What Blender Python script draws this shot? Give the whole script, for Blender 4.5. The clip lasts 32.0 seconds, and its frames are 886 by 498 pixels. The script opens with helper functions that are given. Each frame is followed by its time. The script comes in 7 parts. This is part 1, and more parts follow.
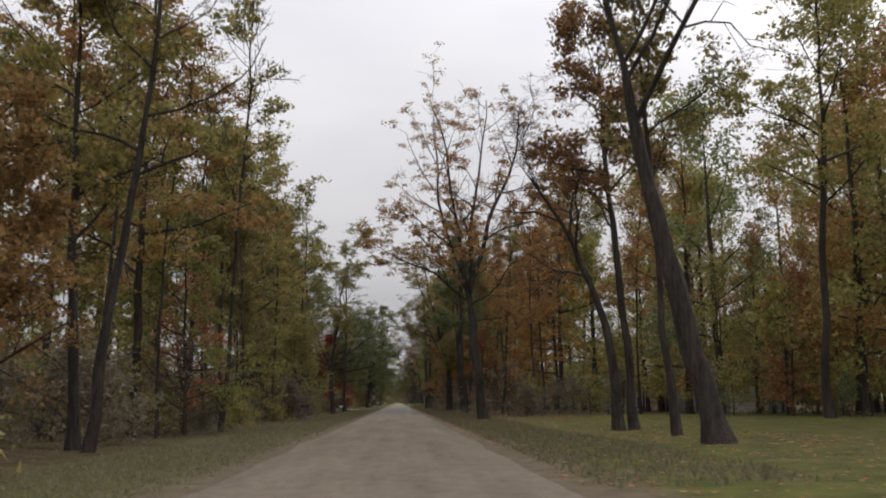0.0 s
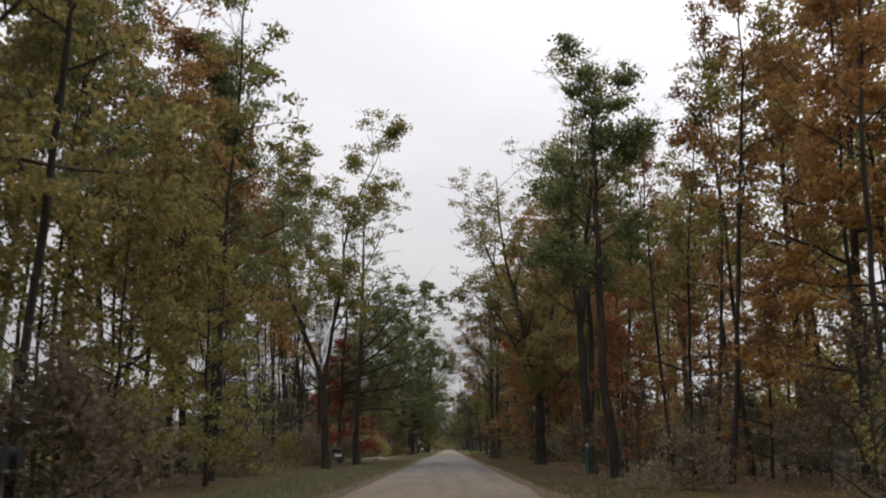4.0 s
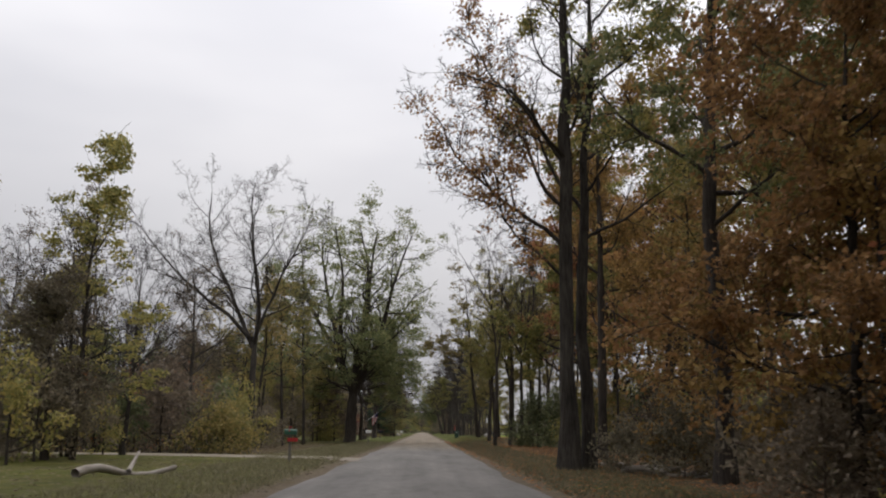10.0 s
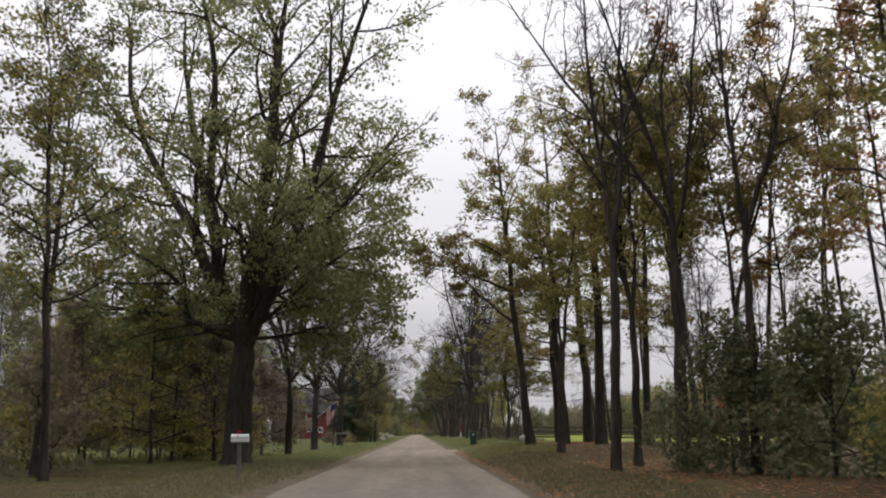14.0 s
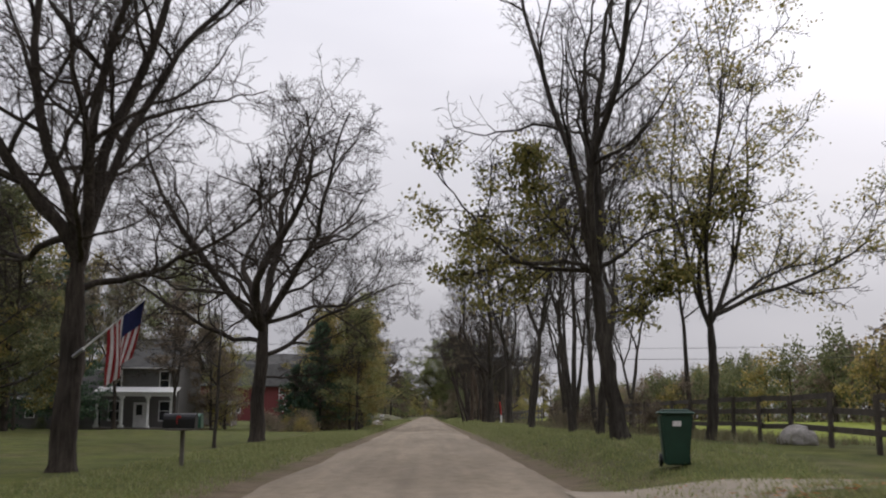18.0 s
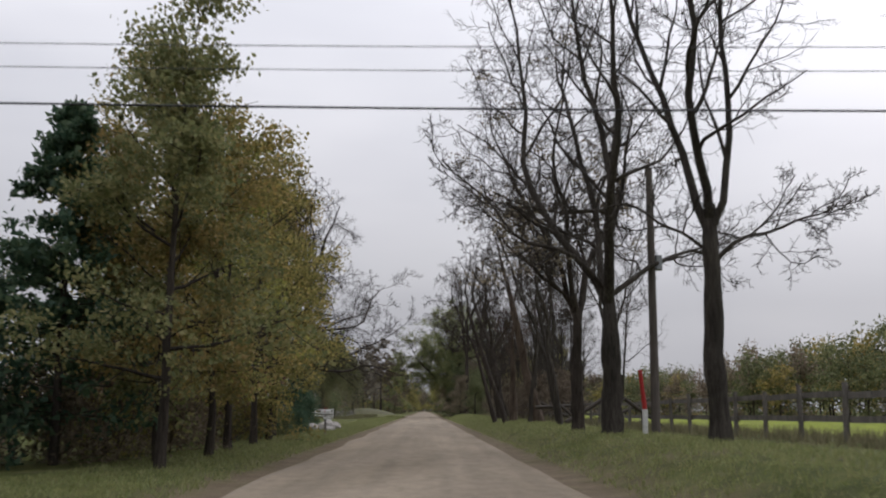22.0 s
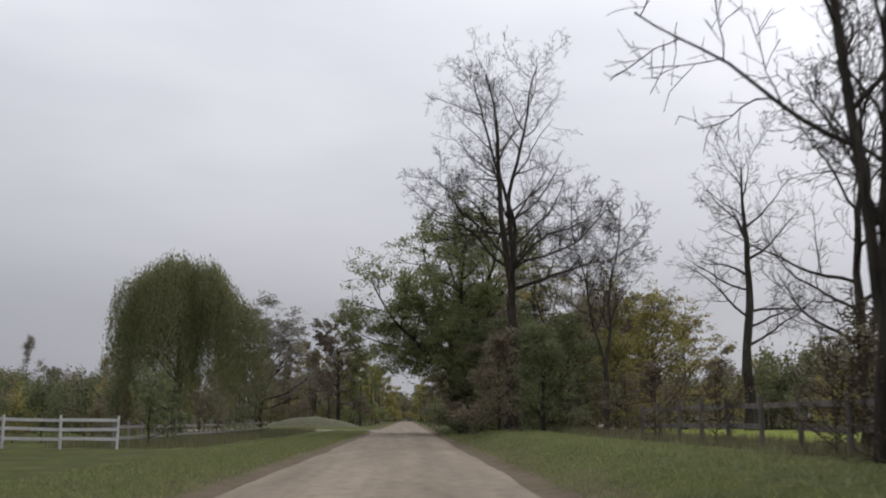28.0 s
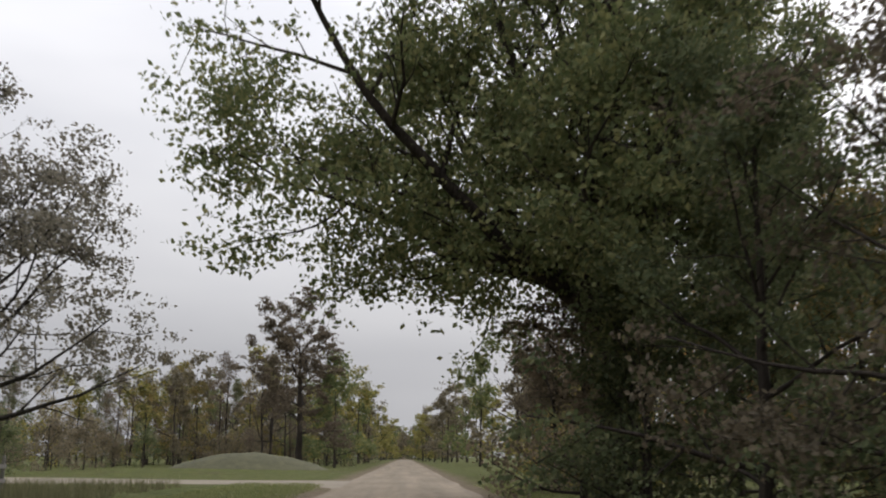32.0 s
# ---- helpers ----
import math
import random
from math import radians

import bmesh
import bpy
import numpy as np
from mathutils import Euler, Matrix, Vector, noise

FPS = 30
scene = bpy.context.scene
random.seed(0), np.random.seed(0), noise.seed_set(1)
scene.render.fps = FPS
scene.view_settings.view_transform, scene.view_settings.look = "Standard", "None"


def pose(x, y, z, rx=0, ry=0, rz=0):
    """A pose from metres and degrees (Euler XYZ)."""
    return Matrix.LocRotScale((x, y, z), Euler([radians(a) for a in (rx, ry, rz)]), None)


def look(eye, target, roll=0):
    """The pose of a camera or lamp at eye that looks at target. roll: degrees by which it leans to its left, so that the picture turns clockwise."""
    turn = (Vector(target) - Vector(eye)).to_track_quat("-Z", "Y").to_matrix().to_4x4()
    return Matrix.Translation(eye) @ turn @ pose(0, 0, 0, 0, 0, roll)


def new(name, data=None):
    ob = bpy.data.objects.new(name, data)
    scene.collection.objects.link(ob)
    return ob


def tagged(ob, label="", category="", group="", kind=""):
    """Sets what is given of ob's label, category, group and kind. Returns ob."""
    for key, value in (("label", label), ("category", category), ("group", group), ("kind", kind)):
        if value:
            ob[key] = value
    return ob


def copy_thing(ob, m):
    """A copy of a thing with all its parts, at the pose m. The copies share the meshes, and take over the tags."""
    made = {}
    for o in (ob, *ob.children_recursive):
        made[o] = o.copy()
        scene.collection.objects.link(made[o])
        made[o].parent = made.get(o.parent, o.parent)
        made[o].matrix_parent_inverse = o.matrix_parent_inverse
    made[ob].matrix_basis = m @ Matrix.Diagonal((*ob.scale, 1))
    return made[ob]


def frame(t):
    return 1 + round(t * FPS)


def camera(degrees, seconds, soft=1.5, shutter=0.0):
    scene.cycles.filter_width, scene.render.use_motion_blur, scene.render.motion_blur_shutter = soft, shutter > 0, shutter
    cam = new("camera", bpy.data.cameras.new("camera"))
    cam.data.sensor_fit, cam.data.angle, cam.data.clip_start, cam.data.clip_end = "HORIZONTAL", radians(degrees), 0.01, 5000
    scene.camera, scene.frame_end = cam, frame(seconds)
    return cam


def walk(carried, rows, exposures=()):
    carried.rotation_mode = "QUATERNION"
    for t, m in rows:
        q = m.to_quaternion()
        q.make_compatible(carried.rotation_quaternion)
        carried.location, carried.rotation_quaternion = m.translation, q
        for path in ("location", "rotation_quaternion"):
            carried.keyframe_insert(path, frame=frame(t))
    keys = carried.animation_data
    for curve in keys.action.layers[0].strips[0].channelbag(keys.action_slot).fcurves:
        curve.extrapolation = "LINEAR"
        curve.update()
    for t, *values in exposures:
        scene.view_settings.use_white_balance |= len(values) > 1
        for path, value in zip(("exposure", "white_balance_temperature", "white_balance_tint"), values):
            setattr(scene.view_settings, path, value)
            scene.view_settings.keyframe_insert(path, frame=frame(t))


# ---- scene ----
# The camera rides in a car along a straight gravel road.
cam = camera(47.6, 32.0, soft=2.0, shutter=0.18)
PATH = [
    (0, 0.34, 0, 1.35, 98.62, 0.97, -2.5),
    (0.5, 0.32, 7.34, 1.35, 98.74, 0.89, -2.5),
    (1, 0.31, 14.69, 1.35, 98.64, 0.85, -2.47),
    (1.5, 0.31, 22.07, 1.35, 99.23, 0.52, -1.14),
    (2, 0.23, 29.5, 1.35, 102.5, 0.21, 0.46),
    (2.5, 0.2, 36.95, 1.35, 102.29, 0.4, 0.46),
    (3, 0.14, 44.43, 1.35, 101.91, 0.38, 0.41),
    (3.5, 0.2, 51.96, 1.35, 101.41, -0.02, 0.37),
    (5.5, 0.18, 82.09, 1.35, 101.09, 0.11, 0.36),
    (6, 0.17, 89.61, 1.35, 101.09, 0.2, 0.28),
    (6.5, 0.18, 97.14, 1.35, 101, 0.18, 0.22),
    (7, 0.22, 104.66, 1.35, 100.87, -0.06, 0.15),
    (7.5, 0.19, 112.21, 1.35, 100.82, -0.62, 0.17),
    (8, 0.24, 119.77, 1.35, 100.69, -0.84, 0.06),
    (8.5, 0.22, 127.33, 1.35, 100.41, -1.16, -0.28),
    (9, 0.2, 134.92, 1.35, 100.24, -1.32, -0.59),
    (9.5, 0.2, 142.55, 1.35, 100.28, -1.21, -0.87),
    (10, 0.2, 150.22, 1.35, 100.29, -0.98, -1.12),
    (10.5, 0.26, 157.92, 1.35, 100.24, -0.67, -1.25),
    (11, 0.39, 165.67, 1.35, 100.23, -0.28, -1.31),
    (11.5, 0.55, 173.43, 1.35, 100.2, 0.35, -1.35),
    (12, 0.59, 181.21, 1.35, 100.28, 0.51, -1.38),
    (12.5, 0.59, 188.98, 1.35, 100.32, 0.51, -1.39),
    (13, 0.52, 196.75, 1.35, 100.37, 0.27, -1.36),
    (13.5, 0.46, 204.53, 1.35, 100.38, 0.21, -1.38),
    (15.5, 0.39, 235.7, 1.35, 100.25, -0.61, -1.26),
    (16, 0.34, 243.46, 1.35, 98.66, -0.79, -0.95),
    (16.5, 0.27, 251.22, 1.35, 97.85, -0.61, -0.85),
    (17, 0.24, 259.01, 1.35, 98.64, -0.52, -0.83),
    (17.5, 0.21, 266.83, 1.35, 99.26, -0.4, -0.84),
    (18, 0.17, 274.66, 1.35, 99.39, -0.34, -0.93),
    (18.5, 0.17, 282.46, 1.35, 99.29, -0.13, -0.94),
    (19, 0.17, 290.25, 1.35, 99.3, -0.38, -0.97),
    (19.5, 0.21, 298.01, 1.35, 99.35, -0.65, -0.97),
    (20, 0.26, 305.74, 1.35, 99.35, -0.71, -0.95),
    (20.5, 0.32, 313.46, 1.35, 99.21, -0.83, -0.99),
    (21, 0.38, 321.2, 1.35, 99.04, -0.19, -0.97),
    (21.5, 0.33, 328.94, 1.35, 99.08, -0.27, -0.99),
    (22, 0.29, 336.69, 1.35, 99.1, -0.25, -1.02),
    (22.5, 0.26, 344.44, 1.35, 99.15, -0.19, -1.04),
    (23, 0.25, 352.22, 1.35, 99.2, -0.09, -1.08),
    (23.5, 0.26, 360.03, 1.35, 99.27, -0.01, -1.39),
    (24, 0.27, 367.87, 1.35, 99.11, 0.07, -1.67),
    (24.5, 0.29, 375.75, 1.35, 99.2, 0.57, -1.72),
    (25, 0.3, 383.67, 1.35, 99.31, 0.96, -1.81),
    (25.5, 0.31, 391.62, 1.35, 99.25, 0.7, -1.84),
    (26, 0.36, 399.59, 1.35, 99.3, 0.47, -1.89),
    (26.5, 0.42, 407.58, 1.35, 99.38, 0.08, -1.89),
    (28.5, 0.51, 439.63, 1.35, 99.64, -0.04, -2.03),
    (29, 0.57, 447.66, 1.35, 99.68, -0.09, -2.01),
    (29.5, 0.58, 455.7, 1.35, 99.94, -0.53, -2.06),
    (30, 0.45, 463.8, 1.35, 100.21, -0.22, -2.1),
    (30.5, 0.28, 471.94, 1.35, 100.28, 0.08, -2.2),
    (31, 0.21, 480.04, 1.35, 100.47, 0.34, -2.09),
    (31.5, 0.21, 488.14, 1.35, 101.66, 0.06, -2.16),
    (32, 0.19, 496.24, 1.35, 101.69, -0.17, -2.13),
]
EXPOSURES = [(0, -0.06, 6500, 14), (6, 0.06, 6550, 14), (9, -0.02, 6500, 14), (11, 0.02, 6500, 14), (13, 0.12, 6500, 14), (14.6, 0.24, 6480, 15), (16, 0.16, 6450, 16), (19, -0.1, 6350, 17), (22, -0.1, 6300, 15), (26, -0.1, 6200, 16), (30, -0.3, 6350, 12), (31, -0.04, 6400, 12), (32, 0.04, 6450, 13)]
walk(cam, [(t, pose(*p)) for t, *p in PATH], EXPOSURES)

# ---- light ----
world = bpy.data.worlds.new("overcast_sky")
scene.world = world
world.use_nodes = True
wn, wl = world.node_tree.nodes, world.node_tree.links
wn.clear()
SUN_EL, SUN_AZ = 40.0, 38.0          # degrees up, degrees clockwise from the road's heading
w_out = wn.new("ShaderNodeOutputWorld")
w_bg = wn.new("ShaderNodeBackground")
w_sky = wn.new("ShaderNodeTexSky")
w_sky.sky_type, w_sky.sun_disc = "NISHITA", False
w_sky.sun_elevation, w_sky.sun_rotation = radians(SUN_EL), radians(SUN_AZ)
w_sky.air_density, w_sky.dust_density = 1.0, 4.0
w_hsv = wn.new("ShaderNodeHueSaturation")
w_hsv.inputs["Saturation"].default_value = 0.18
w_tc = wn.new("ShaderNodeTexCoord")
w_map = wn.new("ShaderNodeMapping")
w_map.inputs["Scale"].default_value = (1.0, 1.0, 3.2)
w_noise = wn.new("ShaderNodeTexNoise")
w_noise.inputs["Scale"].default_value = 1.6
w_noise.inputs["Detail"].default_value = 4.0
w_ramp = wn.new("ShaderNodeValToRGB")
w_ramp.color_ramp.elements[0].position, w_ramp.color_ramp.elements[0].color = 0.3, (5.6, 5.8, 6.2, 1)
w_ramp.color_ramp.elements[1].position, w_ramp.color_ramp.elements[1].color = 0.72, (8.4, 8.5, 8.6, 1)
w_mix = wn.new("ShaderNodeMix")
w_mix.data_type = "RGBA"
w_mix.inputs["Factor"].default_value = 0.78
wl.new(w_sky.outputs["Color"], w_hsv.inputs["Color"])
wl.new(w_tc.outputs["Generated"], w_map.inputs["Vector"])
wl.new(w_map.outputs["Vector"], w_noise.inputs["Vector"])
wl.new(w_noise.outputs["Fac"], w_ramp.inputs["Fac"])
wl.new(w_hsv.outputs["Color"], w_mix.inputs["A"])
wl.new(w_ramp.outputs["Color"], w_mix.inputs["B"])
# an overcast sky is about three times as bright overhead as at the horizon
w_sep = wn.new("ShaderNodeSeparateXYZ")
w_up = wn.new("ShaderNodeMapRange")
w_up.inputs["From Min"].default_value = 0.1
w_up.inputs["To Min"].default_value, w_up.inputs["To Max"].default_value = 0.72, 2.6
w_grad = wn.new("ShaderNodeMix")
w_grad.data_type, w_grad.blend_type = "RGBA", "MULTIPLY"
w_grad.inputs["Factor"].default_value = 1.0
wl.new(w_tc.outputs["Generated"], w_sep.inputs["Vector"])
wl.new(w_sep.outputs["Z"], w_up.inputs["Value"])
wl.new(w_mix.outputs["Result"], w_grad.inputs["A"])
wl.new(w_up.outputs["Result"], w_grad.inputs["B"])
wl.new(w_grad.outputs["Result"], w_bg.inputs["Color"])
w_bg.inputs["Strength"].default_value = 0.1
wl.new(w_bg.outputs["Background"], w_out.inputs["Surface"])
sun = new("sun", bpy.data.lights.new("sun", "SUN"))
sun.data.energy, sun.data.angle, sun.data.color = 0.7, radians(30), (1.0, 0.96, 0.9)
_az, _el = radians(SUN_AZ), radians(SUN_EL)
sun.matrix_world = look((0, 0, 60), (-60 * math.sin(_az) * math.cos(_el), -60 * math.cos(_az) * math.cos(_el), 60 - 60 * math.sin(_el)))

# ---- materials ----
def shader(name):
    m = bpy.data.materials.new(name)
    m.use_nodes = True
    nt = m.node_tree
    return m, nt, nt.nodes["Principled BSDF"]


def node(nt, kind, **props):
    n = nt.nodes.new(kind)
    for key, value in props.items():
        if key in n.inputs:
            n.inputs[key].default_value = value
    return n


def ramp(nt, stops, fac):
    n = nt.nodes.new("ShaderNodeValToRGB")
    while len(n.color_ramp.elements) < len(stops):
        n.color_ramp.elements.new(0.5)
    for e, (p, c) in zip(n.color_ramp.elements, stops):
        e.position, e.color = p, (*c, 1)
    nt.links.new(fac, n.inputs["Fac"])
    return n.outputs["Color"]


def mixed(nt, fac, a, b, blend="MIX"):
    n = nt.nodes.new("ShaderNodeMix")
    n.data_type, n.blend_type = "RGBA", blend
    for key, value in (("Factor", fac), ("A", a), ("B", b)):
        if isinstance(value, bpy.types.NodeSocket):
            nt.links.new(value, n.inputs[key])
        elif isinstance(value, tuple):
            n.inputs[key].default_value = (*value, 1)
        else:
            n.inputs[key].default_value = value
    return n.outputs["Result"]


def coords(nt, scale=(1, 1, 1), kind="Object"):
    tc = nt.nodes.new("ShaderNodeTexCoord")
    mp = nt.nodes.new("ShaderNodeMapping")
    mp.inputs["Scale"].default_value = scale
    nt.links.new(tc.outputs[kind], mp.inputs["Vector"])
    return mp.outputs["Vector"]


def noisy(nt, vec, scale, detail=4.0, rough=0.6):
    n = node(nt, "ShaderNodeTexNoise", Scale=scale, Detail=detail, Roughness=rough)
    nt.links.new(vec, n.inputs["Vector"])
    return n.outputs["Fac"]


def bumped(nt, bsdf, height, strength, distance):
    b = node(nt, "ShaderNodeBump", Strength=strength, Distance=distance)
    nt.links.new(height, b.inputs["Height"])
    nt.links.new(b.outputs["Normal"], bsdf.inputs["Normal"])


def bark(name, lo, hi):
    """Furrowed bark: long dark cracks between paler ridges, with broad mossy and weathered patches."""
    m, nt, b = shader(name)
    broad = noisy(nt, coords(nt, (1, 1, 0.4)), 1.3, 4)
    ridge = noisy(nt, coords(nt, (14, 14, 1.6)), 1.0, 5, 0.65)
    grain = noisy(nt, coords(nt, (1, 1, 0.5)), 40, 4)
    col = ramp(nt, [(0.3, lo), (0.7, hi)], broad)
    col = mixed(nt, 0.9, col, ramp(nt, [(0.36, (0.55, 0.53, 0.52)), (0.5, (1.0, 1.0, 1.0)), (0.68, (1.55, 1.55, 1.5))], ridge), "MULTIPLY")
    col = mixed(nt, 0.6, col, ramp(nt, [(0.3, (0.7, 0.7, 0.7)), (0.7, (1.25, 1.25, 1.25))], grain), "MULTIPLY")
    nt.links.new(col, b.inputs["Base Color"])
    b.inputs["Roughness"].default_value = 0.95
    b.inputs["Specular IOR Level"].default_value = 0.15
    bumped(nt, b, ridge, 1.0, 0.05)
    return m


def surface(name, lo, hi, scale=3.0, rough=0.8, stretch=(1, 1, 1), bump=0.3, dist=0.01, fine=8.0, metal=0.0):
    """A weathered surface: broad stains between two colours, a finer grain over them, and relief."""
    m, nt, b = shader(name)
    v = coords(nt, stretch)
    broad, grain = noisy(nt, v, scale, 5), noisy(nt, v, scale * fine, 6)
    col = ramp(nt, [(0.3, lo), (0.7, hi)], broad)
    shade = ramp(nt, [(0.25, (0.62, 0.62, 0.62)), (0.75, (1.2, 1.2, 1.2))], grain)
    nt.links.new(mixed(nt, 0.8, col, shade, "MULTIPLY"), b.inputs["Base Color"])
    b.inputs["Roughness"].default_value, b.inputs["Metallic"].default_value = rough, metal
    bumped(nt, b, grain, bump, dist)
    return m


def leaf_material(name, a, b_, c, vivid=0.85):
    """Leaves that vary from leaf to leaf and from tree to tree, and let some light through."""
    m, nt, b = shader(name)
    geo = nt.nodes.new("ShaderNodeNewGeometry")
    info = nt.nodes.new("ShaderNodeObjectInfo")
    col = ramp(nt, [(0.0, a), (0.55, b_), (1.0, c)], geo.outputs["Random Per Island"])
    hsv = node(nt, "ShaderNodeHueSaturation")
    mr = node(nt, "ShaderNodeMapRange")
    mr.inputs["To Min"].default_value, mr.inputs["To Max"].default_value = 0.482, 0.516
    nt.links.new(info.outputs["Random"], mr.inputs["Value"])
    nt.links.new(mr.outputs["Result"], hsv.inputs["Hue"])
    mv = node(nt, "ShaderNodeMapRange")
    mv.inputs["To Min"].default_value, mv.inputs["To Max"].default_value = 1.08, 1.6
    hsv.inputs["Saturation"].default_value = vivid
    mod = node(nt, "ShaderNodeMath")
    mod.operation = "FRACT"
    mul = node(nt, "ShaderNodeMath")
    mul.operation = "MULTIPLY"
    mul.inputs[1].default_value = 7.31
    nt.links.new(info.outputs["Random"], mul.inputs[0])
    nt.links.new(mul.outputs["Value"], mod.inputs[0])
    nt.links.new(mod.outputs["Value"], mv.inputs["Value"])
    nt.links.new(mv.outputs["Result"], hsv.inputs["Value"])
    nt.links.new(col, hsv.inputs["Color"])
    nt.links.new(hsv.outputs["Color"], b.inputs["Base Color"])
    b.inputs["Roughness"].default_value = 0.65
    b.inputs["Specular IOR Level"].default_value = 0.25
    tr = nt.nodes.new("ShaderNodeBsdfTranslucent")
    nt.links.new(hsv.outputs["Color"], tr.inputs["Color"])
    mx = nt.nodes.new("ShaderNodeMixShader")
    mx.inputs["Fac"].default_value = 0.45
    nt.links.new(b.outputs["BSDF"], mx.inputs[1])
    nt.links.new(tr.outputs["BSDF"], mx.inputs[2])
    nt.links.new(mx.outputs["Shader"], nt.nodes["Material Output"].inputs["Surface"])
    return m


BARK = {
    "grey": bark("grey_bark", (0.030, 0.026, 0.022), (0.072, 0.063, 0.053)),
    "dark": bark("dark_bark", (0.030, 0.025, 0.021), (0.070, 0.058, 0.048)),
    "pale": surface("pale_bark", (0.2, 0.18, 0.15), (0.36, 0.33, 0.28), 2.0, 0.9, (1, 1, 1.5), 0.4, 0.015),
    "brown": bark("brown_bark", (0.052, 0.038, 0.029), (0.125, 0.096, 0.074)),
}
LEAF = {
    "green": leaf_material("green_leaves", (0.076, 0.096, 0.030), (0.125, 0.142, 0.045), (0.205, 0.192, 0.062)),
    "dark_green": leaf_material("dark_green_leaves", (0.055, 0.070, 0.028), (0.092, 0.106, 0.040), (0.150, 0.148, 0.056)),
    "pale": leaf_material("pale_brown_leaves", (0.130, 0.112, 0.085), (0.190, 0.168, 0.125), (0.250, 0.220, 0.160)),
    "olive": leaf_material("olive_leaves", (0.104, 0.108, 0.023), (0.189, 0.163, 0.033), (0.296, 0.211, 0.039)),
    "yellow": leaf_material("yellow_leaves", (0.105, 0.112, 0.032), (0.180, 0.170, 0.046), (0.260, 0.222, 0.060), 0.95),
    "gold": leaf_material("golden_leaves", (0.140, 0.092, 0.030), (0.250, 0.148, 0.044), (0.330, 0.212, 0.060), 0.95),
    "orange": leaf_material("orange_leaves", (0.150, 0.070, 0.028), (0.250, 0.115, 0.040), (0.320, 0.172, 0.054), 0.98),
    "rust": leaf_material("rusty_brown_leaves", (0.132, 0.072, 0.038), (0.228, 0.118, 0.056), (0.298, 0.180, 0.070), 1.04),
    "red": leaf_material("red_leaves", (0.120, 0.022, 0.017), (0.204, 0.036, 0.024), (0.264, 0.072, 0.034), 1.04),
    "brown": leaf_material("withered_brown_leaves", (0.085, 0.068, 0.042), (0.135, 0.106, 0.064), (0.185, 0.146, 0.088)),
    "willow": leaf_material("willow_leaves", (0.080, 0.098, 0.036), (0.135, 0.150, 0.056), (0.200, 0.196, 0.080)),
    "needle": leaf_material("dark_needles", (0.020, 0.048, 0.029), (0.043, 0.084, 0.043), (0.071, 0.112, 0.052)),
}
# ---- mesh helpers ----
def mesh_of(name, verts, faces, material, smooth=True):
    """A mesh from an array of corners and arrays of faces with three or four corners each."""
    me = bpy.data.meshes.new(name)
    verts = np.asarray(verts, np.float32)
    groups = [np.asarray(f, np.int32) for f in faces if len(f)]
    me.vertices.add(len(verts))
    me.vertices.foreach_set("co", verts.ravel())
    loops = np.concatenate([f.ravel() for f in groups])
    sizes = np.concatenate([np.full(len(f), f.shape[1], np.int32) for f in groups])
    starts = np.concatenate([[0], np.cumsum(sizes)[:-1]]).astype(np.int32)
    me.loops.add(len(loops))
    me.loops.foreach_set("vertex_index", loops)
    me.polygons.add(len(sizes))
    me.polygons.foreach_set("loop_start", starts)
    me.polygons.foreach_set("use_smooth", np.full(len(sizes), smooth))
    me.update(calc_edges=True)
    me.materials.append(material)
    return me


def unit(a):
    return a / np.maximum(np.linalg.norm(a, axis=-1, keepdims=True), 1e-9)


def tubes(pts, rad, sides):
    """Tapered tubes along M polylines of n points: corners and four-cornered faces."""
    m, n, _ = pts.shape
    tan = unit(np.gradient(pts, axis=1))
    ref = np.where(np.abs(tan[:, :1, 2:]) < 0.8, [[[0.0, 0.0, 1.0]]], [[[1.0, 0.0, 0.0]]])
    u = unit(np.cross(tan, ref))
    v = np.cross(tan, u)
    a = np.arange(sides) * 2 * np.pi / sides
    ring = np.cos(a)[:, None] * u[:, :, None] + np.sin(a)[:, None] * v[:, :, None]
    verts = pts[:, :, None] + ring * rad[:, :, None, None]
    i = np.arange(m * n * sides).reshape(m, n, sides)
    j = np.roll(i, -1, axis=2)
    quads = np.stack([i[:, :-1], j[:, :-1], j[:, 1:], i[:, 1:]], -1).reshape(-1, 4)
    return verts.reshape(-1, 3), quads


def joined(pieces):
    verts, quads, base = [], [], 0
    for v, q in pieces:
        verts.append(v)
        quads.append(q + base)
        base += len(v)
    return np.concatenate(verts), np.concatenate(quads)


def wander(start, way, length, n, wobble, lift, rng, hold=0.22):
    """M polylines of n points that set out along way and bend by chance and upwards (or down) by lift."""
    pts = np.empty((len(start), n, 3))
    p, d = start.copy(), unit(way)
    first = d
    step = (length / (n - 1))[:, None]
    for k in range(n):
        pts[:, k] = p
        first = unit(first + np.array([0, 0, lift]))
        d = unit(d + hold * first + rng.normal(0, wobble, d.shape) + np.array([0, 0, lift * 0.5]))
        p = p + d * step
    return pts


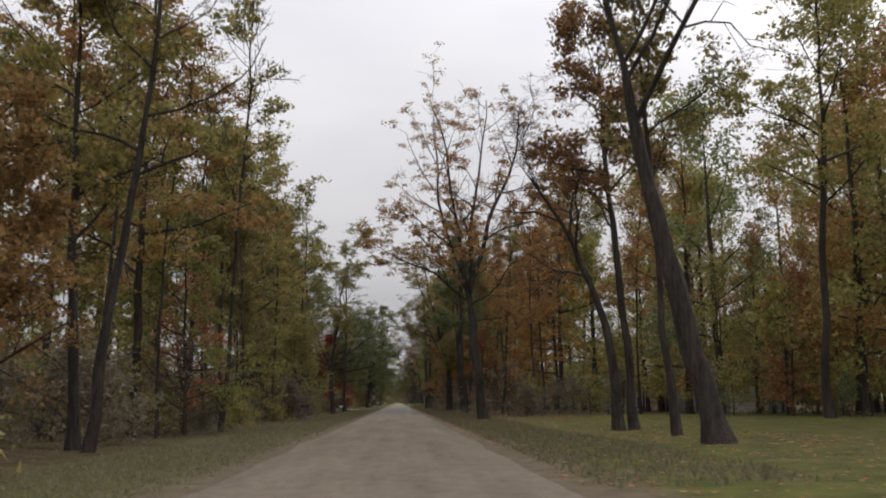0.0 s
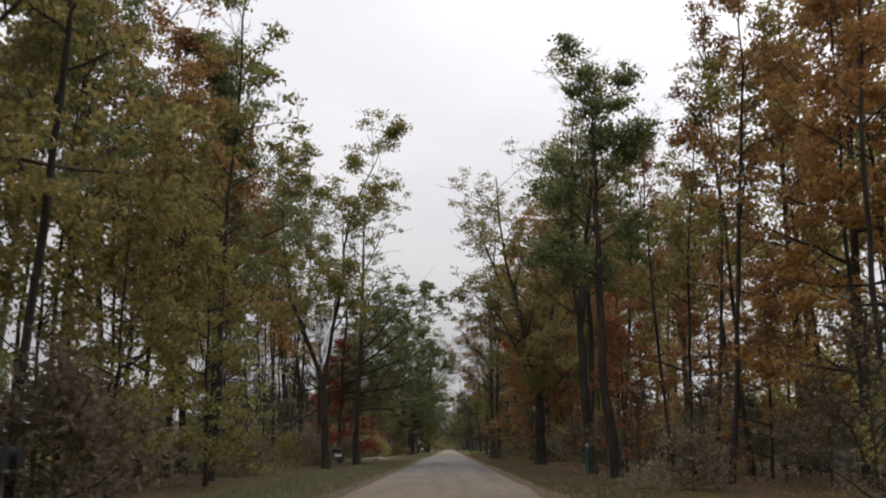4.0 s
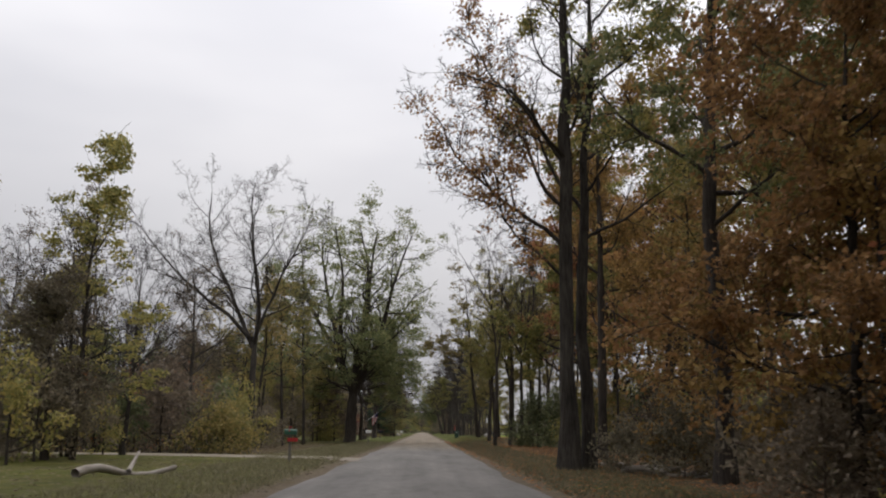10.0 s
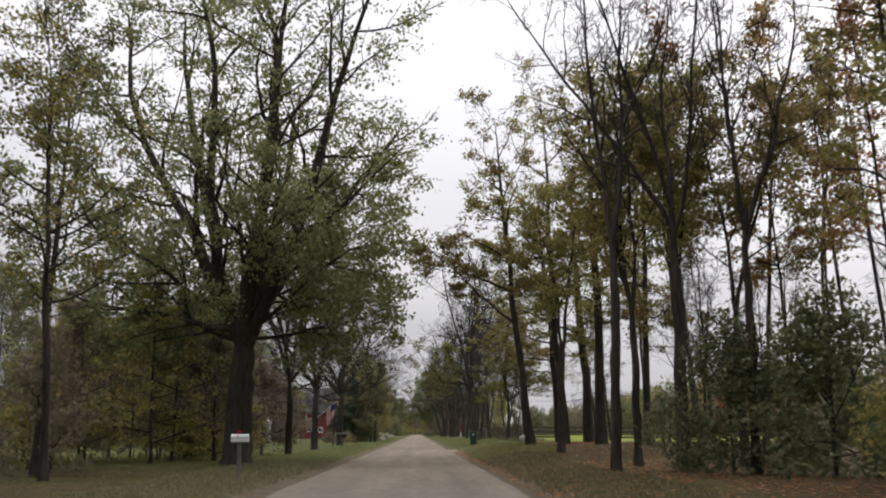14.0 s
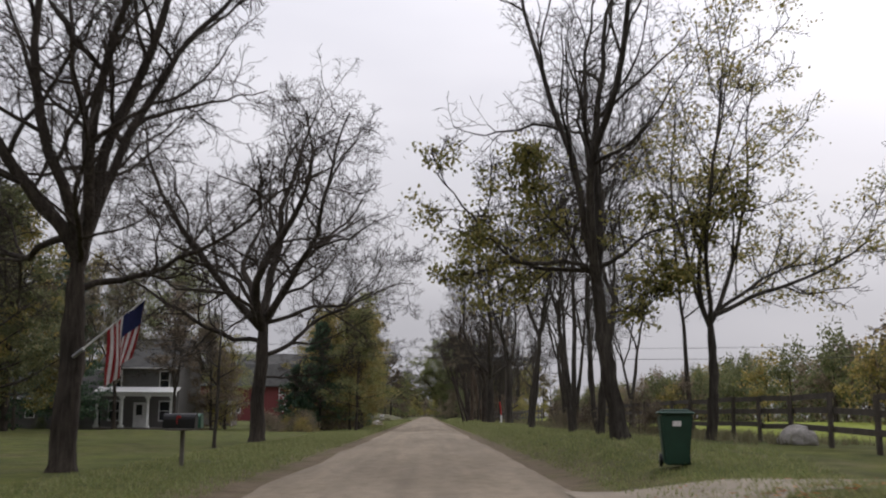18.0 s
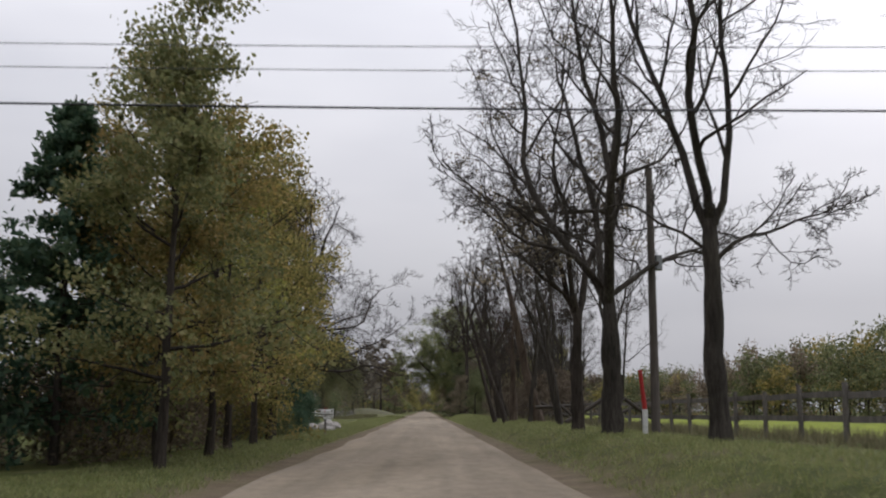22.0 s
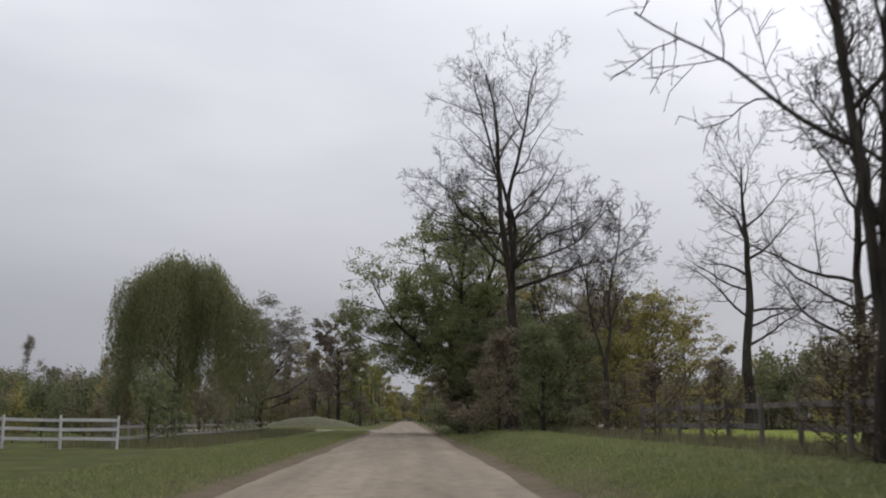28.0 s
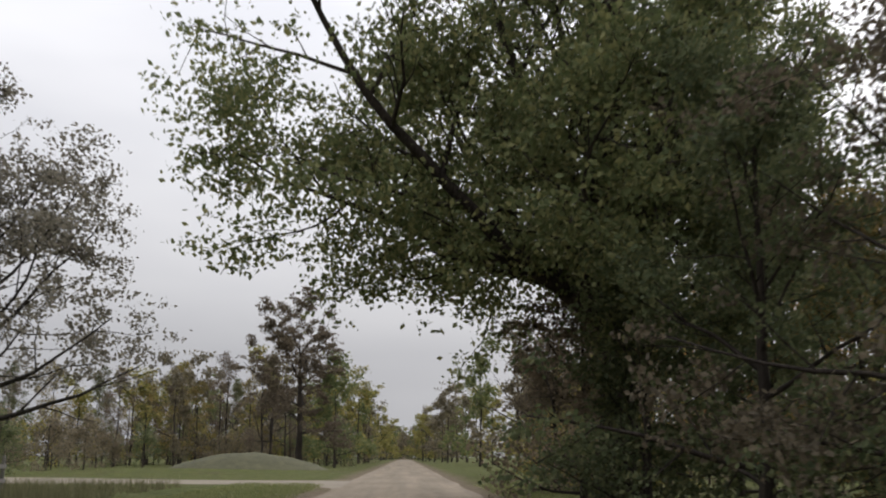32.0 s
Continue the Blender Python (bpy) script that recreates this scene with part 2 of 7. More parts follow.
def offshoots(pts, rad, count, span, angle, ratio, rng, n, wobble, lift, shrink=0.55, taper=0.5, upward=0.0):
    """count children on each of the given polylines, spread over span of their length."""
    m, k, _ = pts.shape
    t = span[0] + (span[1] - span[0]) * (np.arange(count)[None] + rng.random((m, count))) / count
    f = t * (k - 1)
    i = np.minimum(f.astype(int), k - 2)
    w = (f - i)[..., None]
    row = np.arange(m)[:, None]
    at = pts[row, i] * (1 - w) + pts[row, i + 1] * w
    tan = unit(pts[row, i + 1] - pts[row, i])
    r = rad[row, i] * (1 - w[..., 0]) + rad[row, i + 1] * w[..., 0]
    spin = rng.random((m, 1)) * 6.28 + np.arange(count)[None] * 2.4 + rng.normal(0, 0.5, (m, count))
    ref = np.where(np.abs(tan[..., 2:]) < 0.8, [0.0, 0.0, 1.0], [1.0, 0.0, 0.0])
    u = unit(np.cross(tan, ref))
    v = np.cross(tan, u)
    a = np.radians(rng.uniform(*angle, (m, count)))[..., None]
    out = np.cos(a) * tan + np.sin(a) * (np.cos(spin)[..., None] * u + np.sin(spin)[..., None] * v)
    out = out + np.array([0, 0, upward])
    total = np.linalg.norm(np.diff(pts, axis=1), axis=2).sum(1)[:, None]
    length = total * rng.uniform(*ratio, (m, count)) * (1 - taper * (t - span[0]) / max(span[1] - span[0], 1e-6))
    child = wander(at.reshape(-1, 3), out.reshape(-1, 3), length.ravel(), n, wobble, lift, rng)
    r0 = np.minimum(r.ravel() * shrink, length.ravel() * 0.017)
    return child, r0[:, None] * np.linspace(1, 0.22, n)[None]


def leaves_at(where, size, rng, droop=0.0, wide=0.36, whole=False):
    """A small pointed leaf at each place; whole: with a stalk end, two rounded shoulders and a slight fold."""
    n = len(where)
    u = unit(rng.normal(0, 1, (n, 3)) - np.array([0, 0, droop]))
    v = unit(np.cross(u, rng.normal(0, 1, (n, 3))))
    s = size * rng.uniform(0.55, 1.35, (n, 1))
    if whole:
        fold = np.cross(u, v) * s * 0.1
        verts = np.stack([where - u * s * 0.6, where + v * s * wide + fold - u * s * 0.02, where + u * s * 0.6, where - v * s * wide + fold + u * s * 0.08], 1)
        return verts.reshape(-1, 3), np.arange(4 * n).reshape(n, 4)
    verts = np.stack([where - u * s * 0.5 - v * s * wide, where - u * s * 0.5 + v * s * wide, where + u * s * 0.6], 1)
    return verts.reshape(-1, 3), np.arange(3 * n).reshape(n, 3)


def grow(seed, h=18.0, r=0.2, frac=0.85, clear=0.3, limbs=14, angle=(35, 65), reach=(0.3, 0.42), lift=0.06, lean=(0, 0), sweep=(0, 0),
         twigs=(7, 6, 4), wobble=0.14, leaves=0, size=None, puff=0.3, keep=1.0, taper=0.45, flare=1.5, droop=0.0, low=0.0, even=0.5, plain_wood=False,
         fork=0, spread=(12, 32), face=0.0, boughs=(), side=8, side_reach=(0.28, 0.45), dressed="all"):
    """The wood and the leaves of one tree: corners and faces. leaves: how many; keep: the share of branches that still bear them.
    fork: stems into which the trunk parts; boughs: great limbs as (share of the height, bearing, rise, length); dressed: which of them bear leaves."""
    rng = np.random.default_rng(seed)
    n = 14
    bare = not leaves
    fine = bare or keep <= 0.6
    if size is None:
        leaves, size = int(leaves * 1.7), 0.21
    if not plain_wood:
        leaves, size = int(leaves * 1.5), size * 0.77
    if fork:
        frac = clear + 0.03
    t = np.linspace(0, 1, n)
    trunk = np.zeros((1, n, 3))
    trunk[0, :, 2] = t * h * frac - 0.25
    trunk[0, :, 0] = lean[0] * t + sweep[0] * np.sin(t * np.pi) + np.cumsum(rng.normal(0, (0.0016 if fork else 0.003) * h, n))
    trunk[0, :, 1] = lean[1] * t + sweep[1] * np.sin(t * np.pi) + np.cumsum(rng.normal(0, (0.0016 if fork else 0.003) * h, n))
    trunk[0, :, :2] -= trunk[0, 0, :2]
    rad = (r * (1 - (0.25 if fork else 0.7) * t ** 1.1) * (1 - (0.35 if fork else 0.75) * t ** 6))[None]
    rad[0, 0] *= flare
    rad[0, 1] *= 1 + (flare - 1) * 0.2
    m = 10 if fine else 4 if plain_wood else 7

    def ramify(limb, lrad):
        branch, brad = offshoots(limb, lrad, twigs[0], (0.18, 1.0), (30, 70), (0.3, 0.5) if fine else (0.32, 0.55), rng, 6 if fine else 4, wobble * 1.35, lift * 0.6 - droop * 0.3, 0.58, even * 0.5)
        twig, trad = offshoots(branch, brad, twigs[1], (0.15, 1.0), (30, 70), (0.32, 0.55) if fine else (0.4, 0.7), rng, 3, wobble * 1.7, lift * 0.5 - droop, 0.6, even * 0.5)
        lines = [(limb, np.maximum(lrad, 0.016), 5 if bare else 3 if plain_wood else 4), (branch, np.maximum(brad, 0.0105), 3)]
        if fine:
            lines.append((twig, np.maximum(trad, 0.0075), 3))
        if twigs[2]:
            tip, prad = offshoots(twig, trad, twigs[2], (0.2, 1.0), (25, 65), (0.4, 0.75), rng, 3, wobble * 1.8, lift * 0.5 - droop, 0.6, 0.3)
            lines.append((tip[:, ::2], np.maximum(prad[:, ::2], 0.006), 3))
        return lines, branch, twig

    sets, bearing = [], []
    if not fork:
        start = clear / frac if clear < frac else 0.6
        total = (reach[0] / frac, reach[1] / frac)
        limb, lrad = [], []
        # lower limbs reach out, upper ones stand steeper
        for k in range(3):
            lo, hi = start + (1 - start) * k / 3, start + (1 - start) * (k + 1) / 3
            mid = angle[1] + (angle[0] - angle[1]) * k / 2
            c = max(2, round(limbs / 3))
            f = 1 - taper * (k + 0.5) / 3
            q, qr = offshoots(trunk, rad, c, (lo, hi), (mid - 9, mid + 9), (total[0] * f, total[1] * f), rng, m, wobble, lift, 0.62, 0.0)
            limb.append(q)
            lrad.append(qr)
        if low:
            q, qr = offshoots(trunk, rad, 3, (low / frac, start), (65, 88), (total[0] * 0.8, total[1] * 0.9), rng, m, wobble, lift * 0.7, 0.5, 0.2)
            limb.append(q)
            lrad.append(qr)
        limb, lrad = np.concatenate(limb), np.concatenate(lrad)
        lines, branch, twig = ramify(limb, lrad)
        sets.append((lines, len(limb)))
        bearing.append(("limbs", branch, twig))
        # stretch the crown to the full height
        top = np.percentile(twig[..., 2], 99.5)
        z0 = h * clear * 0.8
        k = min(max((h - z0) / max(top - z0, 0.1), 0.7), 2.2)
        for pts in [trunk] + [line[0] for line in lines] + ([] if fine else [twig]):
            pts[..., 2] = np.where(pts[..., 2] > z0, z0 + (pts[..., 2] - z0) * k, pts[..., 2])
    for kind, count in (("stems", fork), ("boughs", len(boughs))):
        if not count:
            continue
        if kind == "stems":
            bear = np.radians(face) + np.arange(count) * 2 * np.pi / count + rng.normal(0, 0.25, count)
            off = np.radians(rng.uniform(*spread, count))
            where = h * clear * rng.uniform(0.9, 1.0, count)
            long = (h - where) * rng.uniform(0.86, 1.0, count)
            thick = r * rng.uniform(0.42, 0.62, count)
            way = np.stack([np.sin(off) * np.cos(bear), np.sin(off) * np.sin(bear), np.cos(off)], -1)
            curl = 0.05
        else:
            where = np.array([g[0] for g in boughs]) * h
            bear, rise = np.radians([g[1] for g in boughs]), np.radians([g[2] for g in boughs])
            long = np.array([g[3] for g in boughs], float)
            thick = np.minimum(long * 0.0125, r * 0.5)
            way = np.stack([np.cos(rise) * np.cos(bear), np.cos(rise) * np.sin(bear), np.sin(rise)], -1)
            curl = 0.015
        root_at = np.stack([np.interp(where, trunk[0, :, 2], trunk[0, :, i]) for i in range(2)] + [np.minimum(where, trunk[0, -1, 2])], -1)
        stem = wander(root_at, way, long, 14, wobble * (0.75 if kind == "stems" else 1.15), curl, rng)
        srad = thick[:, None] * np.linspace(1, 0.16, 14)[None]
        limb, lrad = offshoots(stem, srad, side, (0.16, 1.0), (angle[0], angle[1]), side_reach, rng, m, wobble, lift, 0.62, 0.35)
        lines, branch, twig = ramify(limb, lrad)
        sets.append(([(stem, np.maximum(srad, 0.022), 8)] + lines, count))
        bearing.append((kind, branch, twig))
    shell = joined([tubes(trunk, rad, 14 if r > 0.09 and not plain_wood else 5)])
    if r > 0.09 and not plain_wood:
        # furrows and swellings of the bark
        v = shell[0]
        around = v - np.repeat(trunk[0], 14, axis=0)
        a = np.tile(np.arange(14), n)
        v += around * (0.11 * rng.normal(0, 1, 14)[a] + 0.06 * rng.normal(0, 1, len(v)) + np.repeat(0.06 * rng.normal(0, 1, n), 14))[:, None]
    if bare:
        # the stem by itself, then every limb with the branches that grow from it
        wood_geo = [shell]
        for lines, c in sets:
            for i in range(c):
                wood_geo.append(joined([tubes(*(x[i * len(line[0]) // c:(i + 1) * len(line[0]) // c] for x in line[:2]), line[2]) for line in lines]))
        return wood_geo, None
    wood_geo = [joined([shell] + [tubes(*line) for lines, _ in sets for line in (lines[:1] if plain_wood else lines)])]
    own = []
    for kind, branch, twig in bearing:
        if dressed in ("all", kind):
            kept = rng.random(len(branch)) < keep
            own.append(twig.reshape(len(branch), -1, 3, 3)[kept].reshape(-1, 3, 3))
    own = np.concatenate(own)
    clumps = max(1, leaves // (11 if plain_wood else 26))
    pick_one = rng.integers(0, len(own), clumps)
    f = rng.random(clumps) * 1.999
    i = f.astype(int)
    w = (f - i)[:, None]
    centre = own[pick_one, i] * (1 - w) + own[pick_one, i + 1] * w + rng.normal(0, puff * 0.6, (clumps, 3))
    at = centre[rng.integers(0, clumps, leaves)] + rng.normal(0, puff if plain_wood else puff * 0.8, (leaves, 3)) * np.array([1, 1, 0.65 if plain_wood else 0.45])
    return wood_geo, leaves_at(at, size, rng, droop * 4, 0.36 if plain_wood else 0.4, not plain_wood)


def tree(name, spec, bark, leaf=None, label="", category="tree", group=""):
    """A tree as a thing: an empty at its foot, with trunk and limbs, and the leaves of its crown under it."""
    wood_geo, crown = grow(**spec)
    root = new(name)
    root.empty_display_size = 0.3
    for i, geometry in enumerate(wood_geo):
        part_name = "limb" if i else "trunk"
        new(part_name, mesh_of(part_name, geometry[0], [geometry[1]], BARK[bark])).parent = root
    if crown is not None:
        new("crown", mesh_of("crown", crown[0], [crown[1]], LEAF[leaf], False)).parent = root
    return tagged(root, label, category, group)


def eased(v, lo, hi):
    v = min(max((v - lo) / (hi - lo), 0.0), 1.0)
    return v * v * (3 - 2 * v)


def ground_height(x, y):
    """Flat along the road, gently uneven away from it, with a low bank beside the second half of the road."""
    away = min(max((abs(x) - 3.2) / 14.0, 0.0), 1.0)
    bank = 0.6 * eased(x, 3.2, 5.6) * eased(y, 255, 268) * (1 - eased(y, 486, 510)) * (1 - 0.6 * math.exp(-((y - 291) / 4.0) ** 2))
    return away * 0.35 * noise.noise(Vector((x * 0.05, y * 0.05, 0.3))) + min(max((abs(x) - 2.95) / 1.2, 0), 1) * 0.05 + bank


def planted(x, y, turn=0.0, scale=1.0, tall=1.0):
    return Matrix.Translation((x, y, ground_height(x, y))) @ Matrix.Rotation(radians(turn), 4, "Z") @ Matrix.Diagonal((scale, scale, scale * tall, 1))


def plant(proto, x, y, turn=0.0, scale=1.0, leaf=None, label="", group="", tall=1.0):
    """A copy of a tree, with other leaves if asked."""
    ob = copy_thing(proto, planted(x, y, turn, scale, tall))
    if leaf:
        for c in ob.children:
            if c.name.startswith("crown"):
                c.material_slots[0].link = "OBJECT"
                c.material_slots[0].material = LEAF[leaf]
    return tagged(ob, label, "", group)


def stand(proto, x, y, turn=0.0):
    """Puts a tree that is used only once in its place."""
    proto.matrix_basis = planted(x, y, turn)
    return proto


def part(name, bm, material, parent=None, label=""):
    """Links a bmesh as one mesh object under its thing or part."""
    me = bpy.data.meshes.new(name)
    bm.to_mesh(me)
    bm.free()
    me.materials.append(material)
    ob = new(name, me)
    if parent is not None:
        ob.parent = parent
    return tagged(ob, label)


def box(bm, x0, x1, y0, y1, z0, z1, bevel=0.0):
    """A box between two corners, its edges broken by bevel."""
    made = bmesh.ops.create_cube(bm, size=1.0, matrix=Matrix.Translation(((x0 + x1) / 2, (y0 + y1) / 2, (z0 + z1) / 2)) @ Matrix.Diagonal((x1 - x0, y1 - y0, z1 - z0, 1)))
    if bevel:
        edges = list({e for v in made["verts"] for e in v.link_edges})
        bmesh.ops.bevel(bm, geom=edges, offset=bevel, segments=1, affect="EDGES")
    return bm


def boxed(x0, x1, y0, y1, z0, z1, bevel=0.0):
    return box(bmesh.new(), x0, x1, y0, y1, z0, z1, bevel)


def rod(bm, a, b, r0, r1=None, sides=10):
    """A round bar from a to b."""
    a, b = Vector(a), Vector(b)
    turn = (b - a).to_track_quat("Z", "Y").to_matrix().to_4x4()
    bmesh.ops.create_cone(bm, cap_ends=True, segments=sides, radius1=r0, radius2=r0 if r1 is None else r1, depth=(b - a).length,
                          matrix=Matrix.Translation((a + b) / 2) @ turn)
    return bm


def prism(bm, outline, x0, x1):
    """A closed outline in y and z, drawn out from x0 to x1."""
    near = [bm.verts.new((x0, y, z)) for y, z in outline]
    far = [bm.verts.new((x1, y, z)) for y, z in outline]
    k = len(outline)
    bm.faces.new(near)
    bm.faces.new(far[::-1])
    for i in range(k):
        bm.faces.new((near[i], far[i], far[(i + 1) % k], near[(i + 1) % k]))
    bmesh.ops.recalc_face_normals(bm, faces=bm.faces)
    return bm


def empty(name, x, y, z=None, turn=0.0, label="", category="", group="", kind=""):
    root = new(name)
    root.empty_display_size = 0.3
    root.matrix_basis = pose(x, y, ground_height(x, y) if z is None else z, 0, 0, turn)
    return tagged(root, label, category, group, kind)

# ---- ground and road ----
def road_material():
    m, nt, b = shader("packed_gravel")
    v = coords(nt)
    lanes = coords(nt, (1.1, 0.03, 1))
    broad, streak, grit = noisy(nt, coords(nt, (0.6, 0.12, 1)), 1.0, 4), noisy(nt, lanes, 1.0, 3), noisy(nt, v, 45, 3)
    col = ramp(nt, [(0.3, (0.178, 0.146, 0.105)), (0.7, (0.255, 0.213, 0.16))], broad)
    # a stretch of greyer stone in the middle of the road's length
    sep = nt.nodes.new("ShaderNodeSeparateXYZ")
    nt.links.new(v, sep.inputs["Vector"])
    ends = []
    for lo, hi in ((95.0, 125.0), (250.0, 215.0)):
        mr = nt.nodes.new("ShaderNodeMapRange")
        mr.inputs["From Min"].default_value, mr.inputs["From Max"].default_value = lo, hi
        nt.links.new(sep.outputs["Y"], mr.inputs["Value"])
        ends.append(mr.outputs["Result"])
    both = nt.nodes.new("ShaderNodeMath")
    both.operation = "MULTIPLY"
    for i, end in enumerate(ends):
        nt.links.new(end, both.inputs[i])
    grey = ramp(nt, [(0.3, (0.135, 0.128, 0.118)), (0.7, (0.2, 0.19, 0.175))], broad)
    # the first stretch has the trees' shade painted into a darker gravel colour
    early = nt.nodes.new("ShaderNodeMapRange")
    early.inputs["From Min"].default_value, early.inputs["From Max"].default_value = 95.0, 55.0
    nt.links.new(sep.outputs["Y"], early.inputs["Value"])
    tree_shade = ramp(nt, [(0.3, (0.125, 0.1, 0.07)), (0.7, (0.18, 0.147, 0.107))], broad)
    col = mixed(nt, early.outputs["Result"], col, tree_shade)
    col = mixed(nt, both.outputs["Value"], col, grey)
    col = mixed(nt, 0.7, col, ramp(nt, [(0.3, (0.72, 0.71, 0.7)), (0.7, (1.15, 1.13, 1.1))], streak), "MULTIPLY")
    col = mixed(nt, 0.6, col, ramp(nt, [(0.3, (0.7, 0.7, 0.7)), (0.7, (1.2, 1.2, 1.2))], grit), "MULTIPLY")
    patch = noisy(nt, coords(nt, (1.0, 0.45, 1)), 3.2, 6, 0.7)
    col = mixed(nt, 0.75, col, ramp(nt, [(0.32, (0.74, 0.72, 0.7)), (0.5, (1.0, 1.0, 1.0)), (0.68, (1.2, 1.19, 1.17))], patch), "MULTIPLY")
    nt.links.new(col, b.inputs["Base Color"])
    b.inputs["Roughness"].default_value = 0.9
    b.inputs["Specular IOR Level"].default_value = 0.2
    bumped(nt, b, grit, 0.7, 0.012)
    return m


def ground_material():
    """Grass, bare shoulders and fallen leaves; the woods' floor is brown, the lawns and fields are green."""
    m, nt, b = shader("verge_ground")
    v = coords(nt)
    sep = nt.nodes.new("ShaderNodeSeparateXYZ")
    nt.links.new(v, sep.inputs["Vector"])
    broad, mid, fine = noisy(nt, v, 0.12, 4), noisy(nt, v, 1.3, 5), noisy(nt, v, 28, 4)
    grass = ramp(nt, [(0.3, (0.052, 0.058, 0.013)), (0.55, (0.088, 0.092, 0.019)), (0.75, (0.125, 0.108, 0.031))], mid)
    litter = ramp(nt, [(0.3, (0.045, 0.032, 0.018)), (0.6, (0.085, 0.058, 0.03)), (0.8, (0.125, 0.08, 0.036))], mid)

    def math_node(op, a, b2, clamp=False):
        n = nt.nodes.new("ShaderNodeMath")
        n.operation, n.use_clamp = op, clamp
        for i, val in enumerate((a, b2)):
            if isinstance(val, bpy.types.NodeSocket):
                nt.links.new(val, n.inputs[i])
            elif val is not None:
                n.inputs[i].default_value = val
        return n.outputs["Value"]

    def between(sock, lo, hi):
        n = nt.nodes.new("ShaderNodeMapRange")
        n.inputs["From Min"].default_value, n.inputs["From Max"].default_value = lo, hi
        nt.links.new(sock, n.inputs["Value"])
        return n.outputs["Result"]
    ax = math_node("ABSOLUTE", sep.outputs["X"], None)
    eastward = math_node("MULTIPLY", between(sep.outputs["X"], 0.0, 4.0), 30.0)
    wooded = between(math_node("SUBTRACT", sep.outputs["Y"], eastward), 268.0, 235.0)
    wooded = math_node("MULTIPLY", wooded, math_node("ADD", between(ax, 6.0, 10.0), 0.35, True))
    wooded = math_node("MULTIPLY", wooded, between(math_node("ADD", ax, math_node("MULTIPLY", broad, 30.0)), 95.0, 60.0))
    west_lawn = math_node("MULTIPLY", between(sep.outputs["X"], -3.0, -5.0), math_node("MULTIPLY", between(sep.outputs["Y"], 150.0, 156.0), between(sep.outputs["Y"], 204.0, 198.0)))
    east_lawn = math_node("MULTIPLY", between(sep.outputs["X"], 3.0, 5.0), between(sep.outputs["Y"], 84.0, 76.0))
    wooded = math_node("MULTIPLY", wooded, math_node("SUBTRACT", 1.0, math_node("MULTIPLY", math_node("ADD", west_lawn, east_lawn, True), 0.8)))
    fac = math_node("ADD", math_node("MULTIPLY", wooded, 0.9), math_node("MULTIPLY", math_node("SUBTRACT", broad, 0.5), 1.6), True)
    lush = ramp(nt, [(0.3, (0.05, 0.06, 0.016)), (0.55, (0.078, 0.09, 0.024)), (0.75, (0.112, 0.108, 0.038))], mid)
    col = mixed(nt, fac, mixed(nt, between(sep.outputs["Y"], 268.0, 300.0), grass, lush), litter)
    pasture = ramp(nt, [(0.3, (0.13, 0.17, 0.022)), (0.7, (0.21, 0.24, 0.035))], mid)
    open_field = math_node("MULTIPLY", between(math_node("ADD", sep.outputs["X"], math_node("MULTIPLY", math_node("SUBTRACT", broad, 0.5), 3.0)), 11.5, 14.5), math_node("MULTIPLY", between(math_node("ADD", sep.outputs["Y"], math_node("MULTIPLY", mid, 6.0)), 296.0, 312.0), between(sep.outputs["Y"], 500.0, 492.0)))
    col = mixed(nt, open_field, col, pasture)
    dirt = ramp(nt, [(0.3, (0.1, 0.076, 0.05)), (0.7, (0.165, 0.13, 0.088))], mid)
    ragged = noisy(nt, coords(nt, (1, 0.35, 1)), 0.9, 5, 0.7)
    edge = math_node("ADD", between(ax, 4.5, 3.1), math_node("MULTIPLY", math_node("SUBTRACT", ragged, 0.5), 2.2), True)
    blotch = noisy(nt, v, 0.55, 5, 0.65)
    col = mixed(nt, 0.8, col, ramp(nt, [(0.34, (0.66, 0.68, 0.7)), (0.5, (1.0, 1.0, 1.0)), (0.66, (1.3, 1.24, 1.1))], blotch), "MULTIPLY")
    col = mixed(nt, edge, col, dirt)
    col = mixed(nt, 0.8, col, ramp(nt, [(0.3, (0.78, 0.78, 0.78)), (0.7, (1.16, 1.16, 1.16))], fine), "MULTIPLY")
    nt.links.new(col, b.inputs["Base Color"])
    b.inputs["Roughness"].default_value = 0.95
    b.inputs["Specular IOR Level"].default_value = 0.1
    bumped(nt, b, fine, 0.9, 0.04)
    return m


M_ROAD, M_GROUND = road_material(), ground_material()


def sheet(name, xs, ys, height, material):
    gx, gy = np.meshgrid(xs, ys)
    gz = np.array([[height(float(x), float(y)) for x in xs] for y in ys])
    verts = np.stack([gx, gy, gz], -1).reshape(-1, 3)
    i = np.arange(gx.size).reshape(gx.shape)
    quads = np.stack([i[:-1, :-1], i[:-1, 1:], i[1:, 1:], i[1:, :-1]], -1).reshape(-1, 4)
    return new(name, mesh_of(name, verts, [quads], material))


g_x = [-4000, -1200, -500, -250, -150, -90, -60, -45, -35, -28, -22, -18, -15, -12, -10, -9, -8, -7.2, -6.5, -5.8, -5.2, -4.65, -4.15, -3.8, -3.5, -3.2, -2.95]
g_x = np.array(g_x + [0] + [-v for v in g_x[::-1]], float)
g_y = np.concatenate([[-1500, -500, -150, -60], np.arange(-30, 640, 2), [660, 700, 760, 850, 1000, 1400, 2200, 4500]]).astype(float)
tagged(sheet("ground", g_x, g_y, ground_height, M_GROUND), "grassy verges, lawns and leaf-strewn woodland floor", "ground", kind="structure")


def road_edge(y, side):
    return side * 2.85 + 0.22 * noise.noise(Vector((y * 0.13, side * 5.0, 2.0))) + 0.08 * noise.noise(Vector((y * 0.9, side * 5.0, 7.0)))


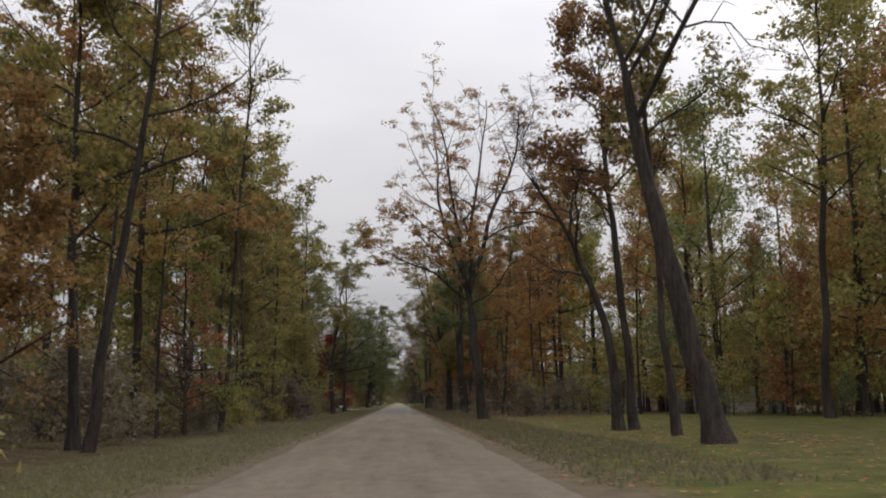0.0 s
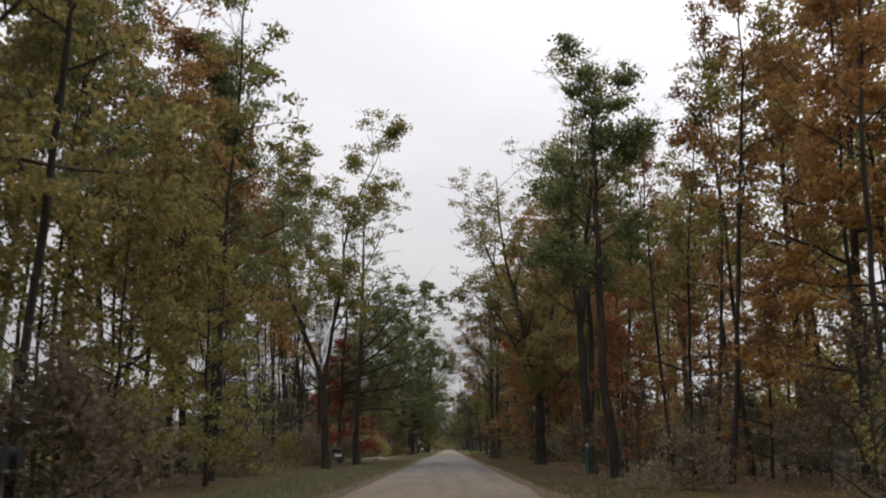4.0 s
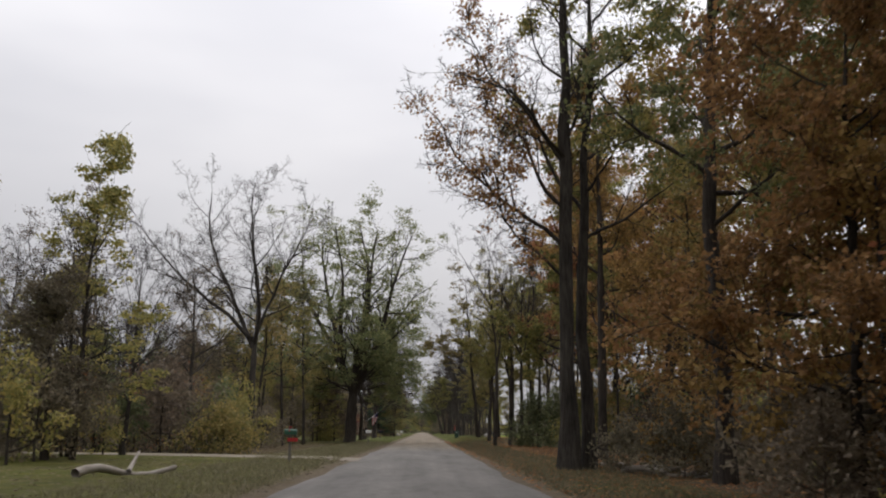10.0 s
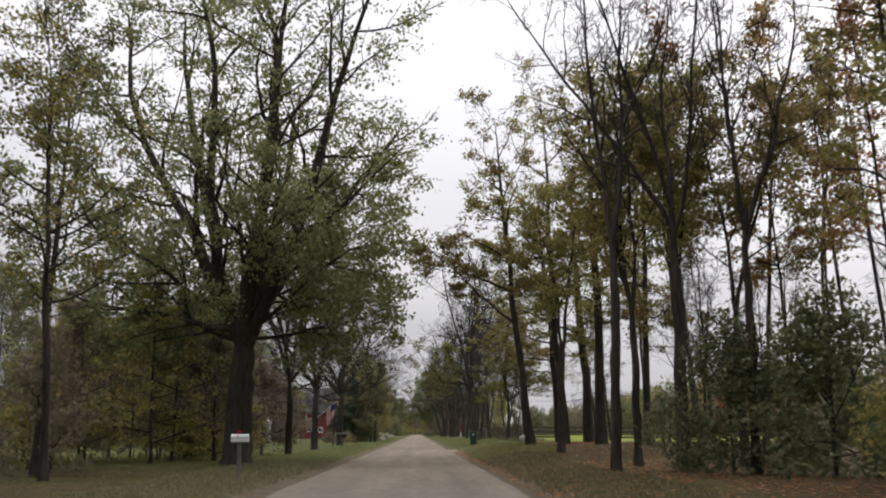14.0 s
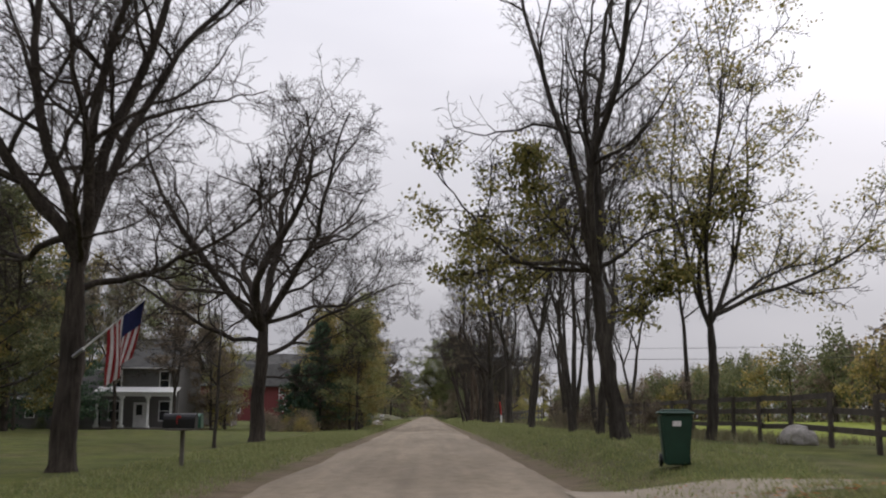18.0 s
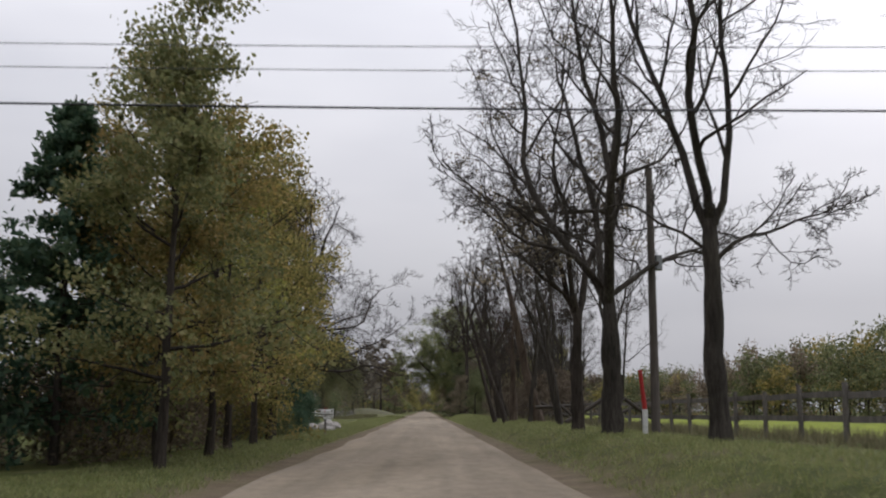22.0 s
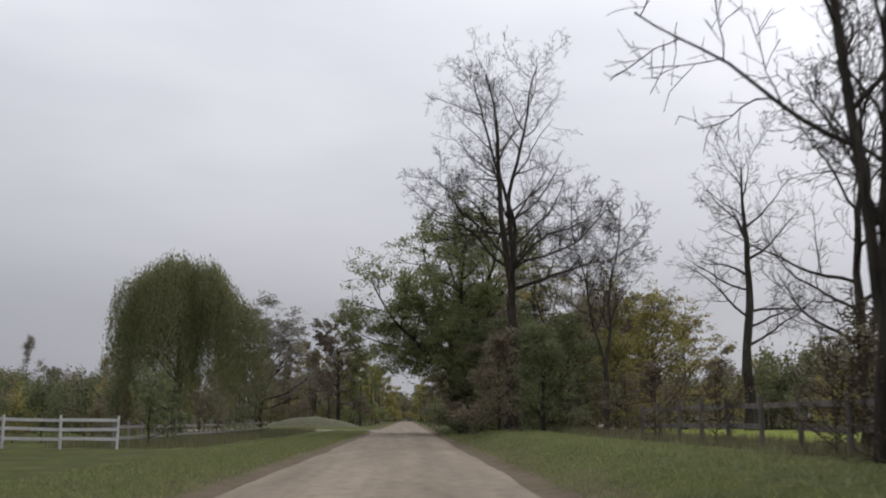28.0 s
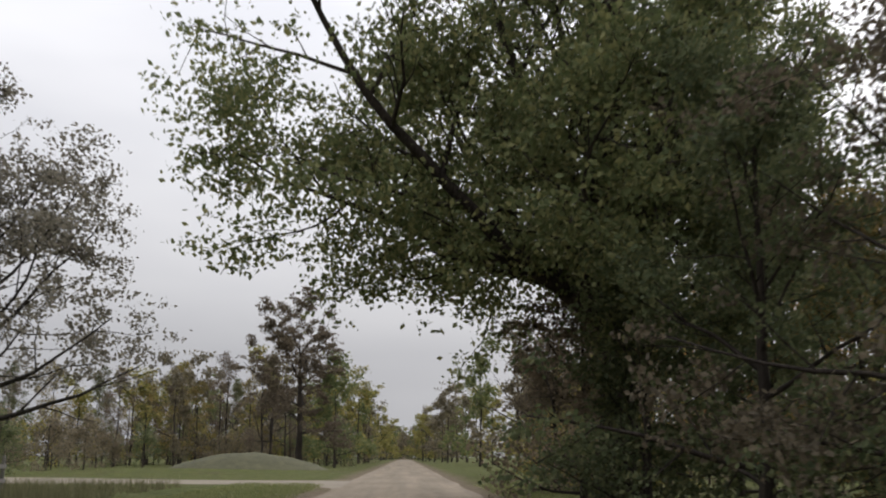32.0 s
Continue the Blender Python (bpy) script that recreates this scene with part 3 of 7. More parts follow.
r_y = np.concatenate([np.arange(-60, 640, 1.5), [660, 720, 800, 900, 990]]).astype(float)
r_v = []
for y in r_y:
    lo, hi = road_edge(float(y), -1), road_edge(float(y), 1)
    for k in range(7):
        f = k / 6
        r_v.append((lo + (hi - lo) * f, y, 0.012 + 0.045 * (1 - (2 * f - 1) ** 2)))
r_i = np.arange(len(r_v)).reshape(-1, 7)
r_q = np.stack([r_i[:-1, :-1], r_i[:-1, 1:], r_i[1:, 1:], r_i[1:, :-1]], -1).reshape(-1, 4)
tagged(new("road", mesh_of("road", np.array(r_v), [r_q], M_ROAD)), "straight tan packed-gravel country road with faint wheel tracks", "road", kind="structure")

# ---- trees: kinds ----
G_WOOD = "roadside woods"
HIDE = Matrix.Translation((0, -400, 0))
L_LEAFY = {
    "green": "tall deciduous tree with green autumn crown beside the road", "dark_green": "broad deciduous tree with dark green crown",
    "olive": "tall woodland tree with fading olive leaves", "yellow": "woodland tree with yellow-green autumn leaves",
    "gold": "woodland tree with golden autumn leaves", "orange": "woodland tree with orange-brown autumn leaves",
    "rust": "woodland tree with rusty brown autumn leaves", "red": "maple tree with deep red autumn leaves",
    "brown": "half-bare tree with withered brown leaves", "pale": "tree with pale withered leaves",
}
L_BARE = "tall leafless deciduous tree with grey branching crown"

kinds, shapes = {}, {}
for i, (key, spec, bark, leaf) in enumerate((
        ("wood_a", dict(h=24, r=0.18, frac=0.88, clear=0.28, limbs=18, angle=(30, 75), reach=(0.17, 0.26), leaves=7500, size=0.23, puff=0.3, keep=0.75, twigs=(6, 5, 0)), "dark", "olive"),
        ("wood_b", dict(h=26, r=0.21, frac=0.85, clear=0.38, limbs=16, angle=(25, 65), reach=(0.18, 0.28), leaves=7500, size=0.23, puff=0.3, keep=0.7, twigs=(6, 5, 0), lean=(0.8, 0)), "dark", "rust"),
        ("wood_c", dict(h=19, r=0.15, frac=0.9, clear=0.2, limbs=18, angle=(40, 85), reach=(0.18, 0.28), leaves=7000, size=0.22, puff=0.28, keep=0.7, twigs=(6, 5, 0), lean=(-0.7, 0.3)), "dark", "olive"),
        ("wood_d", dict(h=23, r=0.24, frac=0.7, clear=0.32, limbs=15, angle=(25, 75), reach=(0.26, 0.38), leaves=8500, size=0.23, puff=0.32, keep=0.7, twigs=(6, 5, 0)), "brown", "green"),
        ("wood_e", dict(h=10, r=0.08, frac=0.9, clear=0.08, limbs=18, angle=(45, 85), reach=(0.22, 0.36), leaves=4500, size=0.18, puff=0.26, keep=0.75, twigs=(6, 5, 0)), "dark", "gold"),
        ("thin_a", dict(h=22, r=0.11, frac=0.95, clear=0.45, limbs=15, angle=(30, 60), reach=(0.1, 0.17), leaves=1800, size=0.2, puff=0.28, keep=0.5, twigs=(5, 4, 0), lean=(0.9, 0)), "grey", "olive"),
        ("thin_b", dict(h=19, r=0.09, frac=0.95, clear=0.4, limbs=15, angle=(30, 60), reach=(0.1, 0.17), leaves=1500, size=0.2, puff=0.28, keep=0.5, twigs=(5, 4, 0), lean=(-1.2, 0.3), sweep=(0.4, 0)), "dark", "brown"),
        ("bare_a", dict(h=17, r=0.19, frac=0.75, clear=0.3, limbs=15, angle=(20, 60), reach=(0.26, 0.4), twigs=(7, 6, 3), wobble=0.17), "grey", None),
        ("bare_b", dict(h=15, r=0.15, frac=0.8, clear=0.22, limbs=15, angle=(20, 65), reach=(0.25, 0.38), twigs=(7, 6, 3), lean=(0.8, 0.2), wobble=0.18), "grey", None),
        ("bare_c", dict(h=13, r=0.1, frac=0.85, clear=0.25, limbs=15, angle=(20, 55), reach=(0.2, 0.32), twigs=(6, 6, 2), lean=(-0.9, 0), wobble=0.17), "grey", None),
        ("far_leafy", dict(plain_wood=True, h=18, r=0.2, frac=0.75, clear=0.1, limbs=9, angle=(25, 80), reach=(0.26, 0.4), leaves=2000, size=0.5, puff=0.45, keep=0.9, twigs=(4, 3, 0)), "dark", "olive"),
        ("deep_leafy", dict(plain_wood=True, h=18, r=0.2, frac=0.75, clear=0.14, limbs=12, angle=(25, 80), reach=(0.2, 0.32), leaves=6400, size=0.2, puff=0.34, keep=0.8, twigs=(5, 4, 0)), "dark", "olive"),
        ("far_bush", dict(plain_wood=True, h=7, r=0.1, frac=0.8, clear=0.02, limbs=9, angle=(20, 85), reach=(0.35, 0.55), leaves=1300, size=0.29, puff=0.34, keep=0.95, twigs=(4, 3, 0)), "dark", "olive"),
        ("far_bare", dict(h=16, r=0.18, frac=0.8, clear=0.2, limbs=9, angle=(20, 60), reach=(0.28, 0.4), leaves=60, size=0.3, keep=0.5, twigs=(4, 3, 0)), "grey", "brown"),
        ("bush", dict(plain_wood=True, h=3.6, r=0.05, frac=0.7, clear=0.03, limbs=15, angle=(20, 80), reach=(0.4, 0.65), leaves=6000, size=0.12, puff=0.2, keep=0.95, twigs=(4, 4, 0), flare=1.1), "dark", "dark_green"),
        ("thicket", dict(h=3.4, r=0.03, frac=0.8, clear=0.03, limbs=15, angle=(12, 65), reach=(0.45, 0.75), leaves=500, size=0.1, puff=0.2, keep=0.6, twigs=(5, 5, 0), flare=1.1), "brown", "brown"),
        ("undergrowth", dict(plain_wood=True, h=2.4, r=0.03, frac=0.7, clear=0.03, limbs=15, angle=(20, 75), reach=(0.5, 0.9), leaves=2800, size=0.12, puff=0.22, keep=0.9, twigs=(4, 4, 0), flare=1.1), "brown", "brown"),
)):
    shrub = key in ("bush", "thicket", "undergrowth")
    shapes[key] = dict(seed=100 + i, **spec)
    if not key.startswith(("far", "deep")):
        kinds[key] = tree("bush" if shrub else "tree", shapes[key], bark, leaf,
                          {"bush": "dense rounded roadside bush", "thicket": "leafless brown thicket of thin stems", "undergrowth": "low leafy undergrowth beneath the trees"}[key] if shrub else L_LEAFY.get(leaf, L_BARE),
                          "bush" if shrub else "tree", "undergrowth along the woods" if shrub else G_WOOD)

rnd = random.Random(7)
BRUSH, DEEP = [], []


def pick(weights):
    return rnd.choices(list(weights), list(weights.values()))[0]


def spots(x0, x1, y0, y1, count, gap):
    got = []
    for _ in range(count * 14):
        if len(got) >= count:
            break
        x, y = rnd.uniform(x0, x1), rnd.uniform(y0, y1)
        if all((x - a) ** 2 + (y - b) ** 2 >= gap * gap for a, b in got):
            got.append((x, y))
    return got


def wood(x0, x1, y0, y1, count, forms, colours, gap=1.6, scale=(0.85, 1.15)):
    """Scatters trees over a stretch, no two nearer than gap."""
    for x, y in spots(x0, x1, y0, y1, count, gap):
        form = pick(forms)
        leaf = pick(colours) if not form.startswith("bare") else None
        if form in ("bush", "thicket", "undergrowth", "wood_e") and 36 < y < 93 and 0.34 < (x - 0.3) / (y - 26) < 0.52:
            continue
        if form in ("bush", "thicket", "undergrowth") and abs(x) > 11.5:
            BRUSH.append((x, y, rnd.uniform(*scale) * 0.42))
            continue
        if leaf and form.startswith("w") and abs(x) > (19 if y > 60 else 26):
            DEEP.append((x, y, rnd.uniform(*scale) * (0.58 if form == "wood_e" else 1.25)))
            continue
        label = L_LEAFY[leaf] if leaf and form not in ("bush", "thicket", "undergrowth") else ""
        turn, size = rnd.uniform(0, 360), rnd.uniform(*scale)
        if form in ("thicket", "undergrowth") and -11.5 < x < 0 and 46 < y < 78:
            size *= 0.5                       # low growth by the first mailbox
        plant(kinds[form], x, y, turn, size, leaf, label)


def far_wood(name, label, places, colours, bare=0.2, form="far_leafy"):
    """Many trees that nobody could count, as one object."""
    solid, naked = grow(**shapes[form]), grow(**shapes["far_bare"])
    inks = list(colours)
    verts, quads, tris, index, base = [], [], [], [], 0
    late = []
    for x, y, s in places:
        geo = naked if rnd.random() < bare else solid
        a = rnd.uniform(0, 6.283)
        turn = np.array([[math.cos(a), -math.sin(a), 0], [math.sin(a), math.cos(a), 0], [0, 0, rnd.uniform(0.85, 1.2)]]) * s
        shift = np.array([x, y, ground_height(x, y) - 0.1])
        ink = 1 + inks.index(pick(colours))
        for g, slot in [(q, 0) for q in geo[0]] + [(geo[1], ink)]:
            if g is not None:
                verts.append(g[0] @ turn.T + shift)
                (quads if g[1].shape[1] == 4 else tris).append(g[1] + base)
                (index if g[1].shape[1] == 4 else late).append(np.full(len(g[1]), slot, np.int32))
                base += len(g[0])
    me = mesh_of(name, np.concatenate(verts), [np.concatenate(quads), np.concatenate(tris)], BARK["dark"], False)
    for ink in inks:
        me.materials.append(LEAF[ink])
    me.polygons.foreach_set("material_index", np.concatenate(index + late))
    return tagged(new(name, me), label, "trees", kind="stuff")


def belt(x0, x1, y0, y1, count, gap, scale):
    return [(x, y, rnd.uniform(*scale)) for x, y in spots(x0, x1, y0, y1, count, gap)]


WOODY = {"wood_a": 4, "wood_b": 3, "wood_c": 4, "wood_d": 3, "thin_a": 3, "thin_b": 3}
AUTUMN_L = {"olive": 5, "yellow": 3, "gold": 3, "green": 1, "rust": 4}
AUTUMN_R = {"rust": 5, "orange": 2, "olive": 4, "gold": 2, "yellow": 2, "brown": 1}
LOW = {"undergrowth": 4, "thicket": 2}
LOW_INK = {"brown": 6, "olive": 3}
# woods on both sides of the first half of the road
wood(-24, -11, 44, 70, 9, WOODY, {"yellow": 3, "gold": 3, "olive": 3, "rust": 3}, 2.6)
wood(-24, -10.5, 70, 108, 18, WOODY, AUTUMN_L, 2.2)
wood(-17, -10.5, 108, 136, 10, {"thin_a": 3, "thin_b": 3, "wood_b": 2}, AUTUMN_L, 2.2)
wood(-14, -8.2, 34, 108, 18, {"thin_a": 2, "thin_b": 2, "wood_e": 4}, AUTUMN_L, 2.6)
wood(-20, -8.2, 16, 150, 90, LOW, LOW_INK, 1.3, (0.8, 1.6))
wood(14, 30, 86, 150, 22, WOODY, AUTUMN_R, 2.8)
wood(10, 14, 84, 150, 11, {"wood_e": 3, "thin_a": 3, "thin_b": 2}, AUTUMN_R, 3.2)
wood(24, 44, 54, 104, 16, WOODY, {"rust": 4, "olive": 3, "orange": 2}, 3.0)
wood(18, 40, 36, 84, 22, WOODY, {"olive": 5, "rust": 3, "orange": 2, "yellow": 1}, 3.2)
wood(17, 36, 58, 82, 22, {"wood_e": 1}, {"olive": 4, "rust": 3, "brown": 2}, 2.5)
wood(18, 38, 40, 84, 26, LOW, LOW_INK, 2.0, (0.7, 1.4))
wood(7.2, 20, 76, 188, 72, LOW, LOW_INK, 1.4, (0.8, 1.6))
wood(10, 24, 150, 186, 16, WOODY, {"orange": 3, "rust": 3, "gold": 2, "olive": 4, "red": 1}, 2.6)
wood(10, 24, 186, 232, 16, WOODY, {"gold": 2, "olive": 5, "rust": 1}, 2.6)
wood(8.5, 16, 152, 186, 8, {"wood_e": 1}, {"gold": 3, "orange": 2, "olive": 3}, 2.6)
wood(-24, -9, 135, 160, 12, {"thin_a": 2, "thin_b": 2, "bare_c": 1}, AUTUMN_L, 2.6)
wood(-22, -10.5, 132, 156, 9, {"bare_a": 1, "bare_b": 2, "thin_a": 2}, {"brown": 2, "olive": 1}, 2.2)
wood(-30, -13, 172, 204, 20, {"wood_c": 1, "thin_b": 2, "bare_b": 2, "bare_c": 3}, {"brown": 3, "olive": 1}, 2.2, (0.55, 0.75))
wood(-30, -11.5, 184, 206, 34, {"undergrowth": 3, "thicket": 3}, {"brown": 4, "olive": 1}, 1.5, (1.0, 1.8))
wood(-34, -15, 200, 262, 26, {"bare_b": 2, "bare_c": 4, "wood_e": 2}, {"brown": 3, "olive": 2}, 2.8, (0.7, 1.0))
wood(-28, -9.5, 200, 262, 60, {"undergrowth": 4, "thicket": 3}, {"brown": 4, "olive": 2}, 1.5, (0.9, 1.7))
wood(15, 28, 274, 289, 5, {"bare_b": 2, "thin_b": 1}, {"brown": 1}, 3, (0.7, 0.9))
wood(13, 26, 226, 258, 9, {"thin_a": 2, "thin_b": 2, "bare_b": 1}, {"olive": 2, "gold": 1}, 2.6, (0.8, 1.0))
wood(14, 30, 236, 288, 14, {"thin_a": 2, "bare_c": 3, "wood_a": 1}, {"olive": 3, "rust": 1}, 3.5)
wood(12, 34, 244, 262, 14, {"undergrowth": 2, "bush": 1}, {"olive": 2, "brown": 1}, 2.0, (0.7, 1.1))
wood(-20, -9.2, 258, 288, 16, {"undergrowth": 3, "wood_e": 4}, {"olive": 3, "brown": 3}, 1.9, (0.7, 1.0))
# brush along the fences and behind the lawns of the second half
wood(10, 11.4, 306, 360, 9, {"thicket": 1}, {"brown": 1}, 2.0, (0.4, 0.7))
wood(7.4, 13, 398, 456, 50, {"thicket": 6, "bare_c": 1}, {"brown": 1}, 1.3, (0.7, 1.15))
wood(9.0, 14, 414, 456, 16, {"bare_c": 2, "bare_b": 1}, {"brown": 1}, 1.6, (0.55, 0.8))
wood(-11.5, -8.2, 348, 359, 9, {"undergrowth": 3, "thicket": 1}, {"olive": 2, "brown": 3}, 1.1, (0.5, 0.75))
wood(-12, -6.6, 363, 384, 18, {"undergrowth": 3, "thicket": 2}, {"olive": 3, "brown": 2}, 1.3, (0.9, 1.5))
wood(7.5, 9.5, 312, 345, 8, {"thicket": 2, "undergrowth": 1}, {"brown": 1}, 1.6, (0.4, 0.6))
wood(7.5, 14, 452, 486, 8, {"thicket": 1}, {"brown": 1}, 2, (0.6, 1.0))
wood(-36, -12.5, 484, 520, 30, {"thicket": 3, "undergrowth": 3}, {"brown": 3, "olive": 1}, 1.8, (1.0, 1.6))
wood(-44, -24, 520, 560, 40, {"thicket": 2, "undergrowth": 3, "bush": 1}, {"brown": 4, "olive": 2}, 2.0, (1.1, 2.0))
wood(-9.5, -5.6, 386, 397, 9, {"bush": 1}, {"dark_green": 1}, 1.0, (0.18, 0.28))
wood(8, 22, 530, 560, 12, {"bush": 2, "wood_e": 2, "undergrowth": 1}, {"olive": 2, "rust": 2, "brown": 1}, 2.5, (1.0, 1.6))
# woods far off that close the view
far_wood("far_woods", "distant woods of olive and brown trees beyond the fields",
         belt(-110, -50, 20, 300, 44, 7, (0.7, 1.0)) + belt(-140, -75, 300, 700, 44, 9, (0.5, 0.8)), {"olive": 4, "green": 2, "rust": 2, "brown": 2}, 0.25)
far_wood("far_woods", "distant low hedge of rounded olive trees beyond the field",
         belt(70, 130, 260, 700, 50, 8, (0.4, 0.6)) + belt(46, 90, 40, 260, 40, 7, (0.7, 1.0)), {"olive": 3, "dark_green": 4, "brown": 2}, 0.1)
far_wood("hedgerow", "long brown and olive hedgerow beyond the pasture", belt(46, 60, 285, 640, 190, 2.2, (1.1, 1.5)), {"olive": 1, "brown": 4, "dark_green": 6}, 0.0, "far_bush")
far_wood("hedgerow", "long brown hedgerow behind the barn and the meadow", belt(-62, -48, 280, 640, 100, 3.0, (0.8, 1.3)) + belt(-54, -27, 520, 600, 60, 3, (0.5, 0.85)) + belt(-46, -7, 604, 720, 66, 2.5, (0.5, 0.9)) + belt(-22, 22, 993, 998, 18, 2, (1.2, 1.6)), {"brown": 5, "olive": 1, "dark_green": 3}, 0.0, "far_bush")
far_wood("hedgerow", "low brown brush beneath and behind the roadside woods", belt(-40, -20, 8, 112, 62, 2.6, (0.45, 0.75)) + belt(-40, -20, 112, 160, 22, 2.6, (0.3, 0.45)) + belt(-46, -24, 200, 290, 50, 2.8, (0.5, 0.8)) + belt(-36, -12.5, 203, 222, 44, 1.9, (0.55, 0.9)) + belt(22, 44, 88, 285, 110, 2.8, (0.45, 0.75)) + belt(36, 48, 20, 90, 24, 3.0, (0.5, 0.8)), {"brown": 5, "olive": 2, "dark_green": 2, "rust": 1}, 0.0, "far_bush")
far_wood("far_woods", "distant roadside woods closing over the road ahead",
         belt(-44, -7, 612, 790, 66, 4, (0.5, 0.9)) + belt(7, 40, 548, 780, 44, 5, (0.6, 1.05)) + belt(-16, -4.5, 780, 990, 24, 4, (0.6, 0.9)) + belt(4.5, 16, 780, 990, 24, 4, (0.6, 0.9)) + belt(-24, 24, 1000, 1040, 30, 3, (0.7, 1.0)),
         {"olive": 5, "brown": 4, "green": 2}, 0.15)

far_wood("far_woods", "dark mixed woods behind the mown meadow", belt(-70, -13, 616, 660, 40, 3.6, (0.5, 0.75)), {"olive": 3, "brown": 4, "dark_green": 3}, 0.1, "deep_leafy")
far_wood("farm_trees", "tall dark leafy trees behind and beside the grey house", belt(-52, -25, 330, 352, 12, 4, (0.85, 1.0)) + belt(-62, -33, 371, 398, 24, 3.6, (0.75, 1.0)) + belt(-56, -27, 292, 328, 14, 4, (0.6, 0.8)),
         {"dark_green": 4, "olive": 3, "brown": 1}, 0.0, "deep_leafy")
far_wood("undergrowth", "brown and olive undergrowth deeper in the woods", BRUSH, {"brown": 5, "olive": 2, "dark_green": 2}, 0.0, "far_bush")
far_wood("deep_woods", "olive and rusty trees deeper in the woods", DEEP, {"olive": 5, "rust": 4, "green": 1, "gold": 2, "yellow": 1}, 0.0, "deep_leafy")

# ---- trees that stand out, from the start of the road on ----
def special(name, x, y, bark, leaf, label, turn=0.0, **spec):
    return stand(tree(name, spec, bark, leaf, label, "tree", "trees along the road"), x, y, turn)


special("leaning_tree", 8.8, 26.6, "dark", None, "big dark tree trunk leaning towards the road, nearly bare", seed=1, h=19, r=0.36, frac=0.62, clear=0.45, limbs=7, angle=(15, 45), reach=(0.3, 0.5), lean=(-2.6, 0.5), twigs=(7, 6, 3), wobble=0.22)
special("tree", 9.7, 34, "dark", "olive", "slender dark-barked tree with few leaves", seed=2, h=18, r=0.16, frac=0.9, clear=0.5, limbs=10, angle=(30, 55), reach=(0.15, 0.25), lean=(-0.8, 0), leaves=1600, keep=0.4)
special("tree", 9.5, 42, "dark", None, "bare tree with a stem arching over the road", seed=3, h=15, r=0.2, frac=0.8, clear=0.45, limbs=9, angle=(25, 50), reach=(0.3, 0.45), lean=(-3.6, 0), sweep=(1.2, 0), twigs=(7, 6, 3), wobble=0.22)
special("tree", 10.2, 42.4, "dark", "rust", "dark straight stem with thin rusty crown", seed=4, h=19, r=0.2, frac=0.88, clear=0.45, limbs=11, angle=(30, 60), reach=(0.18, 0.28), lean=(-1.0, 0), leaves=3400, keep=0.5)
special("maple_tree", 6.2, 70, "grey", "rust", "tall spreading tree with sparse rusty autumn leaves", seed=5, h=24, r=0.34, clear=0.37, fork=4, spread=(8, 30), lean=(-0.9, 0), face=20, side=9, side_reach=(0.26, 0.42), angle=(30, 62), boughs=((0.34, 178, 38, 8.5), (0.37, 160, 50, 8), (0.33, 0, 28, 6.5), (0.28, 20, 15, 5), (0.36, -80, 40, 6)), leaves=15000, size=0.16, puff=0.22, keep=0.85, twigs=(6, 5, 0))
special("tree", -8.4, 29, "dark", None, "thin dark tree with bare arching limbs", seed=6, h=19, r=0.15, frac=0.85, clear=0.4, limbs=9, angle=(35, 60), reach=(0.25, 0.36), lean=(1.8, 0), twigs=(7, 6, 3), wobble=0.22)
special("tree", -9.3, 30.5, "dark", "olive", "slender dark tree with olive leaves", seed=7, h=17, r=0.14, frac=0.88, clear=0.35, limbs=12, angle=(40, 65), reach=(0.2, 0.3), leaves=6000, keep=0.7)
special("maple_tree", -10.5, 26, "dark", "gold", "small maple with golden yellow autumn leaves", seed=8, h=10, r=0.11, frac=0.85, clear=0.15, limbs=15, angle=(50, 80), reach=(0.26, 0.4), leaves=9700, size=0.17, keep=0.8)
special("birch_tree", -14.6, 92, "pale", "olive", "pale-barked birch with thin olive leaves", seed=9, h=21, r=0.14, frac=0.9, clear=0.4, limbs=13, angle=(25, 50), reach=(0.14, 0.22), leaves=3400, keep=0.6, lean=(0.7, 0))
special("tree", -14.4, 98, "grey", "green", "tall narrow tree with grey-green thin crown", seed=10, h=26, r=0.24, frac=0.9, clear=0.35, limbs=16, angle=(25, 50), reach=(0.15, 0.24), leaves=8300, size=0.2, keep=0.7)
special("tree", -12, 70, "grey", "olive", "tall tree with thin olive crown", seed=11, h=21, r=0.2, frac=0.9, clear=0.4, limbs=14, angle=(25, 50), reach=(0.16, 0.25), leaves=6400, keep=0.7)
special("tree", -12.5, 113, "grey", "green", "tall tree with green crown", seed=12, h=24, r=0.24, frac=0.88, clear=0.3, limbs=16, angle=(30, 60), reach=(0.18, 0.28), leaves=10600, keep=0.7)
special("oak_tree", -6.9, 139, "dark", "green", "tall oak with layered green leaves overhanging the road", seed=13, h=25, r=0.22, frac=0.8, clear=0.42, limbs=9, angle=(35, 65), reach=(0.22, 0.32), boughs=((0.17, 15, 6, 6), (0.22, -15, 14, 7.5), (0.27, 30, 18, 7.5), (0.31, -35, 22, 7.5), (0.36, 5, 28, 7.5), (0.42, 50, 32, 7), (0.3, 90, 18, 6), (0.4, -70, 30, 6)), side=9, side_reach=(0.3, 0.5), leaves=14500, size=0.17, puff=0.2, keep=0.65, twigs=(6, 5, 0), lift=0.03)
special("tree", 7.4, 103.6, "dark", "green", "slender tree with green leaves beside the road", seed=14, h=19.5, r=0.2, frac=0.88, clear=0.42, limbs=13, angle=(30, 60), reach=(0.14, 0.22), leaves=5000, keep=0.6, lean=(-0.6, 0))
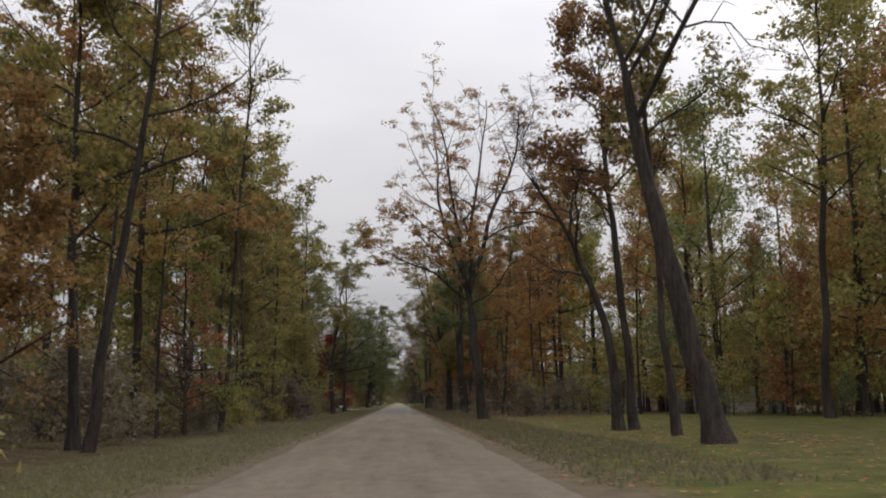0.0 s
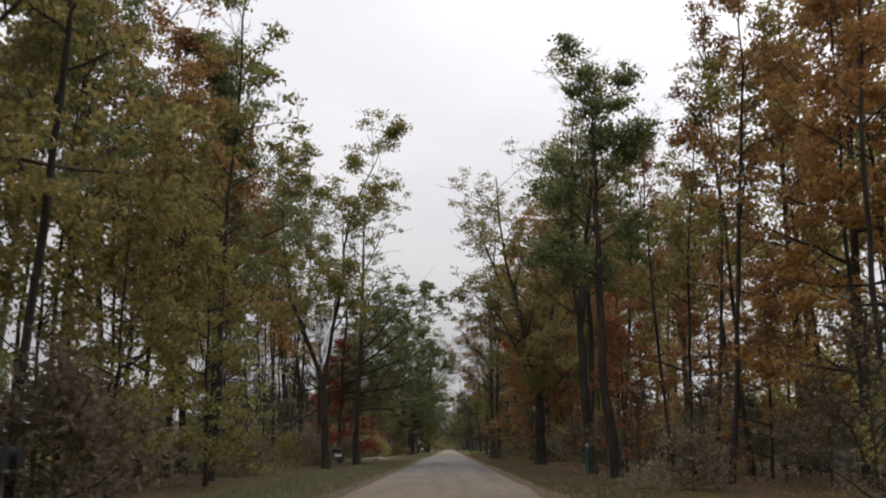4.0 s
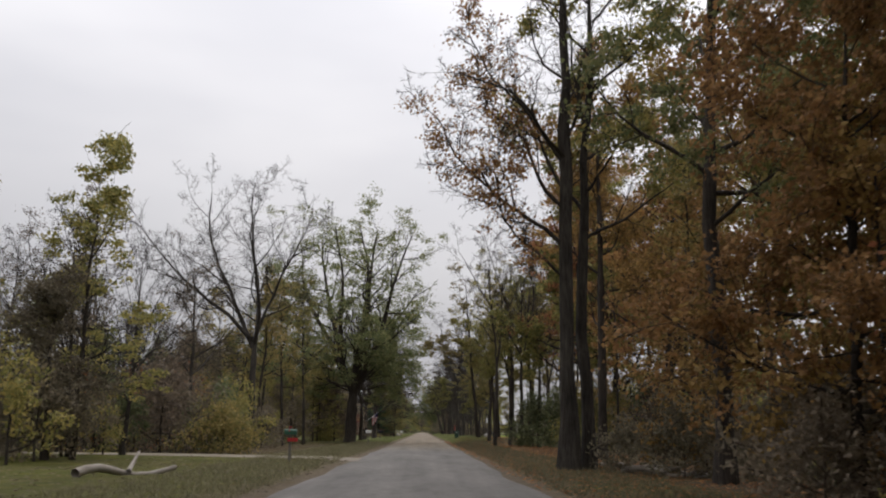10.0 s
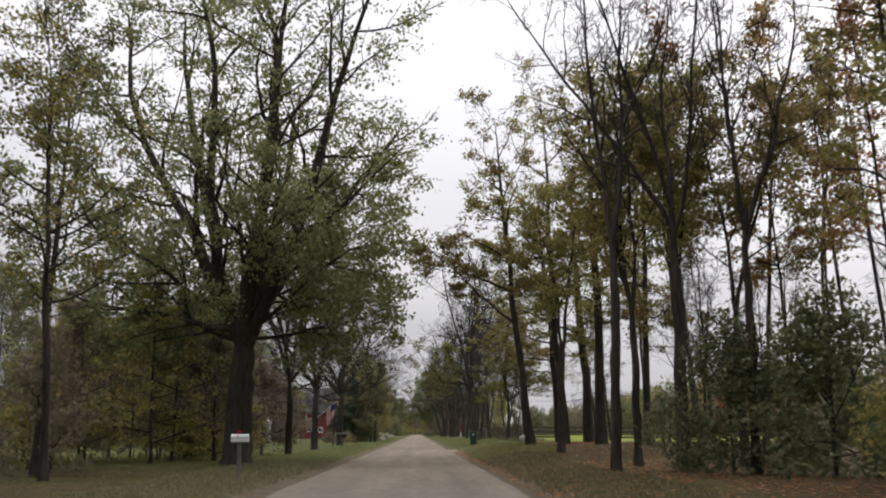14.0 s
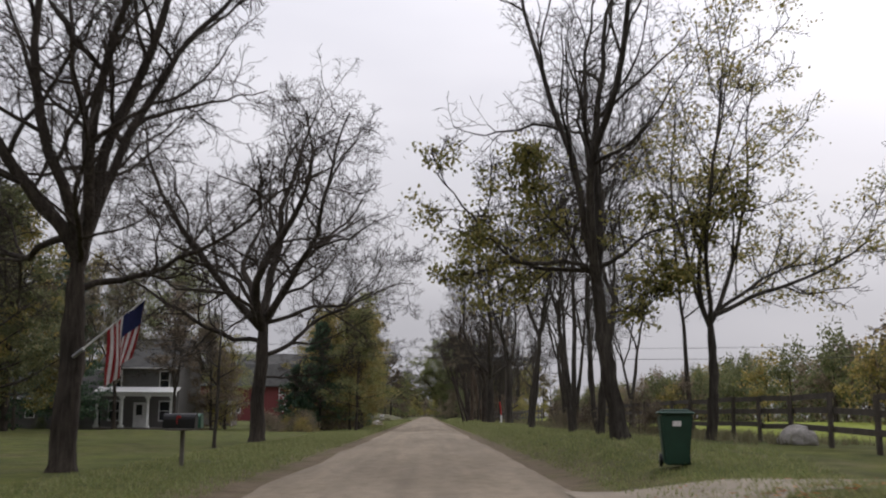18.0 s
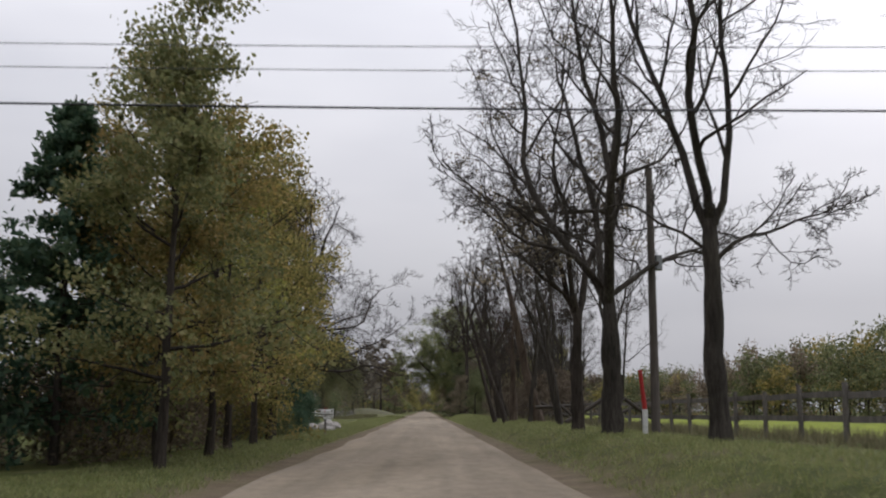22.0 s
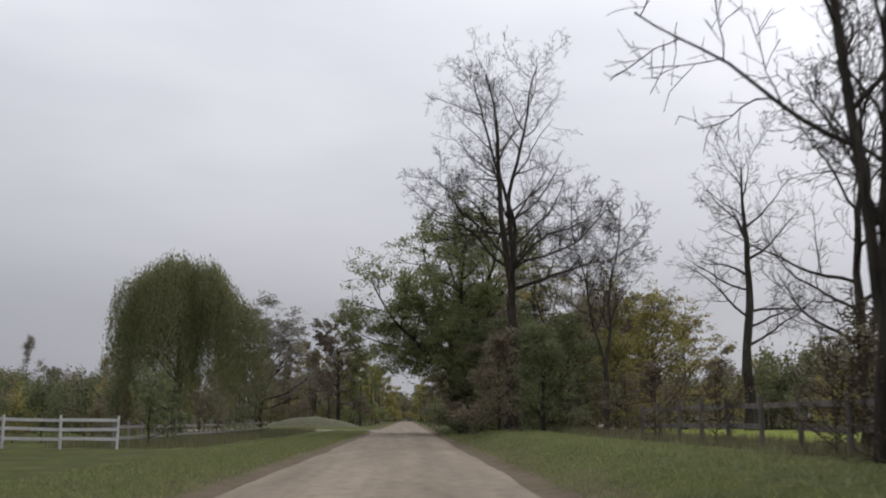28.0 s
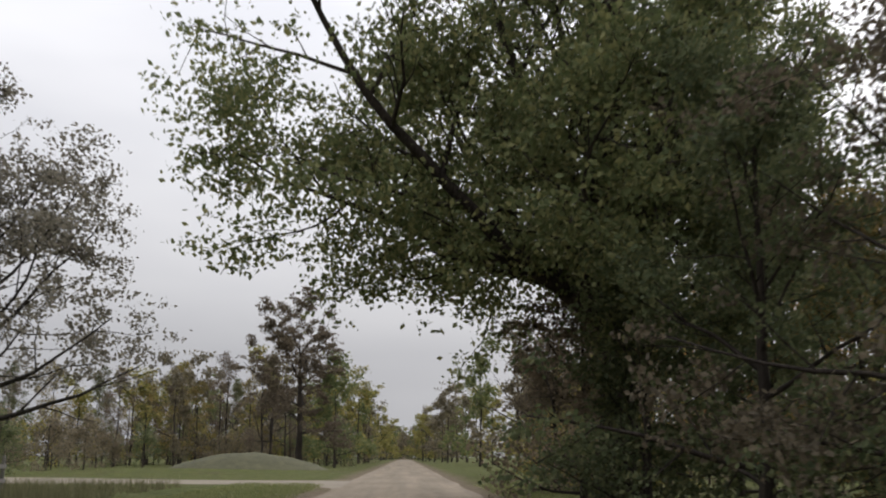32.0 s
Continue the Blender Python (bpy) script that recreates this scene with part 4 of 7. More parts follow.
special("tree", 7.4, 111, "grey", "olive", "forked grey tree with a thin, dying top", seed=15, h=22, r=0.26, clear=0.36, fork=3, spread=(8, 24), side=8, angle=(25, 55), side_reach=(0.2, 0.34), leaves=3800, size=0.17, keep=0.4, twigs=(6, 5, 2), lean=(-0.6, 0))
special("tree", 9, 124, "grey", "olive", "straight grey trunk with olive crown", seed=16, h=21, r=0.2, frac=0.85, clear=0.45, limbs=12, angle=(35, 60), reach=(0.2, 0.3), leaves=7400, keep=0.7)
special("tree", -7.7, 125, "dark", "olive", "dark double-stemmed tree with olive crown", seed=17, h=23, r=0.3, clear=0.24, fork=2, spread=(6, 14), face=0, side=12, side_reach=(0.16, 0.3), angle=(35, 65), leaves=17000, size=0.19, keep=0.75, twigs=(6, 5, 0))
special("oak_tree", -9.2, 147, "dark", "green", "oak with wide green limbs reaching over the road", seed=18, h=22, r=0.18, frac=0.75, clear=0.5, limbs=8, angle=(50, 85), reach=(0.2, 0.3), leaves=19000, size=0.18, keep=0.55, twigs=(6, 5, 0), boughs=((0.3, 5, 22, 8), (0.36, -20, 28, 8), (0.27, 35, 16, 8), (0.42, -45, 30, 8), (0.24, 52, 6, 8.5), (0.29, 68, 10, 9), (0.34, 45, 18, 9), (0.4, 72, 22, 9), (0.26, 95, 8, 8)), side=9, side_reach=(0.3, 0.5))
special("oak_tree", 7.4, 141, "dark", "olive", "massive forked oak with olive-brown leaves and heavy limbs", seed=19, h=24, r=0.48, clear=0.24, fork=4, spread=(8, 28), face=160, side=10, side_reach=(0.24, 0.4), angle=(30, 70), boughs=((0.24, 175, 40, 10), (0.22, 0, 30, 8), (0.2, -80, 35, 7), (0.23, 100, 40, 8)), leaves=36000, size=0.18, puff=0.3, keep=0.85, twigs=(6, 5, 0))
special("maple_tree", -10.4, 160.5, "dark", "red", "young maple with deep red autumn leaves", seed=20, h=12, r=0.11, frac=0.85, clear=0.08, limbs=18, angle=(45, 80), reach=(0.26, 0.36), leaves=17000, size=0.16, keep=0.85)
special("maple_tree", 11.5, 163, "dark", "red", "tall maple with red and orange autumn leaves", seed=21, h=21, r=0.24, frac=0.85, clear=0.3, limbs=15, angle=(40, 70), reach=(0.22, 0.32), leaves=14900, size=0.18, keep=0.75)
special("maple_tree", 9.2, 171, "dark", "gold", "low-branched maple with golden autumn leaves", seed=22, h=13, r=0.14, frac=0.85, clear=0.12, limbs=16, angle=(50, 80), reach=(0.25, 0.36), leaves=14300, size=0.16, keep=0.85)
special("tree", 9.0, 180, "dark", "green", "tall tree with green crown beside the road", seed=23, h=24, r=0.26, frac=0.85, clear=0.3, limbs=15, angle=(40, 70), reach=(0.2, 0.3), leaves=12900, size=0.2, keep=0.75)
special("tree", 5.6, 187.7, "grey", "rust", "tall straight tree with thin bare limbs and few brown leaves", seed=24, h=27, r=0.33, frac=0.92, clear=0.36, limbs=12, angle=(25, 50), reach=(0.16, 0.26), boughs=((0.3, 185, 42, 7.5), (0.36, 165, 48, 7), (0.26, 200, 30, 5.5), (0.42, 175, 50, 6.5)), side=9, leaves=3600, size=0.15, keep=0.5, dressed="boughs", twigs=(7, 6, 3), wobble=0.18)
special("tree", 6.4, 188.4, "grey", "olive", "tall grey tree with few remaining leaves", seed=25, h=25, r=0.24, frac=0.9, clear=0.35, limbs=14, angle=(25, 50), reach=(0.16, 0.26), leaves=3400, keep=0.4)
special("tree", -14.0, 189, "dark", "brown", "small dense dark tree at the edge of the lawn", seed=230, h=7.5, r=0.12, frac=0.85, clear=0.1, limbs=16, angle=(30, 75), reach=(0.3, 0.42), leaves=9000, size=0.14, keep=0.9, twigs=(6, 5, 0))
special("tree", -18, 208, "grey", "brown", "low spreading tree with thin purple-brown leaves", seed=26, h=12.5, r=0.18, clear=0.12, fork=5, spread=(15, 50), side=9, side_reach=(0.25, 0.42), leaves=8000, size=0.12, keep=0.6, twigs=(6, 5, 2))
special("tree", -14, 212, "grey", None, "small bare tree among thickets", seed=27, h=14, r=0.14, frac=0.85, clear=0.3, limbs=13, angle=(30, 60), reach=(0.22, 0.34))
special("tree", -12.6, 226, "grey", None, "large bare tree with wide forked crown", seed=28, h=20.5, r=0.3, clear=0.38, fork=5, spread=(15, 60), face=10, side=10, side_reach=(0.26, 0.44), angle=(25, 60), twigs=(7, 6, 3), wobble=0.18, lift=0.06)
for k, (x, y, h, leaf) in enumerate(((-12.8, 229, 13, "olive"), (-11.2, 234, 14.5, "olive"), (-13.8, 238, 16, "green"), (-10.6, 243, 15.5, "olive"), (-12.4, 247, 17, "green"), (-17.5, 240, 14, "olive"))):
    special("tree", x, y, "dark", leaf, "slender roadside tree with thin grey-olive crown", seed=150 + k, h=h, r=0.13, frac=0.88, clear=0.34, limbs=16, angle=(30, 65), reach=(0.18, 0.28), leaves=3600, size=0.16, keep=0.6, twigs=(6, 5, 0), lean=((-1) ** k * 0.7, 0))
for k, (x, y, h, n, leaf, count) in enumerate(((7.0, 246, 19.5, 3, None, 0), (9.6, 247, 22, 4, None, 0), (10.8, 243.5, 20, 3, None, 0), (8.8, 251, 15.5, 3, "olive", 9000), (11.0, 253, 16.5, 3, "yellow", 9000), (12.6, 250, 15, 2, "olive", 8000), (7.4, 262, 13, 2, "olive", 6000))):
    special("tree", x, y, "dark", leaf, "tall tree with a bare broom-like crown among the roadside clump" if leaf is None else "slender roadside tree with olive leaves in a clump", seed=210 + k, h=h, r=0.17, clear=0.4, fork=n, spread=(4, 20), face=k * 60, side=10, side_reach=(0.2, 0.36), angle=(22, 52), leaves=count, size=0.16, puff=0.28, keep=0.75, twigs=(6, 6, 2) if leaf is None else (6, 5, 0), lift=0.08, wobble=0.13)
for k, (x, y, h, leaf) in enumerate(((12.6, 227, 22, "gold"), (15.5, 231, 22, "gold"), (14, 237, 20, "yellow"), (19, 227, 23, "gold"), (17.5, 239, 20, "olive"), (22, 233, 20, "rust"))):
    special("tree", x, y, "dark", leaf, "tall dark-stemmed tree with golden-olive autumn crown", seed=220 + k, h=h, r=0.19, clear=0.26, fork=3, spread=(6, 26), face=k * 80, side=11, side_reach=(0.22, 0.38), angle=(35, 75), leaves=8500, size=0.17, puff=0.3, keep=0.55, twigs=(6, 5, 0))
special("tree", 9.5, 203, "dark", "gold", "tall tree with olive and golden leaves", seed=29, h=22, r=0.24, frac=0.85, clear=0.3, limbs=15, angle=(40, 70), reach=(0.15, 0.23), leaves=6000, keep=0.55)
special("tree", 10.5, 222, "dark", "olive", "tall tree with olive and golden brown leaves", seed=30, h=22, r=0.17, frac=0.85, clear=0.25, limbs=16, angle=(40, 75), reach=(0.18, 0.27), leaves=8000, keep=0.6)
special("oak_tree", -7.4, 257, "dark", "green", "very large oak with broad grey-green crown beside the road", seed=31, h=24, r=0.62, clear=0.22, fork=8, spread=(8, 52), face=48, side=12, side_reach=(0.26, 0.42), angle=(30, 70), boughs=((0.22, 35, 16, 8), (0.28, -6, 30, 8), (0.25, -62, 26, 9), (0.27, 40, 34, 11), (0.26, 105, 28, 11), (0.24, 180, 24, 11), (0.3, 205, 40, 11), (0.22, 150, 14, 9), (0.34, -20, 48, 10)), leaves=46000, size=0.2, puff=0.36, keep=0.72, twigs=(6, 5, 0), wobble=0.16)
for k, (x, y, h, r, lean, boughs) in enumerate((
        (6.6, 267.6, 20, 0.2, -1.6, ((0.33, 185, 32, 6.5), (0.42, 165, 30, 6), (0.5, 10, 30, 5))),
        (9.8, 279.5, 20, 0.22, -1.0, ((0.27, 178, 8, 4.8), (0.32, 200, 18, 5), (0.22, -120, 10, 4), (0.3, -60, 15, 4.5), (0.38, -100, 25, 4.5), (0.27, 100, 15, 4), (0.36, 150, 25, 4.6))),
        (11.4, 277, 21, 0.27, -0.8, ((0.33, 190, 20, 6), (0.3, -90, 5, 5), (0.42, 20, 25, 6))),
        (8.6, 268.6, 22, 0.2, -0.9, ((0.36, 170, 25, 5), (0.45, 200, 35, 5))),
        (10.4, 267.5, 22, 0.25, -0.4, ((0.35, 180, 25, 5), (0.3, -60, 10, 4), (0.48, 20, 25, 5))),
        (12.6, 266, 21, 0.2, 0.2, ((0.4, 170, 20, 5), (0.32, 60, 15, 5))))):
    special("tree", x, y, "dark", "olive", "tall dark straight tree with yellow-olive leaves on a leafy lawn", seed=40 + k, h=h, r=r, frac=0.9, clear=0.5, limbs=10, angle=(35, 65), reach=(0.18, 0.28), boughs=boughs, side=9, side_reach=(0.28, 0.46), leaves=6000, size=0.17, puff=0.24, keep=0.55, lean=(lean, 0), twigs=(6, 5, 0), lift=0.03)
for k, (x, y) in enumerate(((18.0, 308), (18.9, 309.5), (16.5, 303))):
    special("tree", x, y, "dark", None, "slender bare tree with drooping limbs in the pasture", seed=140 + k, h=11.5 - k, r=0.13, frac=0.92, clear=0.25, limbs=13, angle=(45, 85), reach=(0.22, 0.34), twigs=(6, 5, 2), lean=(-0.8, 0), lift=0.0)
special("tree", -7.4, 274.7, "dark", None, "dark bare tree with upright forked limbs", seed=50, h=17.5, r=0.22, clear=0.26, fork=5, spread=(8, 42), face=45, side=10, side_reach=(0.25, 0.42), angle=(25, 55), twigs=(6, 6, 3), wobble=0.18)
for k, (x, y, h, leaf) in enumerate(((-9.6, 263, 7, "brown"), (-10.6, 269, 8, "olive"), (-9.4, 277, 6.5, "brown"), (-12, 274, 8, "olive"), (-13.5, 283, 8, "brown"))):
    special("tree", x, y, "dark", leaf, "low shrubby tree with brown and olive leaves beside the lawn", seed=190 + k, h=h, r=0.09, frac=0.85, clear=0.04, limbs=16, angle=(30, 80), reach=(0.28, 0.42), leaves=6000, size=0.15, keep=0.8, twigs=(6, 5, 0))
special("tree", -12, 268, "dark", "olive", "low leafy tree beside the verge", seed=51, h=9, r=0.12, frac=0.85, clear=0.12, limbs=14, angle=(50, 80), reach=(0.3, 0.4), leaves=8300, keep=0.85)
special("tree", -8.2, 298.5, "dark", None, "bare old tree on the lawn with a flag on its trunk", seed=52, h=17.5, r=0.32, clear=0.3, fork=6, spread=(10, 58), face=60, side=11, side_reach=(0.28, 0.45), angle=(28, 62), boughs=((0.24, 10, 38, 7), (0.3, 185, 35, 9), (0.28, -90, 30, 7), (0.34, 170, 12, 8)), twigs=(8, 7, 3), lift=0.06, wobble=0.22)
special("walnut_tree", -8.0, 324.3, "dark", None, "bare spreading walnut with long crooked limbs on the lawn", seed=53, h=18, r=0.4, clear=0.33, fork=6, spread=(14, 58), face=15, side=11, side_reach=(0.3, 0.48), angle=(30, 65), boughs=((0.23, -4, 24, 9.5), (0.17, -10, 4, 5), (0.27, 182, 10, 10), (0.32, 40, 30, 9), (0.3, -100, 25, 9), (0.34, 190, 40, 10)), twigs=(8, 7, 3), lift=0.05, wobble=0.25)
special("sapling", -7.9, 313.7, "grey", None, "thin bare sapling on the lawn", seed=54, h=7, r=0.08, frac=0.9, clear=0.35, limbs=9, angle=(35, 65), reach=(0.25, 0.4), twigs=(5, 4, 2))
special("tree", 6.0, 304.5, "grey", "yellow", "forked half-bare tree with clumps of yellow-green leaves", seed=55, h=18, r=0.25, clear=0.26, fork=4, spread=(8, 30), face=170, side=9, side_reach=(0.26, 0.42), angle=(28, 60), boughs=((0.38, 182, 22, 6.5), (0.36, 160, 22, 6), (0.42, 190, 50, 4), (0.32, 5, 30, 5), (0.2, 0, 20, 3)), leaves=5600, size=0.16, keep=0.6, dressed="boughs", twigs=(7, 5, 3), lean=(-0.9, 0), wobble=0.18)
special("tree", 8.6, 304.8, "grey", "olive", "many-stemmed tree with thin olive leaves", seed=56, h=13, r=0.15, clear=0.27, fork=4, spread=(6, 36), face=0, side=9, side_reach=(0.25, 0.42), angle=(30, 65), boughs=((0.3, 0, 30, 7), (0.34, 20, 20, 6)), leaves=6500, size=0.12, keep=0.55, twigs=(7, 5, 0))
for k, (x, y, h, r) in enumerate(((6.6, 312.5, 15, 0.14), (6.2, 316.5, 15, 0.12), (6.9, 321, 14, 0.12), (8.4, 324, 16, 0.13), (6.3, 334, 16, 0.17), (8.2, 331, 15, 0.12), (9.2, 336, 15, 0.13), (9.6, 343, 13, 0.15), (7.4, 346.8, 9, 0.12), (12, 345, 10, 0.13), (14, 352, 11, 0.14), (11.5, 318, 13, 0.1), (10.6, 327, 12, 0.1), (12.4, 334, 11, 0.1))):
    special("tree", x, y, "grey", None, L_BARE, seed=60 + k, h=h, r=r, frac=0.8, clear=0.35, limbs=12, angle=(20, 50), reach=(0.25, 0.38), twigs=(7, 6, 3), lean=((-1) ** k * 0.6, 0), lift=0.07, wobble=0.2, fork=(2, 3, 0)[k % 3], side=10, spread=(8, 24), face=k * 70)
special("tree", 6.05, 368, "grey", None, "bare forked tree with leaning limbs beside the pole", seed=71, h=17, r=0.3, clear=0.24, fork=4, spread=(8, 34), face=175, side=10, side_reach=(0.26, 0.42), angle=(28, 62), boughs=((0.3, 185, 45, 7), (0.25, 5, 45, 8)), twigs=(6, 6, 3), wobble=0.2)
special("tree", 5.75, 373, "dark", "brown", "half-dead tree with withered leaves clinging to its limbs", seed=74, h=14, r=0.24, clear=0.3, fork=3, spread=(8, 30), face=170, side=9, angle=(28, 62), boughs=((0.3, 180, 42, 6.5), (0.4, 195, 50, 5)), leaves=3000, size=0.13, keep=0.4, twigs=(8, 6, 2), wobble=0.2)
special("tree", 7.2, 360.5, "grey", None, "bare tree forked like a broad vase beside the fence", seed=72, h=16, r=0.24, clear=0.34, fork=3, spread=(10, 30), face=0, side=10, side_reach=(0.26, 0.44), angle=(28, 62), boughs=((0.26, 5, 20, 5), (0.28, 185, 25, 4)), twigs=(6, 6, 3), wobble=0.2, lift=0.07)
special("walnut_tree", -10.8, 412.4, "dark", None, "bare walnut with long crooked limbs beside the barn", seed=73, h=19, r=0.44, clear=0.38, fork=6, spread=(10, 50), face=20, side=11, side_reach=(0.26, 0.44), angle=(30, 68), boughs=((0.3, -3, -7, 11.5), (0.27, 14, -4, 11), (0.34, -28, 2, 11), (0.38, 25, 14, 10), (0.36, 170, 12, 9), (0.34, -100, 10, 8)), twigs=(8, 7, 3), lift=0.03, wobble=0.26)
special("dead_tree", 7.0, 396, "brown", None, "leaning dead tree with a broken crooked top", seed=80, h=11.5, r=0.3, frac=0.97, clear=0.45, limbs=6, angle=(30, 60), reach=(0.14, 0.24), lean=(-2.5, 0), boughs=((0.42, 0, 45, 4), (0.5, 30, 50, 4), (0.3, 180, 50, 3)), side=7, twigs=(6, 5, 2), wobble=0.3)
special("tree", 5.3, 398.7, "dark", None, "bare tree leaning far over the verge", seed=82, h=11, r=0.16, clear=0.62, fork=2, spread=(8, 26), face=180, lean=(-2.4, 0), side=8, boughs=((0.35, 170, 50, 3), (0.5, 0, 50, 3)), twigs=(6, 6, 3), wobble=0.24)
special("dead_tree", 5.8, 399.8, "brown", None, "upright dead trunk with a broken top", seed=83, h=7.5, r=0.22, frac=0.98, clear=0.5, limbs=5, angle=(40, 70), reach=(0.14, 0.26), boughs=((0.5, 10, 40, 3), (0.62, 185, 45, 2.5)), side=6, twigs=(5, 5, 2), wobble=0.3)
special("tree", 5.0, 404, "dark", None, "bare tree leaning over the verge", seed=81, h=11, r=0.15, clear=0.4, fork=2, spread=(6, 26), face=180, lean=(-1.4, 0), side=9, twigs=(7, 6, 3), wobble=0.22)
for k, (x, y, h, r, n) in enumerate(((7.7, 392, 13, 0.18, 2), (6.1, 393.5, 13, 0.12, 2), (8.8, 395, 12, 0.16, 2), (6.9, 386, 13, 0.16, 3), (9.4, 388, 13, 0.18, 3), (8, 408, 12, 0.16, 2), (7.6, 425.5, 9.5, 0.12, 2), (9.2, 424, 11, 0.13, 2),
                                     (8.4, 431, 10, 0.12, 3), (10, 430, 11, 0.13, 2), (9, 437, 9, 0.11, 2), (10.5, 420, 12, 0.13, 2), (8.6, 443, 7.5, 0.1, 3))):
    special("tree", x, y, "grey", None, "thin bare forked tree beside the pasture fence", seed=160 + k, h=h, r=r, clear=0.28, fork=n, spread=(6, 24), face=k * 50, side=9, side_reach=(0.22, 0.4), angle=(25, 60), twigs=(7, 5, 3), wobble=0.22, lean=((-0.8, 0.3, 0.1)[k % 3], 0))
special("tree", 6.05, 412.3, "dark", None, "thick old bare tree forked above the road", seed=85, h=13.5, r=0.34, clear=0.4, fork=3, spread=(10, 32), face=10, lean=(-0.75, 0), side=9, angle=(28, 62), boughs=((0.33, 178, 12, 3.6), (0.22, 60, 40, 4), (0.3, -100, 35, 3)), twigs=(6, 6, 3), wobble=0.24)
for k, (x, y, h, leaf, n) in enumerate(((-5.7, 360, 11.6, "green", 6500), (-6.4, 362.5, 11, "olive", 6000), (-5.9, 366, 10.5, "olive", 5500), (-6.3, 371, 10.5, "yellow", 4500), (-6.3, 376, 12, "olive", 5000), (-6.5, 381, 12.5, "yellow", 4500), (-9.5, 368, 11, "olive", 5000), (-10, 378, 12, "olive", 4500), (-7.2, 387.5, 13.5, "olive", 6000), (-8.2, 393, 13, "yellow", 5000), (-11.5, 386, 13, "olive", 4000))):
    special("tree", x, y, "dark", leaf, "close-set roadside tree with yellowing olive leaves", seed=100 + k, h=h, r=0.11, frac=0.9, clear=0.15 if k < 7 else 0.3, limbs=18, angle=(30, 82), reach=(0.2, 0.32), leaves=round(n * 1.5), size=0.15, keep=0.65, twigs=(6, 5, 0))
special("tree", -6.8, 383.5, "dark", None, "bare brown tree at the end of the tree row", seed=240, h=12, r=0.14, clear=0.25, fork=4, spread=(8, 40), side=9, side_reach=(0.25, 0.42), twigs=(6, 6, 2), wobble=0.2)
special("tree", 6.6, 491, "dark", None, "tall bare tree with spreading crown above the bushes", seed=110, h=23, r=0.36, clear=0.4, fork=3, spread=(2, 13), face=170, side=13, side_reach=(0.26, 0.44), angle=(35, 68), boughs=((0.36, 0, 22, 8.5), (0.42, 30, 30, 8), (0.45, 180, 30, 7.5), (0.38, -80, 25, 7), (0.5, 190, 36, 7.5), (0.5, 5, 36, 8)), twigs=(7, 6, 3), lift=0.04, wobble=0.16)
special("oak_tree", 5.8, 523, "dark", "green", "large oak with broad green crown reaching over the road", seed=111, h=20, r=0.6, clear=0.24, fork=10, spread=(8, 62), face=15, side=12, side_reach=(0.26, 0.42), angle=(30, 70), boughs=((0.36, 180, 18, 11.5), (0.42, 165, 34, 9), (0.5, 200, 40, 9), (0.34, 0, 25, 10), (0.42, 20, 40, 10), (0.3, -90, 25, 9), (0.45, -70, 45, 9), (0.45, 100, 40, 9)), leaves=84000, size=0.19, puff=0.4, keep=0.92, twigs=(7, 5, 0), wobble=0.17)
special("tree", 9.8, 479, "grey", None, "small bare twin-stemmed tree at the edge of the field", seed=112, h=11.8, r=0.16, clear=0.28, fork=2, spread=(6, 16), face=180, side=12, side_reach=(0.25, 0.42), angle=(35, 60), twigs=(6, 5, 2))
special("tree", 19, 486, "grey", None, "bare tree in the field with level limbs", seed=113, h=17.5, r=0.28, frac=0.85, clear=0.25, limbs=14, angle=(45, 75), reach=(0.25, 0.4), twigs=(7, 6, 3))
special("tree", -13.2, 527, "grey", "pale", "spreading tree with thin pale brown leaves", seed=114, h=12.4, r=0.22, frac=0.65, clear=0.1, limbs=18, angle=(40, 80), reach=(0.42, 0.56), leaves=15500, size=0.16, keep=0.85, twigs=(7, 6, 0))
special("tree", -11.5, 611, "dark", "brown", "distant tree with dark red-brown crown", seed=115, h=20, r=0.35, frac=0.7, clear=0.2, limbs=14, angle=(40, 75), reach=(0.3, 0.45), leaves=17000, size=0.26, keep=0.9, twigs=(6, 5, 0))
def tall_shrub(k, x, y, h, leaf, n):
    return special("tall_shrub", x, y, "dark", leaf, "tall dense shrub with dark green leaves beside the road" if leaf == "dark_green" else "tall shrub with thinning olive-brown leaves", seed=130 + k, h=h, r=0.12, frac=0.8, clear=0.03, limbs=18, angle=(20, 80), reach=(0.35, 0.5), leaves=n, size=0.145, puff=0.26, keep=0.9, twigs=(6, 5, 0), flare=1.1)


